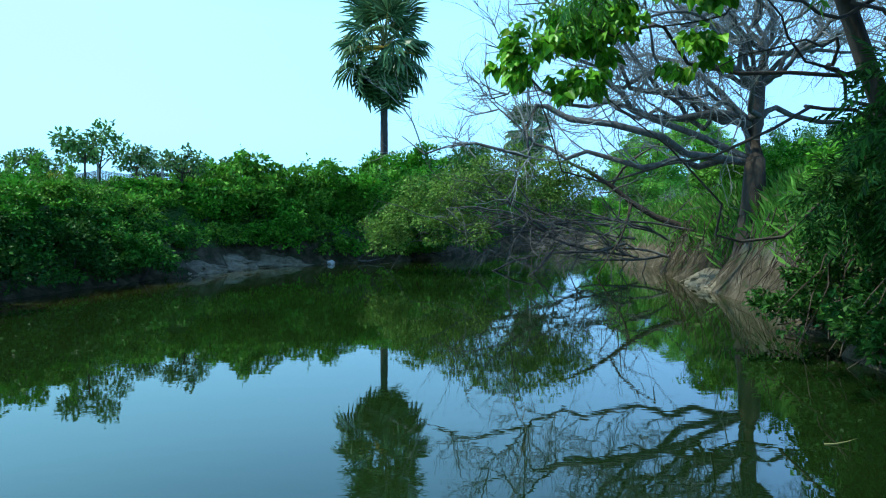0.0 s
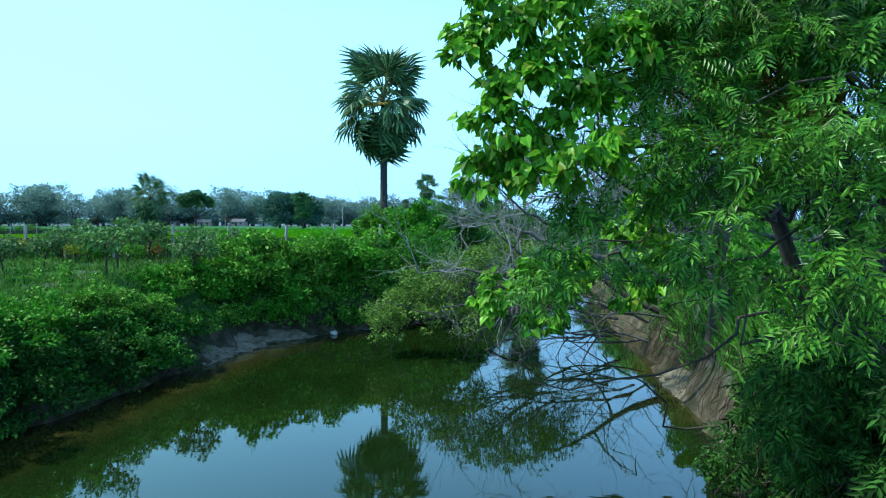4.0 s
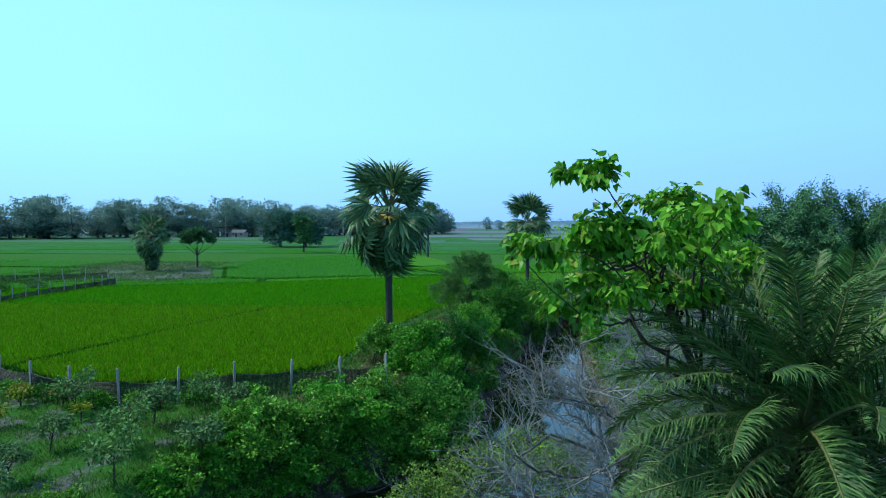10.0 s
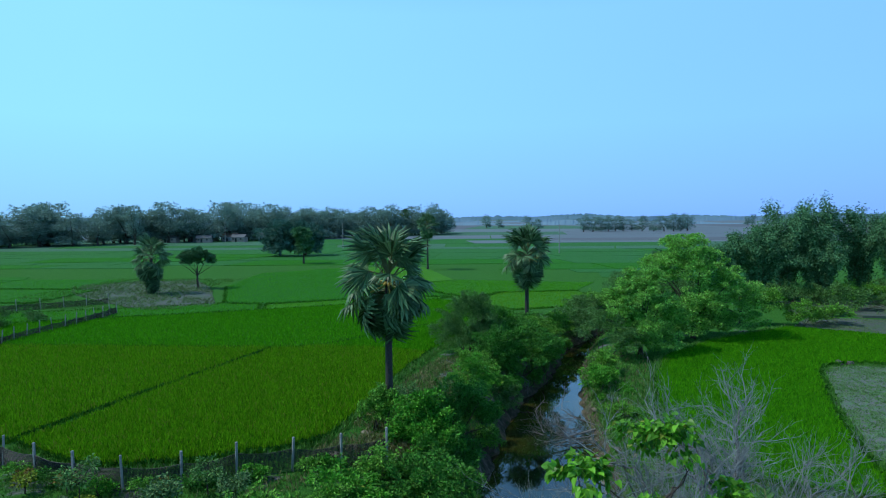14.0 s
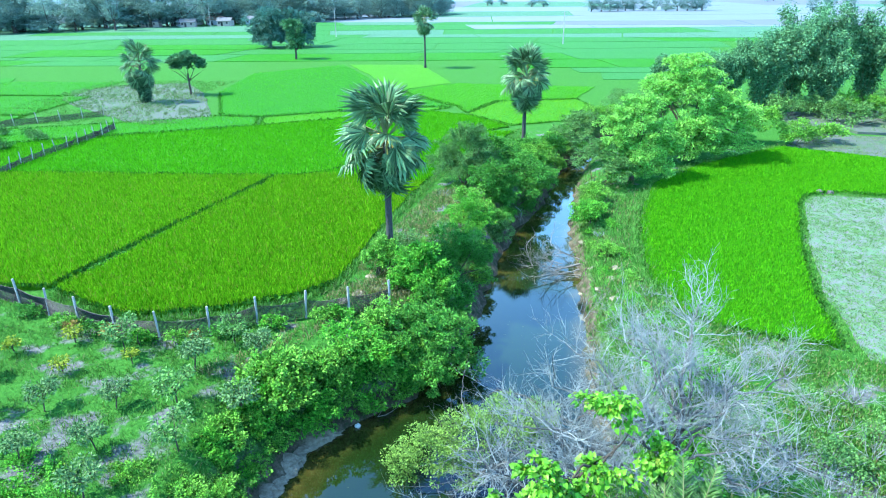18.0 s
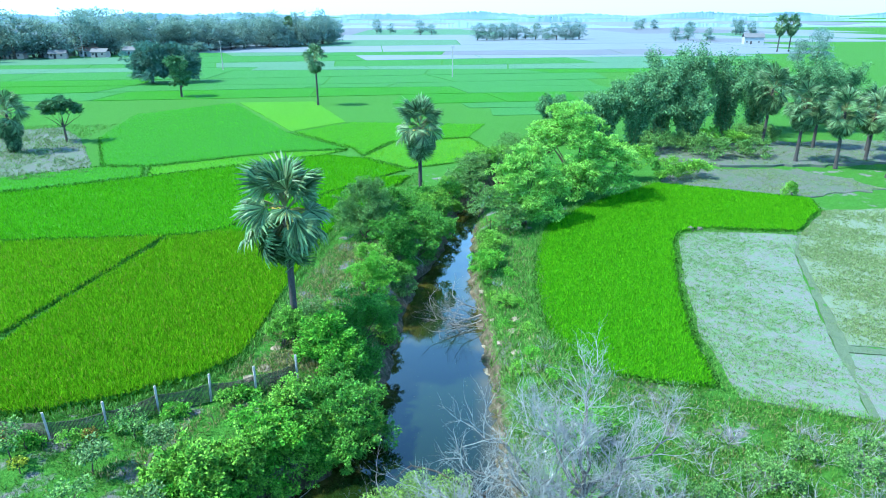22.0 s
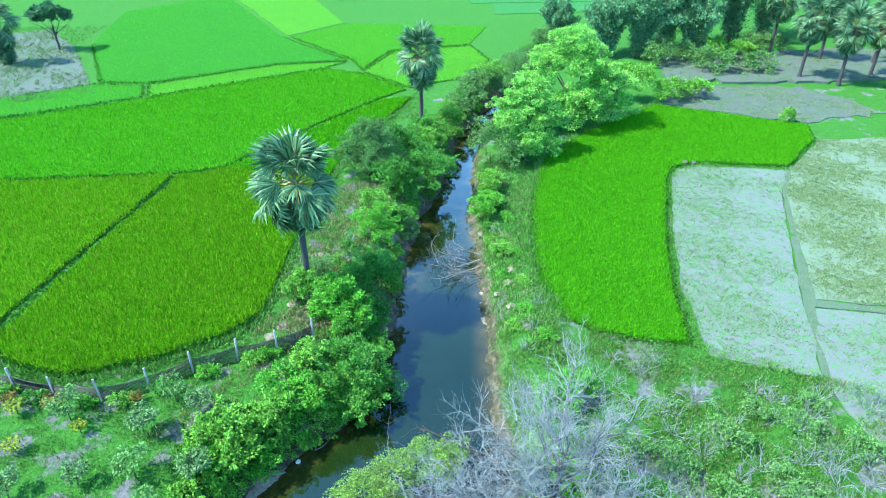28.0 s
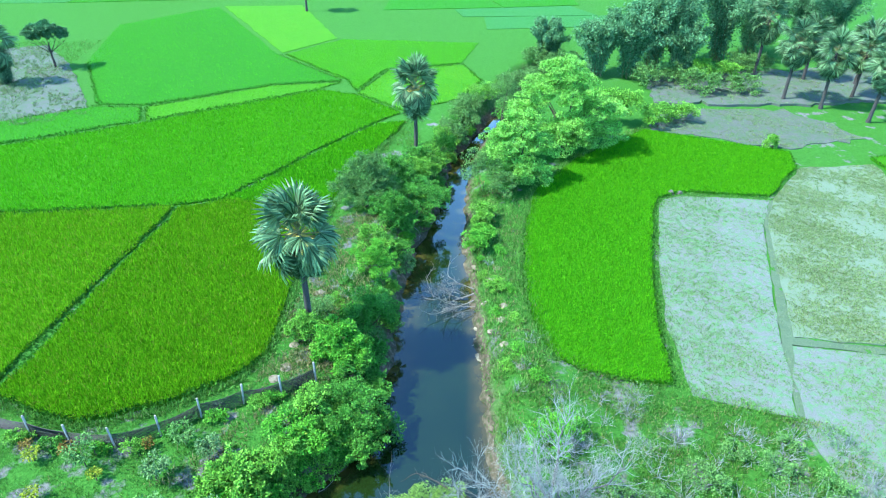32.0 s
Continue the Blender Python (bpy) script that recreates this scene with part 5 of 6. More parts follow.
    ((56.0, 95.5), [(0, 0, 1.6, 3.0, 2.4, 2.0), (4, 0.6, 1.4, 2.8, 2.2, 1.8)], 5200, 0.26, LEAF_MID, "green shrubs in front of bamboo"),
    ((64.0, 98.5), [(0, 0, 1.6, 3.0, 2.4, 2.2), (4, 0.6, 1.4, 2.8, 2.2, 1.8)], 5200, 0.26, LEAF_GREY, "grey-green shrubs in front of bamboo"),
    ((14.6, 83.0), [(0, 0, 1.0, 2.2, 2.6, 1.5), (1.6, 2.6, 0.9, 2.0, 2.0, 1.3)], 4200, 0.22, LEAF_GREY, "grey-green shrubs at the creek's far bend"),
    ((18.0, 88.4), [(0, 0, 1.0, 2.6, 2.4, 1.5), (2.6, 2.2, 0.9, 2.2, 2.0, 1.3)], 4600, 0.22, LEAF_MID, "green shrubs at the creek's far bend"),
    ((28.4, 102.0), [(0, 0, 1.2, 2.8, 2.4, 1.6), (2.4, 1.6, 1.0, 2.2, 2.0, 1.4), (-2.0, -1.4, 0.9, 2.0, 2.0, 1.3)], 5200, 0.22, LEAF_GREY, "grey-green shrubs closing the creek's far bend"),
    ((34.8, 104.5), [(0, 0, 1.2, 2.8, 2.4, 1.6), (2.4, 1.6, 1.0, 2.2, 2.0, 1.4), (-2.0, -1.4, 0.9, 2.0, 2.0, 1.3)], 5200, 0.22, LEAF_GREY, "grey-green shrubs closing the creek's far bend"),
    ((32.6, 108.0), [(0, 0, 1.2, 2.8, 2.4, 1.6), (2.4, 1.6, 1.0, 2.2, 2.0, 1.4), (-2.0, -1.4, 0.9, 2.0, 2.0, 1.3)], 5200, 0.22, LEAF_GREY, "grey-green shrubs closing the creek's far bend"),
    ((24.6, 97.5), [(0, 0, 1.2, 2.8, 2.4, 1.6), (2.4, 1.6, 1.0, 2.2, 2.0, 1.4), (-2.0, -1.4, 0.9, 2.0, 2.0, 1.3)], 5200, 0.22, LEAF_GREY, "grey-green shrubs closing the creek's far bend"),
    ((22.6, 85.0), [(0, 0, 1.1, 2.4, 2.4, 1.6), (1.8, 2.6, 0.9, 2.0, 2.2, 1.3), (-1.8, -2.0, 0.9, 1.8, 1.8, 1.2)], 5000, 0.22, LEAF_DARK, "dark shrubs over the creek's far bend"),
    ((51.5, 68.4), [(0, 0, 0.9, 1.0, 1.0, 1.0)], 1500, 0.2, LEAF_MID, "small green shrub in a fallow strip"),
    ((6.9, 11.2), [(0, 0, -0.1, 0.9, 1.6, 1.1), (-0.7, -1.6, -0.5, 0.7, 1.2, 0.9)], 4200, 0.11, LEAF_DARK, "dark creepers covering the overhanging bank"),
]
for n, (xy, blobs, cnt, size, mat, label) in enumerate(bs):
    cnt = int(cnt * 1.05)
    bush(on(*xy), blobs, cnt, size, mat, label, seed=100 + n)

gg = np.random.default_rng(520)
for n in range(14):
    x, y = gg.uniform(-62, -48), gg.uniform(60, 80)
    bush(on(x, y), [(0, 0, 0.6, 1.1, 0.9, 0.7), (0.9, 0.2, 0.4, 0.8, 0.7, 0.5)], 700, 0.2, [LEAF_DARK, LEAF_GREY][n % 2], "low garden shrub inside a fenced plot", seed=530 + n, group="garden shrubs", stems=2)

# undergrowth that fills the left bank between the larger bushes
ug = np.random.default_rng(300)
UNDER = [(LEAF_MID, "green undergrowth on the creek bank"), (LEAF_BRIGHT, "bright green undergrowth on the creek bank"), (LEAF_DARK, "dark green undergrowth on the creek bank"), (LEAF_MID, "leafy green shrub on the creek bank"), (LEAF_GREY, "dull grey-green shrub on the creek bank")]
for n, y in enumerate(np.arange(10.5, 19.5, 0.95)):
    x = float(np.interp(y, LEFT[:, 0], LEFT[:, 1])) - 0.1 - 0.4 * (n % 2)
    # two of three get the leaf colour with shade painted in
    m, lab = ((LEAF_BANK_SHADE, "dark creepers hanging to the waterline"), UNDER[2])[n % 3 == 2]
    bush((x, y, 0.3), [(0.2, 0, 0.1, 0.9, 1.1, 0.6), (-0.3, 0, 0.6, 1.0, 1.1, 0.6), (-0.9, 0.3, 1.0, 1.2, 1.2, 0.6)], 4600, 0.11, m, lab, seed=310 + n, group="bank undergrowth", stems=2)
for n, (x, y, r) in enumerate([(-9.6, 22.4, 0.7), (-9.0, 23.6, 0.8), (-9.6, 23.9, 0.5), (-8.4, 24.8, 0.9), (-7.4, 25.9, 1.0), (-6.0, 27.2, 1.0), (-9.9, 21.4, 0.7), (-3.9, 28.2, 1.0), (-3.2, 29.2, 1.0), (-2.2, 30.4, 1.0)]):
    m, lab = UNDER[[0, 1, 0, 1, 0][n % 5]]
    bush(on(x, y), [(0, 0, r * 0.1, r, r, r * 0.6), (0.7, -0.5, -0.3, r * 0.7, r * 0.7, r * 0.5)], 3000, 0.15, m, lab, seed=440 + n, group="bank undergrowth", stems=2)
for n, y in enumerate(np.arange(26.4, 31.5, 0.75)):
    x = float(np.interp(y, LEFT[:, 0], LEFT[:, 1])) - 0.1 - 0.3 * (n % 2)
    m, lab = UNDER[[0, 1, 3][n % 3]]
    bush((x, y, 0.3), [(0.1, 0, 0.2, 0.8, 0.9, 0.5), (-0.5, 0, 0.9, 0.9, 0.9, 0.7), (-1.2, 0.2, 1.6, 0.9, 0.9, 0.6)], 2400, 0.15, m, lab, seed=380 + n, group="bank undergrowth", stems=2)
def clay_face(shore, side, y0, y1, tall, seed, label):
    """A rugged bare face at the waterline; side is +1 where the land lies towards +x."""
    g = np.random.default_rng(seed)
    ny, nu = int((y1 - y0) / 0.07), 20
    cy, cu = np.linspace(y0, y1, ny), np.linspace(0, 1, nu)
    ends = np.clip(np.sin(np.pi * (cy - y0) / (y1 - y0)), 0, 1) ** 0.5
    lobes = 0.78 + 0.22 * np.sin(cy * 3.1 + np.sin(cy * 7))
    cx = np.zeros((ny, nu))
    cz = np.zeros((ny, nu))
    for a in range(ny):
        root = float(np.interp(cy[a], shore[:, 0], shore[:, 1]))
        for b in range(nu):
            rough = noise.noise(Vector((cy[a] * 2.6, cu[b] * 3.0, seed))) * 0.20 + noise.noise(Vector((cy[a] * 8.5, cu[b] * 9, seed))) * 0.16
            cx[a, b] = root - side * (0.45 - 0.95 * cu[b] ** 1.6 + rough * math.sin(math.pi * min(1.0, cu[b] + 0.15)))
            cz[a, b] = tall * lobes[a] * ends[a] * min(1.0, cu[b] / 0.8) ** 0.75 - 0.12 + rough * 0.25 * cu[b]
    i, j = np.meshgrid(np.arange(ny - 1), np.arange(nu - 1), indexing="ij")
    q = (i * nu + j).ravel()
    me = mesh_np("clay_bank", np.stack([cx, cy[:, None] + 0 * cx, cz], -1).reshape(-1, 3), np.stack([q, q + nu, q + nu + 1, q + 1], 1), CLAY)
    tagged(new("clay_bank", me), label, "bank", kind="structure")


clay_face(LEFT, -1, 19.4, 26.2, 0.62, 391, "bare pale clay bank at the waterline")
clay_face(RIGHT, 1, 16.2, 19.8, 0.6, 392, "eroded pale clay bank under grass and roots")
clay_face(RIGHT, 1, 36.0, 41.5, 0.3, 393, "low pale clay edge of the creek")
for n, y in enumerate(np.arange(19.4, 26.2, 0.62)):
    x = float(np.interp(y, LEFT[:, 0], LEFT[:, 1])) - 1.25 - 0.35 * (n % 2)
    m, lab = UNDER[[1, 0, 2, 1, 0][n % 5]]
    bush((x, y, 1.15), [(0.35, 0, -0.15, 0.8, 0.8, 0.45), (-0.6, 0.1, 0.35, 0.9, 0.8, 0.4), (-1.4, 0, 0.7, 0.9, 0.9, 0.4)], 2600, 0.13, m, lab, seed=700 + n, group="bank undergrowth", stems=2)
# weeds over the eroded bank
for n, y in enumerate(np.arange(12.6, 22.0, 1.15)):
    x = float(np.interp(y, RIGHT[:, 0], RIGHT[:, 1])) + 0.85 + 0.3 * (n % 2)
    m, lab = UNDER[[2, 0, 1, 0][n % 4]]
    bush((x, y, 1.35), [(-0.1, 0, 0.05, 0.4, 0.5, 0.35), (0.4, 0.2, 0.4, 0.5, 0.6, 0.35)], 1000, 0.1, m, "weeds rooted on top of the eroded bank", seed=790 + n, group="bank weeds", stems=2)
# creepers and roots shading the near right bank; shade is darkened into the leaf colour
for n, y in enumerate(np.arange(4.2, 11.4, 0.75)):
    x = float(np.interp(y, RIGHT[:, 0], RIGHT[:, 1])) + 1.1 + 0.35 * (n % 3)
    bush((x, y, 0.9), [(-1.5, 0, -0.62, 0.45, 0.7, 0.35), (-1.0, 0, -0.25, 0.5, 0.7, 0.4), (-0.8, 0, 0.4, 0.6, 0.8, 0.7), (0.3, 0.1, 1.0, 0.9, 0.9, 0.7), (1.4, 0.0, 1.4, 1.0, 1.0, 0.7)], 7500 if y < 13.5 else 1100, 0.10, LEAF_BANK_SHADE if n % 3 == 1 else LEAF_SHADE, "creepers trailing over the eroded bank, leaf colour darkened for shade", seed=460 + n, group="bank creepers", stems=2)
for n, y in enumerate(np.arange(25.2, 83, 2.0)):
    off = [0.5, 1.7, 0.9, 2.6][n % 4] * ug.uniform(0.85, 1.15)
    x = float(np.interp(y, LEFT[:, 0], LEFT[:, 1])) - off
    r = ug.uniform(0.8, 1.35) * (0.8 if off > 2.6 else 1.0)
    m, lab = UNDER[[1, 0, 2, 3, 0, 4, 2][n % 7]]
    bush(on(x, y), [(0, 0, r * 0.55, r, r, r * 0.85), (ug.uniform(-0.7, 0.7) * r, ug.uniform(-0.7, 0.7) * r, r * 0.2, r * 0.8, r * 0.8, r * 0.6)], int(1500 * r * r) + 400, 0.15, m, lab, seed=340 + n, group="bank undergrowth", stems=2)
for n, (x, y, r, k) in enumerate([(21.7, 24.4, 1.1, 4), (23.6, 22.8, 1.4, 4), (25.4, 24.4, 0.9, 4), (15.2, 21.4, 1.5, 4), (18.9, 22.6, 1.6, 4), (20.4, 19.4, 1.5, 4), (13.2, 22.6, 1.2, 4), (26.0, 21.0, 1.4, 4), (17.2, 18.8, 1.5, 4)]):
    m, lab = UNDER[k]
    bush(on(x, y), [(0, 0, r * 0.4, r * 0.7, r * 0.8, r * 0.55), (r * 0.5, -r * 0.4, r * 0.3, r * 0.5, r * 0.5, r * 0.4)], int(650 * r * r), 0.13, m, lab.replace("creek bank", "rough ground beside a dry plot"), seed=420 + n, group="scrub bushes", stems=4, stem_mat=BARK_GREY)

# grove green with some blue haze of the distance mixed in
LEAF_GROVE = leaf_mat("leaf_grove_haze", (0.045, 0.13, 0.085), (0.125, 0.27, 0.175), gloss=0.05, k=1.1)

# trees along the creek and beyond
bush(on(0.6, 57.6), [(0, 0, 3.3, 2.5, 2.4, 1.9), (-1.4, 0.4, 1.7, 2.0, 2.0, 1.6), (1.5, 0.6, 1.7, 2.0, 2.0, 1.6), (0.2, 0.2, 4.7, 1.5, 1.5, 1.0), (0, -1.4, 1.6, 1.8, 1.4, 1.3)], 30000, 0.2, LEAF_GREY, "feathery rounded grey-green tree beside the creek", LANCE, 31, "tree", "", 40, stems=9)
LIME_LOW = [(0, 0, 5.8, 3.0, 2.8, 2.0), (-2.0, -0.6, 3.4, 2.3, 2.2, 1.8), (2.2, 0.4, 3.8, 2.4, 2.3, 1.8), (0.2, -1.9, 2.3, 2.4, 1.8, 1.6), (0.4, 0.4, 7.3, 2.0, 2.0, 1.2), (-1.7, 0.8, 5.2, 2.0, 2.0, 1.5), (1.9, -1.6, 1.6, 1.8, 1.5, 1.2), (-0.4, -1.0, 1.1, 2.6, 2.0, 1.1)]
LIME_TALL = [(0.0, 0.0, 7.4, 4.0, 3.8, 2.6), (3.2, -1.2, 6.0, 3.2, 2.9, 2.0), (-3.4, 0.6, 7.4, 3.2, 3.0, 2.0), (-0.6, 0.5, 9.6, 3.4, 3.4, 1.9), (4.6, 0.6, 4.2, 3.2, 3.0, 2.2), (0.0, -2.8, 3.6, 3.6, 2.6, 2.2), (-3.4, -1.8, 3.0, 3.0, 2.4, 2.0), (1.4, 1.4, 2.6, 3.2, 2.8, 2.0), (-5.2, 0.2, 5.0, 2.4, 2.4, 1.8), (0.4, -1.6, 1.6, 4.0, 2.4, 1.5), (4.6, -0.8, 1.8, 2.8, 2.4, 1.6), (-3.8, -1.0, 1.4, 2.6, 2.2, 1.4)]
tree(on(17.2, 62.6), 8.5, 0.2, LIME_LOW, 34000, 0.21, LEAF_LIME, "bright lime-green tree with leaves down to the grass", OVAL, 32, "lime-green trees", 38, clump=0.24)
tree(on(25.2, 71.0), 11.0, 0.24, LIME_TALL, 56000, 0.24, LEAF_LIME, "bright lime-green spreading tree beside a rice plot", OVAL, 33, "lime-green trees", 42, clump=0.22)
tree(on(19.6, 80.0), 8.0, 0.16, [(0, 0, 5.0, 2.2, 2.2, 1.8), (0.6, 0, 3.2, 2.0, 2.0, 1.4)], 5600, 0.2, LEAF_GREY, "slender grey-green tree by the creek bend", LANCE, 34)
tree(on(33.5, 78.5), 6.0, 0.16, [(0, 0, 3.2, 3.0, 2.4, 1.9), (3.6, 0.4, 2.8, 2.4, 2.2, 1.7), (-2.6, 0.6, 3.0, 2.2, 2.0, 1.6)], 8000, 0.24, LEAF_MID, "leafy green trees in a clump", OVAL, 35)
def bamboo(place, h, seed, label="tall dense bamboo clump with arching feathery culms"):
    g = np.random.default_rng(seed)
    ob = thing("bamboo_clump", place, label, "bamboo", "bamboo grove")
    pl, wy = [], []
    for k in range(26):
        a, spread = k * 2.4 + g.uniform(-0.3, 0.3), h * g.uniform(0.04, 0.34)
        out = np.array((math.cos(a), math.sin(a), 0.0))
        u = np.linspace(0, 1, 9)[:, None]
        tall = h * g.uniform(0.72, 1.0) * (1 - 0.3 * spread / (0.34 * h))
        p = out * (0.3 + g.random()) + out * spread * u ** 2.2 + np.array((0, 0, 1.0)) * (tall * np.sin(u * 1.45) / math.sin(1.45) - 0.3)
        v, f = tube(p, np.linspace(0.06, 0.012, 9), 4)
        part("culm", mesh_np("culm", v, f, PALM_STALK, True), ob)
        m = 640
        w = 0.10 + 0.90 * g.random(m) ** 0.8
        c = np.stack([np.interp(w, u[:, 0], p[:, i]) for i in range(3)], 1)
        e = ball_dirs(m, g)
        pl.append(c + e * (h * 0.06 * g.uniform(0.2, 1.2, m))[:, None])
        wy.append(e * 0.7 + out * 0.5)
    pl, wy = np.concatenate(pl), np.concatenate(wy)
    v, f = scatter(pl, wy, 0.33 * g.uniform(0.6, 1.3, len(pl)), OVAL, g, 0.4)
    part("foliage", mesh_np("foliage", v, f, LEAF_GROVE), ob)
    return ob


for n, (x, y, h) in enumerate([(40, 100.5, 11.5), (45, 99, 14), (50.5, 102.5, 17), (57, 106, 17.5), (64, 106, 16), (72, 109, 14.5), (81, 108, 14.5), (34, 109, 8.0), (90, 112, 14.5), (54, 99, 11)]):
    bamboo(on(x, y), h, 40 + n)
tree(on(-48.1, 112.2), 8.0, 0.16, [(0, 0, 6.0, 2.6, 2.6, 1.3), (1.4, 0.4, 5.2, 1.8, 1.8, 1.0), (-1.6, 0, 5.0, 1.8, 1.8, 1.0)], 2600, 0.45, LEAF_GROVE, "flat-topped tree on a scrub patch", SPRAY, 51, "", 14)
tree(on(-44.6, 172.0), 9.5, 0.25, [(0, 0, 6.2, 3.0, 3.0, 2.6), (0.6, 0, 3.6, 2.4, 2.4, 1.6), (-0.6, 0, 8.4, 2.2, 2.2, 1.4)], 2600, 0.6, LEAF_GROVE, "lone light green tree on a field dike", SPRAY, 52, "", 22)
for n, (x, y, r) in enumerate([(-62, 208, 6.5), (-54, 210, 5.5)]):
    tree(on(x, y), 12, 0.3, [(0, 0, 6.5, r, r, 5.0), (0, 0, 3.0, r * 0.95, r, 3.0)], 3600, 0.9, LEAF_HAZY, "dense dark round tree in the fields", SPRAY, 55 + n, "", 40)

# village trees
vrng = np.random.default_rng(61)
proto = []
for n in range(4):
    hs = [(0, 0, 8.5, 6, 6, 5), (vrng.uniform(-4, 4), 0, 5, 5.5, 5, 3.6), (vrng.uniform(-3, 3), 0, 12.5, 4, 4, 3.0), (vrng.uniform(-4, 4), -2, 2.6, 5.5, 4.5, 2.8), (vrng.uniform(-6, 6), -1, 1.8, 5.0, 4.0, 2.2)]
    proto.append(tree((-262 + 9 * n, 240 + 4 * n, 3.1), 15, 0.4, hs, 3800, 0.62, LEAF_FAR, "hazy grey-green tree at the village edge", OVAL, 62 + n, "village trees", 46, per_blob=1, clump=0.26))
for n in range(104):
    u = (n + vrng.random()) / 104
    x = -275 + 258 * u
    y = (215 + 235 * u) + vrng.uniform(0, 45) * (1 if n % 3 else 1.6)
    c = copy_thing(proto[n % 4], pose(x, y, 3.1, 0, 0, vrng.uniform(0, 360)))
    s = vrng.uniform(0.95, 1.45)
    c.scale = (s * 1.35, s * 1.1, s * vrng.uniform(0.75, 1.05))
far_spots = [(x, 515 + 9 * math.sin(x)) for x in np.linspace(92, 176, 13)] + [(346, 800), (358, 812), (372, 806), (345, 664), (353, 672), (360, 600), (368, 606), (374, 598), (187.6, 250), (182, 254), (235, 470), (250, 480), (262, 474), (60, 640), (72, 650), (20, 700), (34, 706), (-20, 720)]
for n, (x, y) in enumerate(far_spots):
    c = copy_thing(proto[n % 4], pose(x, y, 3.1, 0, 0, vrng.uniform(0, 360)))
    s = vrng.uniform(0.6, 0.95)
    c.scale = (s * 1.25, s * 1.1, s)
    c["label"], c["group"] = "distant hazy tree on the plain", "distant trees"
for x, y in ((224.7, 332), (230.6, 331)):
    c = copy_thing(gp, pose(x, y, 3.1, 0, 0, 30))
    c.scale = (1.3, 1.3, 1.6)
    c["label"], c["group"] = "distant tall fan palm on the plain", "distant palms"


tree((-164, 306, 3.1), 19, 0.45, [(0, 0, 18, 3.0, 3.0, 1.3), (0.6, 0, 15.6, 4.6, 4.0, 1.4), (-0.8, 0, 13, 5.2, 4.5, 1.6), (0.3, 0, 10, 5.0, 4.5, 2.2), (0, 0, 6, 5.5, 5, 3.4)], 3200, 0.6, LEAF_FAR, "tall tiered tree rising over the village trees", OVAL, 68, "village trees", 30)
# distant tree lines on the plain
def tree_line(y0, tall, seed):
    g = np.random.default_rng(seed)
    xs = np.arange(-1.1 * y0, 1.25 * y0, y0 * 0.0025)
    top = tall * (0.55 + 0.3 * g.random(len(xs))) * (0.6 + 0.5 * np.sin(xs / (y0 * 0.09) + seed) * np.sin(xs / (y0 * 0.037)))
    top = np.maximum(top, tall * 0.12)
    yy = y0 + 0.04 * y0 * np.sin(xs / (0.3 * y0) + seed)
    n = len(xs)
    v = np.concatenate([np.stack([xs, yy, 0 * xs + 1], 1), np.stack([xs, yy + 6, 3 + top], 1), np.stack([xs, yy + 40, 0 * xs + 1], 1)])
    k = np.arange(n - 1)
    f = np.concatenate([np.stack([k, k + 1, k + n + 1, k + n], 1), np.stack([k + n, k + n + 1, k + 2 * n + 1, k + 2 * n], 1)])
    tagged(new("backdrop", mesh_np("backdrop", v, f, BACK_HAZE)), "distant tree line across the plain, painted pale blue for haze", "trees", kind="structure")


for y0, tall, seed in ((950, 9, 3), (1500, 15, 5), (2400, 24, 8), (3800, 36, 9)):
    tree_line(y0, tall, seed)
# ---- fences ----
POST_G = np.random.default_rng(71)


def post_mesh(h=1.75, w=0.11):
    bm = bmesh.new()
    bmesh.ops.create_cube(bm, size=1.0, matrix=Matrix.Translation((0, 0, h / 2 - 0.25)) @ Matrix.Diagonal((w, w, h + 0.5, 1)))
    bmesh.ops.bevel(bm, geom=bm.edges[:], offset=0.015, segments=1, affect="EDGES")
    me = bpy.data.meshes.new("post")
    bm.to_mesh(me)
    bm.free()
    me.materials.append(CONCRETE)
    return me


POST, POST_THIN = post_mesh(), post_mesh(1.6, 0.09)


def net_bay(a, b, h, g, cell=0.06):
    """A sagging net between two posts, woven of thin strands."""
    a, b = np.asarray(a, float), np.asarray(b, float)
    w = np.linalg.norm((b - a)[:2])
    nu, nv = max(2, int(w / cell)), max(2, int(h / cell))
    tubes = []
    side = np.array((-(b - a)[1], (b - a)[0], 0)) / w
    belly = g.uniform(-0.18, 0.18)

    def at(u, t):
        top = 1 - 0.12 * math.sin(math.pi * u) * (1 + belly)
        return a + (b - a) * u + side * belly * math.sin(math.pi * u) * math.sin(math.pi * t) + np.array((0, 0, h * t * top))

    for k in range(nu + 1):
        tubes.append(tube([at(k / nu, t) for t in (0, 0.5, 1)], 0.015, 3))
    for k in range(nv + 1):
        tubes.append(tube([at(u, k / nv) for u in np.linspace(0, 1, 6)], 0.015, 3))
    return joined(tubes)


def fence(line, post, label, net_h, g, lean=3.0):
    ob = thing("fence", on(*line[0]), label, "fence")
    base = np.array(ob.location)
    feet = [np.array(on(*p)) for p in line]
    for p in feet:
        m = Matrix.Translation(p - base) @ pose(0, 0, 0, g.uniform(-lean, lean), g.uniform(-lean, lean), g.uniform(0, 90))
        part("post", post, ob, "pale concrete post", m)
    if net_h:
        for a, b in zip(feet, feet[1:]):
            v, f = net_bay(a - base, b - base, net_h, g)
            part("net", mesh_np("net", v, f, NET), ob, "sagging black net")
    return ob


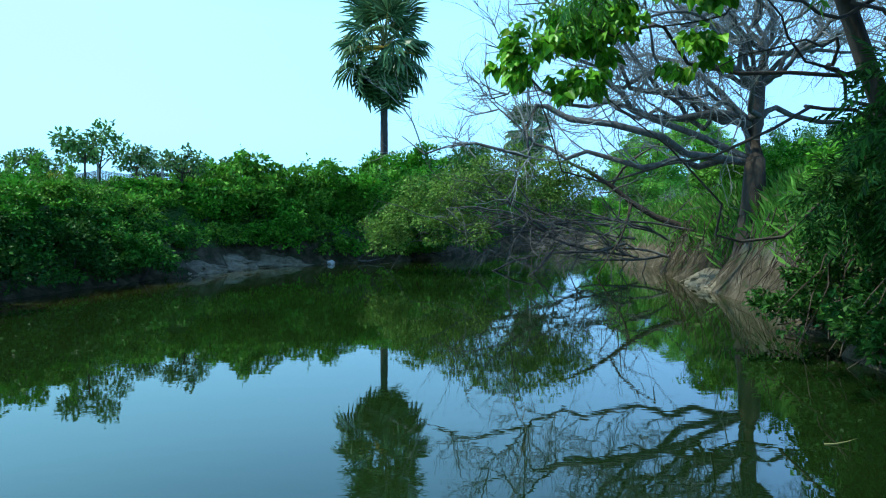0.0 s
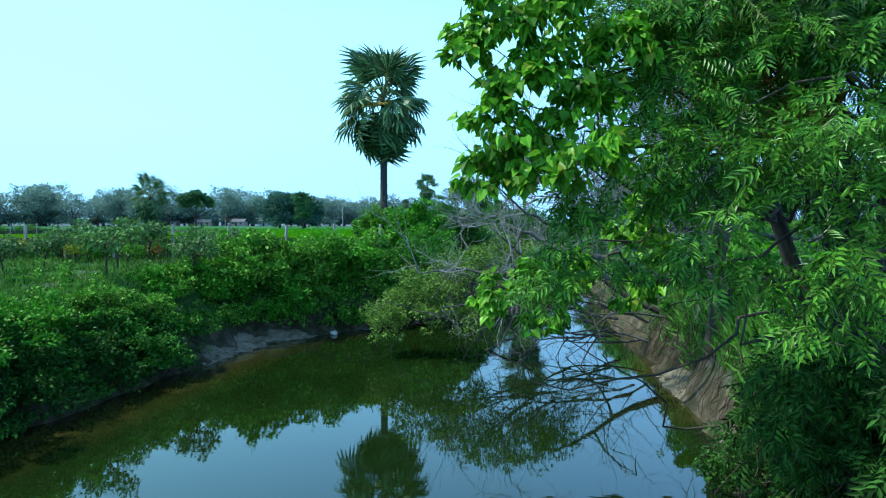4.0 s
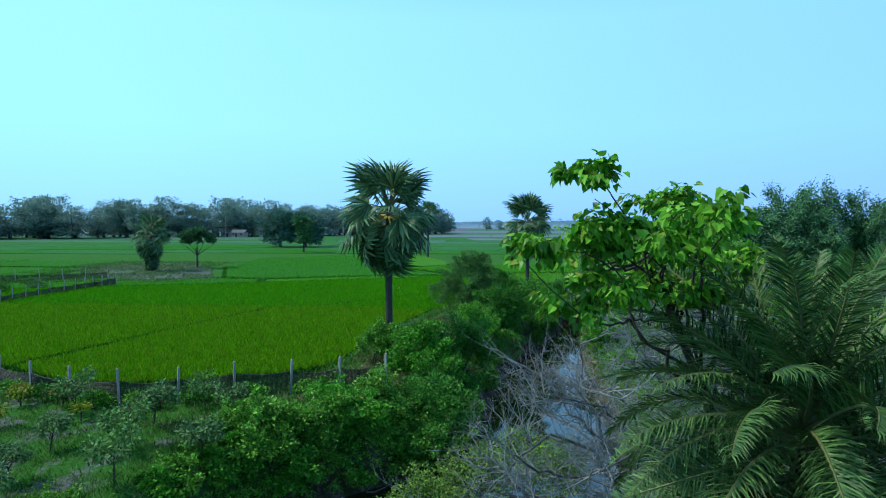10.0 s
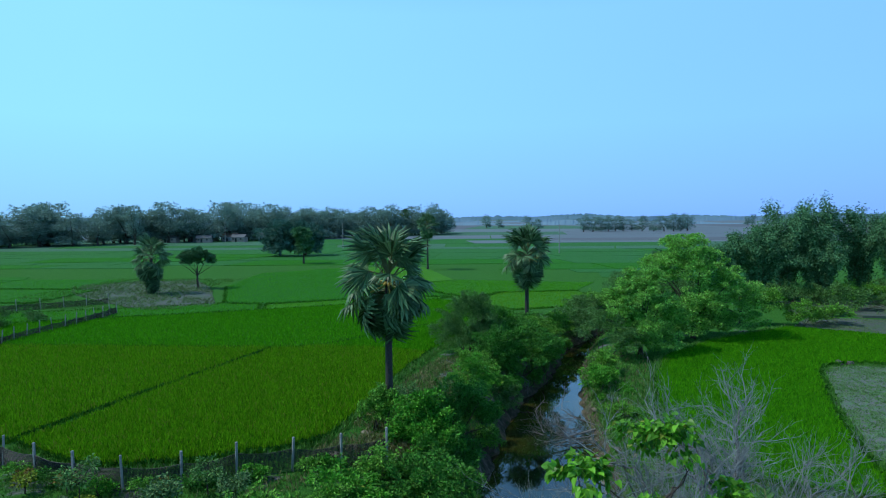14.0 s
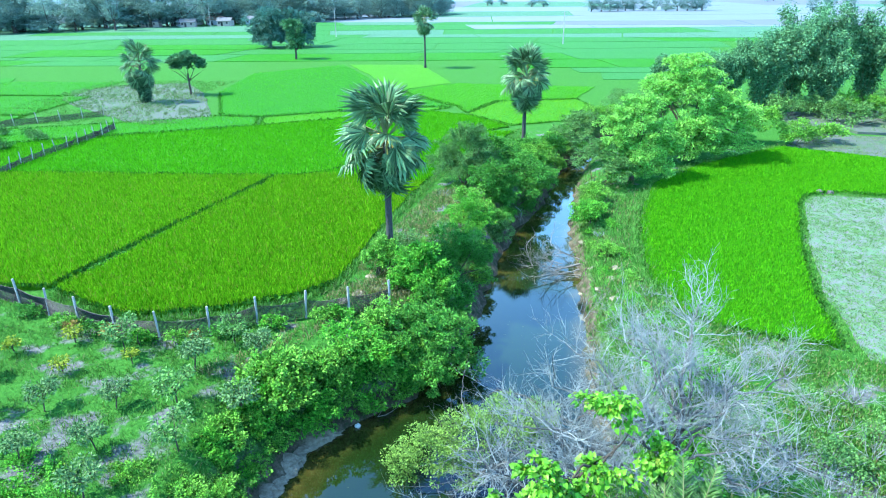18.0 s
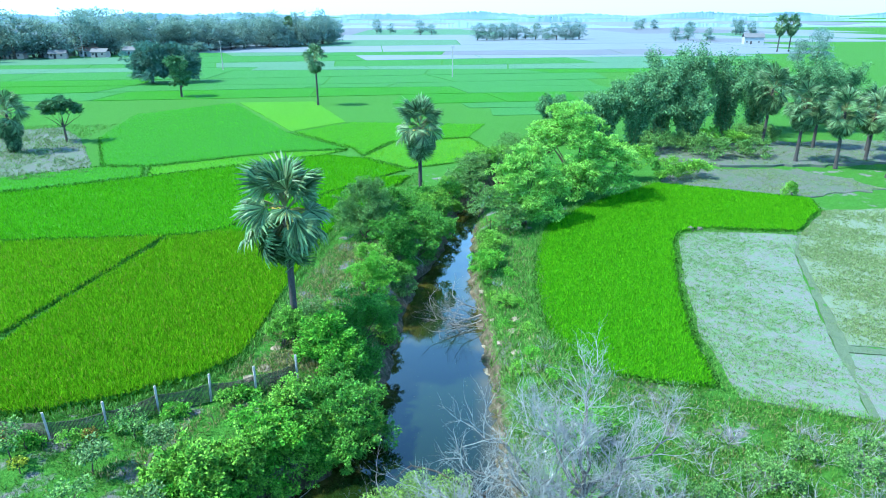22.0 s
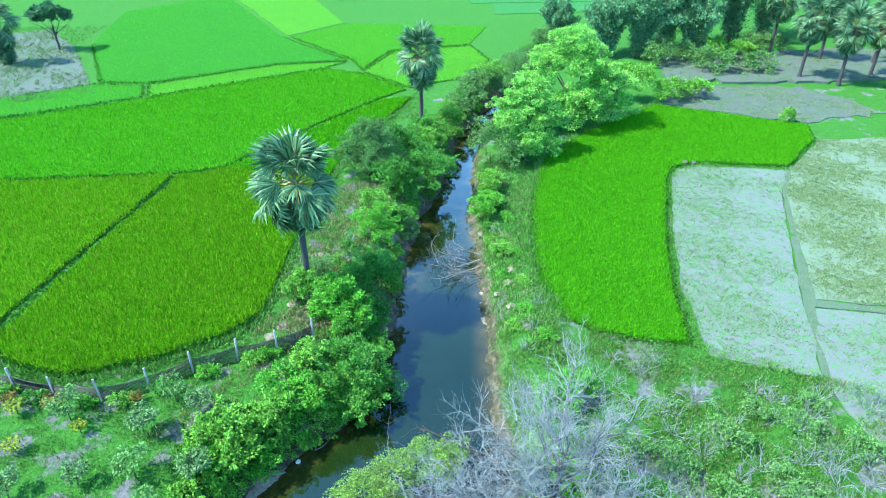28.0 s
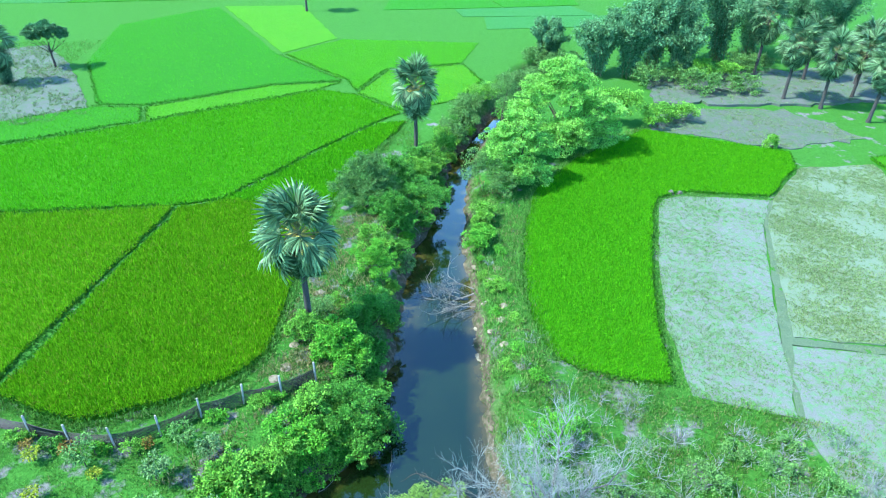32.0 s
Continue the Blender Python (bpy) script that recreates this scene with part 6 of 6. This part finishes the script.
fence([(-30.5, 35.0), (-28.0, 34.0), (-25.7, 33.0), (-23.2, 31.8), (-20.9, 30.9), (-18.2, 29.8), (-15.5, 29.2), (-13.0, 29.8), (-10.8, 31.0), (-8.3, 31.9), (-5.9, 32.3), (-3.7, 33.4)], POST, "curved fence of concrete posts with black netting", 1.15, POST_G)
fence([(-46.0 - 0.3 * math.sin(k * 0.6), 60.0 + 1.9 * k) for k in range(13)], POST_THIN, "far fence of close-set grey posts", 0.9, POST_G, 5)
fence([(-66 + 2.2 * k, 81.5 + 1.75 * k) for k in range(7)], POST_THIN, "far fence of grey posts behind a plot", 0.9, POST_G, 5)


# ---- orchard ----
def sapling(seed, mat, label, tall=1.5, count=460):
    g = np.random.default_rng(seed)
    ob = thing("sapling", (0, 0, 0), label, "young tree", "orchard saplings")
    tp = wander((0, 0, -0.2), (g.normal(0, 0.1), g.normal(0, 0.1), tall * 0.5), 5, 0.02, g)
    v, f = tube(tp, np.linspace(0.045, 0.03, 5), 6)
    part("trunk", mesh_np("trunk", v, f, BARK, True), ob)
    tips = []
    for k in range(7):
        a = k * 0.9 + g.uniform(-0.3, 0.3)
        end = tp[-1] + np.array((math.cos(a) * 0.5, math.sin(a) * 0.5, g.uniform(0.15, 0.6))) * tall / 1.5
        v, f = tube(wander(tp[-1 - k % 2], end, 4, 0.03, g), np.linspace(0.022, 0.007, 4), 4)
        part("branch", mesh_np("branch", v, f, BARK, True), ob)
        tips.append(end)
    tips = np.array(tips)
    pick = g.integers(0, len(tips), count)
    e = ball_dirs(count, g)
    pl = tips[pick] * 0.92 + tp[-1] * 0.08 + e * (0.26 * g.random((count, 1)) ** 0.5) * tall / 1.5
    v, f = scatter(pl, e + (0, 0, 0.3), 0.17 * g.uniform(0.7, 1.25, count), OVAL, g, 0.55)
    part("foliage", mesh_np("foliage", v, f, mat), ob)
    return ob


sap = [sapling(81, LEAF_PALE, "young fruit tree with pale grey-green leaves", 1.9, 640), sapling(83, LEAF_YELLOW, "small sapling with yellow-green leaves", 1.1, 260), sapling(89, LEAF_GREY, "young orchard tree with long green leaves", 2.1, 620), sapling(85, LEAF_PALE, "young fruit tree with drooping dull green leaves", 1.9, 820), sapling(87, LEAF_RUST, "small sapling with reddish new leaves", 1.1, 220)]
srng = np.random.default_rng(86)
spots = [(-22.4, 27.7, 1), (-18.9, 26.0, 1), (-15.8, 26.8, 1), (-12.5, 26.4, 3), (-9.7, 27.5, 3), (-14.8, 23.3, 3), (-17.9, 23.0, 3), (-12.1, 23.5, 2), (-10.8, 20.6, 2), (-14.2, 20.6, 3), (-13.2, 17.9, 0), (-16.9, 19.8, 3), (-9.2, 23.4, 0), (-19.9, 28.8, 1), (-22.2, 25.6, 3), (-20.5, 22.5, 3), (-23.5, 23.5, 0), (-26, 26.5, 1), (-25.5, 29.2, 1), (-28.5, 28.5, 3), (-29, 31.5, 1), (-16.8, 28.0, 2), (-11.3, 28.8, 2), (-19.5, 19.0, 0), (-23, 20.0, 3), (-27, 22.5, 2), (-31, 26, 3), (-18.0, 28.9, 4), (-13.4, 28.9, 4), (-20.6, 29.6, 4)]
used = set()
for x, y, k in spots:
    s = srng.uniform(0.68, 0.95)
    m = pose(x, y, float(land(x, y)), 0, 0, srng.uniform(0, 360))
    if k in used:
        c = copy_thing(sap[k], m)
    else:
        c = sap[k]
        c.matrix_basis = m
        used.add(k)
    c.scale = (s, s, s)


# ---- fallen wood, poles, stones ----
def dead_limb(place, way, length, radius, depth, seed, label, mat=DEAD_WOOD, kids=4, up=-0.05, name="fallen_branch"):
    g = np.random.default_rng(seed)
    ob = thing(name, place, label, "dead wood")
    t = branches((0, 0, 0), way, length, radius, depth, g, 0.6, kids, up, 7)
    v, f = t[0][:2]
    part("log", mesh_np("log", v, f, mat, True), ob)
    if len(t) > 1:
        v, f = joined(t[1:])
        tagged(part("twig_tangle", mesh_np("twig_tangle", v, f, mat, True), ob), kind="stuff")
    return ob


dead_limb((9.4, 44.8, 0.5), (-1, -0.2, -0.04), 3.4, 0.09, 3, 91, "grey dead tree fallen across the creek", up=0.01)
dead_limb((9.2, 44.0, 0.4), (-1, -0.4, -0.02), 2.8, 0.06, 3, 92, "tangle of grey dead branches in the water", kids=5, up=0.01)
dead_limb((9.5, 45.4, 0.6), (-0.9, 0.35, 0.05), 2.6, 0.05, 3, 93, "bleached dead branch on the bank", up=0.02)
for n, (x, y) in enumerate([(9.3, 43.4), (8.4, 44.6), (9.4, 45.0), (7.6, 44.0), (8.2, 45.4), (9.0, 42.8)]):
    dead_limb((x, y, 0.14 + 0.07 * (n % 3)), (-1, 0.35 * math.sin(n * 2.1), 0.04), 1.9, 0.032, 3, 191 + n, "heap of broken grey branches in the creek", kids=5, up=0.015)
dead_limb((9.9, 37.6, 0.75), (-0.55, -1, -0.32), 1.9, 0.1, 1, 94, "dark rotten log sliding into the water", BARK, 2)
dead_limb((7.4, 22.3, 1.5), (-1, 0.25, 0.06), 4.2, 0.11, 2, 95, "long fallen trunk reaching out over the water", BARK, 3)
dead_limb((-3.6, 26.4, 0.12), (1, 0.25, 0.02), 1.2, 0.035, 1, 96, "pale stick lying at the water's edge", DEAD_WOOD, 2)
dead_limb((4.2, 57.2, 1.6), (0.8, -0.9, 0.15), 2.2, 0.06, 3, 97, "bare grey branches leaning from the bank", BARK_GREY, 3)


def pole(x, y, h, seed):
    ob = thing("utility_pole", on(x, y), "thin grey concrete utility pole in the fields", "pole", "utility poles")
    v, f = tube([(0, 0, -0.5), (0, 0, h * 0.5), (0, 0, h)], [0.17, 0.14, 0.1], 8)
    part("shaft", mesh_np("shaft", v, f, CONCRETE, True), ob)
    v, f = tube([(-0.8, 0, h - 0.5), (0, 0, h - 0.45), (0.8, 0, h - 0.5)], 0.05, 6)
    part("crossarm", mesh_np("crossarm", v, f, TIN, True), ob)
    for k in (-0.7, 0, 0.7):
        v, f = tube([(k, 0, h - 0.5), (k, 0, h - 0.38), (k, 0, h - 0.28)], [0.05, 0.07, 0.03], 6)
        part("insulator", mesh_np("insulator", v, f, CONCRETE, True), ob)


for x, y, h in ((-50.3, 255, 10.5), (31.1, 215, 10.0), (-128, 330, 11)):
    pole(x, y, h, 1)


def rock(place, r, seed, mat, label, name="stone"):
    bm = bmesh.new()
    bmesh.ops.create_icosphere(bm, subdivisions=2, radius=r)
    for v in bm.verts:
        v.co *= 1 + 0.35 * noise.noise(v.co * (1.6 / r) + Vector((seed, 0, 0)))
        v.co.z *= 0.7 if mat is not CLAY else 0.4
    me = bpy.data.meshes.new(name)
    bm.to_mesh(me)
    bm.free()
    me.materials.append(mat)
    ob = new(name, me)
    ob.location = place
    return tagged(ob, label, name)


rock((33.6, 58.3, 2.05), 0.42, 3, STONE, "dark rounded stone at the corner of a dry plot")
rock((34.5, 58.2, 2.05), 0.36, 5, STONE, "dark rounded stone beside another")
crng = np.random.default_rng(97)
for n, (x, y, r) in enumerate([(9.6, 38.4, 0.35), (-5.0, 35.5, 0.25), (10.6, 39.4, 0.5), (11.2, 41.2, 0.38), (10.2, 36.4, 0.42), (9.9, 42.3, 0.36), (11.4, 37.6, 0.3), (10.9, 44.8, 0.45), (11.8, 46.6, 0.4), (-5.4, 37.2, 0.4), (-5.8, 35.0, 0.5), (-4.9, 40.4, 0.45), (-3.7, 43.4, 0.5), (-6.6, 33.9, 0.45), (10.6, 33.2, 0.4), (10.2, 48.6, 0.4)]):
    rock(on(x, y, -0.05), r, 10 + n, CLAY, "pale dry clay lump on the bank", "clay_lump")
rock((-4.5, 25.75, 0.05), 0.15, 31, PLASTIC, "pale scrap of rubbish at the waterline", "rubbish")


# ---- roots on the overhanging bank ----
rg = np.random.default_rng(99)
rt = []
for k in range(230):
    y = rg.uniform(5.0, 12.5) if k < 90 else rg.uniform(12.5, 23.0)
    x = float(np.interp(y, RIGHT[:, 0], RIGHT[:, 1])) + rg.uniform(0.2, 0.9)
    z = rg.uniform(0.9, 1.9)
    rt.append(tube(wander((x, y, z), (x - rg.uniform(0.3, 0.9), y + rg.normal(0, 0.4), rg.uniform(-0.1, 0.4)), 7, 0.12, rg), np.linspace(0.014, 0.005, 7), 4))
v, f = joined(rt)
tagged(new("hanging_roots", mesh_np("hanging_roots", v, f, ROOT, True)), "bare brown roots hanging from the eroded bank", "roots", kind="stuff")


# ---- grass ----
def turf(name, n, region, size, mat, label, seed, bank=None, per=3):
    """Tufts of blades over a region (x0, x1, y0, y1), optionally only at some distance from the water."""
    g = np.random.default_rng(seed)
    x0, x1, y0, y1 = region
    x, y = g.uniform(x0, x1, n), g.uniform(y0, y1, n)
    l, r = np.interp(y, LEFT[:, 0], LEFT[:, 1]), np.interp(y, RIGHT[:, 0], RIGHT[:, 1])
    d = np.where(x < (l + r) / 2, l - x, x - r)
    keep = (d > (min(bank[0], 0.5) if bank else 0.5)) & ~((x > 20.5) & (y > 29.5 - (x - 21) * 0.45))
    if bank:
        keep &= (d > bank[0]) & (d < bank[1])
    patch = np.sin(x * 0.9 + np.sin(y * 0.7) * 1.6) * np.sin(y * 0.8 + np.sin(x * 0.5) * 1.7)
    keep &= patch + g.normal(0, 0.4, n) > -0.35
    x, y = x[keep], y[keep]
    x, y = np.repeat(x, per) + g.normal(0, 0.06, len(x) * per), np.repeat(y, per) + g.normal(0, 0.06, len(y) * per)
    p = np.column_stack([x, y, land(x, y) - 0.03])
    w = np.column_stack([g.normal(0, 0.4, (len(p), 2)), np.ones(len(p))])
    v, f = scatter(p, w, size * g.uniform(0.5, 1.3, len(p)), BLADE_THIN, g, 0.0, 2.0)
    tagged(new(name, mesh_np(name, v, f, mat)), label, "grass", kind="stuff")


turf("grass", 30000, (-34, -3, 12, 34), 0.26, GRASS, "patchy short grass between orchard saplings", 201)
turf("bank_grass", 40000, (4, 30, 10, 34), 0.30, GRASS, "tall rough grass on the far bank", 202)
turf("bank_grass", 24000, (8, 20, 30, 62), 0.34, GRASS_LUSH, "rough grass along the creek bank", 203, (0.6, 5.5))
turf("bank_grass", 26000, (-9, 8, 33, 84), 0.28, GRASS, "rough grass along the field edge", 204, (0.6, 9.5))
turf("bank_grass", 14000, (5, 14, 10, 24), 0.5, GRASS_LUSH, "long grass hanging over the eroded bank", 218, (0.5, 3.5))
turf("bank_grass", 5000, (5, 10, 11, 23), 0.45, GRASS_LUSH, "grass trailing down the eroded bank", 219, (0.35, 1.6))
turf("bank_grass", 12000, (5, 18, 22, 76), 0.42, GRASS_LUSH, "grass hanging over the creek edge", 208, (0.12, 1.5))
turf("dry_grass", 7000, (-8, 3, 34, 56), 0.36, DRY_GRASS, "straw-coloured dry grass between a rice plot and the creek", 217, (2.6, 8))
turf("dry_grass", 5000, (-8, 20, 33, 66), 0.42, DRY_GRASS, "straw-coloured dry grass beside the creek", 207, (0.8, 6))
turf("dry_grass", 5000, (-14, 0, 26, 42), 0.34, DRY_GRASS, "straw-coloured dry grass by the netted fence", 209, (1.2, 8))
turf("dry_grass", 5000, (6, 32, 12, 34), 0.28, DRY_GRASS, "straw-coloured dry grass on the bank", 205)
turf("scrub_grass", 9000, (-72, -46, 86, 130), 0.35, GRASS, "rough scrub grass round far trees", 206)


def verge(line, width, n, size, mat, label, seed):
    """Grass along the edge of a plot."""
    g = np.random.default_rng(seed)
    a = np.asarray(line, float)
    seg = np.linalg.norm(np.diff(a, axis=0), axis=1)
    at = np.concatenate([[0], np.cumsum(seg)])
    u = g.uniform(0, at[-1], n)
    x, y = np.interp(u, at, a[:, 0]) + g.normal(0, width, n), np.interp(u, at, a[:, 1]) + g.normal(0, width, n)
    p = np.column_stack([x, y, land(x, y)])
    w = np.column_stack([g.normal(0, 0.45, (n, 2)), np.ones(n)])
    v, f = scatter(p, w, size * g.uniform(0.5, 1.3, n), BLADE, g, 0.0, 2.0)
    tagged(new("verge_grass", mesh_np("verge_grass", v, f, mat)), label, "grass", kind="stuff")


verge([(43.6, 55.8), (38, 57.4), (34.7, 57.9), (31.6, 57.0), (30.4, 55.2), (26.2, 46), (23.2, 38.1), (21.2, 30.2), (27.6, 26.2)], 0.42, 12000, 0.26, GRASS_LUSH, "bright grass along the dry plot's edge", 211)
verge([(-24.6, 34.3), (-21, 32.2), (-18.3, 31.0), (-13.3, 31.9), (-9.1, 33.9), (-7.1, 36.2), (-6.2, 40.5), (-5.1, 48.3), (-2.9, 57.6), (-0.2, 66), (3.8, 74)], 0.18, 9000, 0.4, GRASS_LUSH, "grass along the rice plot's edge", 212)
verge([(13.0, 34.6), (13.0, 40.8), (13.8, 45.7), (15.8, 53), (19.2, 60.9), (25.6, 68), (38, 76.6)], 0.4, 12000, 0.45, GRASS_LUSH, "grass beside the creek-side rice plot", 214)


# ---- dry twiggy shrubs of the rough ground ----
def twig_shrub(place, r, seed, leafy, label="grey half-bare shrub of thin dry twigs"):
    g = np.random.default_rng(seed)
    ob = thing("twiggy_shrub", place, label, "bush", "dry shrubs")
    for k in range(6):
        a = k * 1.05 + g.uniform(-0.3, 0.3)
        t = branches((0, 0, -0.1), (math.cos(a) * 0.8, math.sin(a) * 0.8, g.uniform(0.5, 1.1)), r * 0.75, 0.022, 2, g, 0.6, 4, 0.05, 4)
        v, f = joined(t)
        tagged(part("stem", mesh_np("stem", v, f, BARK_GREY, True), ob), kind="stuff")
    if leafy:
        v, f = crown([(0, 0, r * 0.55, r, r, r * 0.6)], int(leafy * r * r), 0.1, OVAL, g, 30, 0.3)
        part("foliage", mesh_np("foliage", v, f, LEAF_GREY), ob)


sg = np.random.default_rng(230)
for n in range(84):
    x, y = sg.uniform(10.5, 29), sg.uniform(14, 30)
    if x > 19 and y > 26:
        continue
    twig_shrub(on(x, y), sg.uniform(0.8, 1.7), 600 + n, [0, 0, 200, 90][n % 4])
for n, (x, y) in enumerate([(-1.6, 42.5), (-1.2, 45.0), (-4.4, 41.5), (0.4, 52.0), (1.6, 53.6), (11.2, 47.4), (12.4, 56.5), (10.8, 33.0), (12.0, 36.2), (-4.9, 33.4), (9.9, 30.9)]):
    twig_shrub(on(x, y), sg.uniform(0.6, 1.0), 640 + n, [120, 300][n % 2])

dead_limb((3.2, 6.5, 0.0), (1, 0.1, 0.01), 0.22, 0.009, 0, 98, "short pale stick floating on the water", DRY_GRASS, name="floating_stick")

for n, (x, y, k) in enumerate([(10.3, 40.4, 1), (11.6, 39.0, 0), (10.8, 35.0, 1), (11.9, 43.2, 1), (10.4, 46.2, 0), (12.4, 49.0, 1), (9.6, 33.6, 0), (11.4, 32.0, 1), (-3.6, 40.2, 1), (-2.4, 42.0, 0), (-1.6, 44.4, 2), (-0.6, 48.6, 1)]):
    m, lab = UNDER[k]
    bush(on(x, y), [(0, 0, 0.25, 0.55, 0.6, 0.4), (0.3, -0.5, 0.15, 0.4, 0.5, 0.3)], 900, 0.11, m, "low tuft of " + lab.split(" ")[0] + " green weeds on the creek bank" if k else "low tuft of leafy weeds on the creek bank", seed=760 + n, group="bank weeds", stems=2)

# ---- flecks on the water ----
fl = np.random.default_rng(240)
fy = fl.uniform(15, 60, 420)
fx = np.interp(fy, LEFT[:, 0], LEFT[:, 1]) + (np.interp(fy, RIGHT[:, 0], RIGHT[:, 1]) - np.interp(fy, LEFT[:, 0], LEFT[:, 1])) * fl.uniform(0.08, 0.92, 420)
fx[:150], fy[:150] = fl.normal(7.2, 1.2, 150), fl.normal(43.0, 1.6, 150)
fa = fl.uniform(0, 6.28, 420)
v, f = scatter(np.column_stack([fx, fy, np.full(420, 0.012)]), np.column_stack([np.cos(fa), np.sin(fa), 0 * fa]) * 9, 0.045 * fl.uniform(0.6, 1.4, 420), OVAL, fl, 0.0, 0.05)
v[:, 2] = 0.006 + np.clip(v[:, 2], 0, 0.012)
tagged(new("floating_leaves", mesh_np("floating_leaves", v, f, DRY_GRASS)), "fallen dry leaves floating on the water", "leaves", kind="stuff")

# weeds against the net
for n, (x, y) in enumerate([(-21.6, 30.5), (-19.4, 29.7), (-16.6, 28.9), (-14.4, 28.8), (-12.2, 29.5), (-10.0, 30.6), (-7.4, 31.5), (-24.4, 31.7), (-6.6, 31.9)]):
    m, lab = UNDER[[0, 2, 1][n % 3]]
    bush(on(x, y), [(0, 0, 0.35, 0.7, 0.5, 0.45), (0.6, 0.1, 0.2, 0.5, 0.4, 0.35)], 900, 0.13, m, "low weeds growing against a netted fence", seed=480 + n, group="fence weeds", stems=2)


# ---- village ----
def house(x, y, w, d, h, turn, wall, roof, seed):
    ob = thing("house", (x, y + 20, 3.1), "small village house with a pitched roof under trees", "house", "village houses")
    ob.rotation_euler = (0, 0, radians(turn))

    def box(name, size, at, mat, label=""):
        bm = bmesh.new()
        bmesh.ops.create_cube(bm, size=1.0, matrix=Matrix.Translation(at) @ Matrix.Diagonal((*size, 1)))
        me = bpy.data.meshes.new(name)
        bm.to_mesh(me)
        bm.free()
        me.materials.append(mat)
        return part(name, me, ob, label)

    box("wall", (w, d, h + 0.4), (0, 0, h / 2 - 0.2), wall)
    e, r = 0.5, h + d * 0.3
    v = np.array([(-w / 2 - e, -d / 2 - e, h - 0.1), (w / 2 + e, -d / 2 - e, h - 0.1), (w / 2 + e, 0, r), (-w / 2 - e, 0, r), (-w / 2 - e, d / 2 + e, h - 0.1), (w / 2 + e, d / 2 + e, h - 0.1)])
    v = np.concatenate([v, v - (0, 0, 0.12)])
    f = np.array([(0, 1, 2, 3), (3, 2, 5, 4), (7, 6, 9, 8), (8, 9, 10, 11), (0, 6, 7, 1), (4, 5, 11, 10), (1, 7, 8, 2), (2, 8, 11, 5), (0, 3, 9, 6), (3, 4, 10, 9)])
    part("roof", mesh_np("roof", v, f, roof), ob)
    box("door", (1.0, 0.06, 2.0), (-w * 0.15, -d / 2 - 0.02, 1.0), DARK_HOLE)
    for k in (-0.36, 0.25):
        box("window", (0.9, 0.06, 0.9), (w * k, -d / 2 - 0.02, 1.5), DARK_HOLE)


for n, (x, y, w, d, h, turn, wall, roof) in enumerate([
    (-160, 314, 9, 5, 2.6, 4, WALL_MUD, TIN), (-149, 322, 7, 5, 2.6, -8, WALL_WHITE, TIN), (-140, 312, 7, 5, 2.4, 10, WALL_MUD, TIN), (-132, 328, 8, 5, 2.8, 0, WALL_WHITE, TILE_ROOF),
    (-146, 334, 8, 6, 4.6, 12, WALL_WHITE, TIN), (-124, 320, 7, 5, 2.5, -5, WALL_MUD, TIN), (-136, 338, 9, 6, 5.0, 5, WALL_WHITE, TIN), (-112, 330, 8, 5, 2.8, -4, WALL_WHITE, TIN)]):
    house(x, y, w, d, h, turn, wall, roof, n)
house(262, 395, 12, 8, 4.5, -20, WALL_WHITE, TIN, 9)
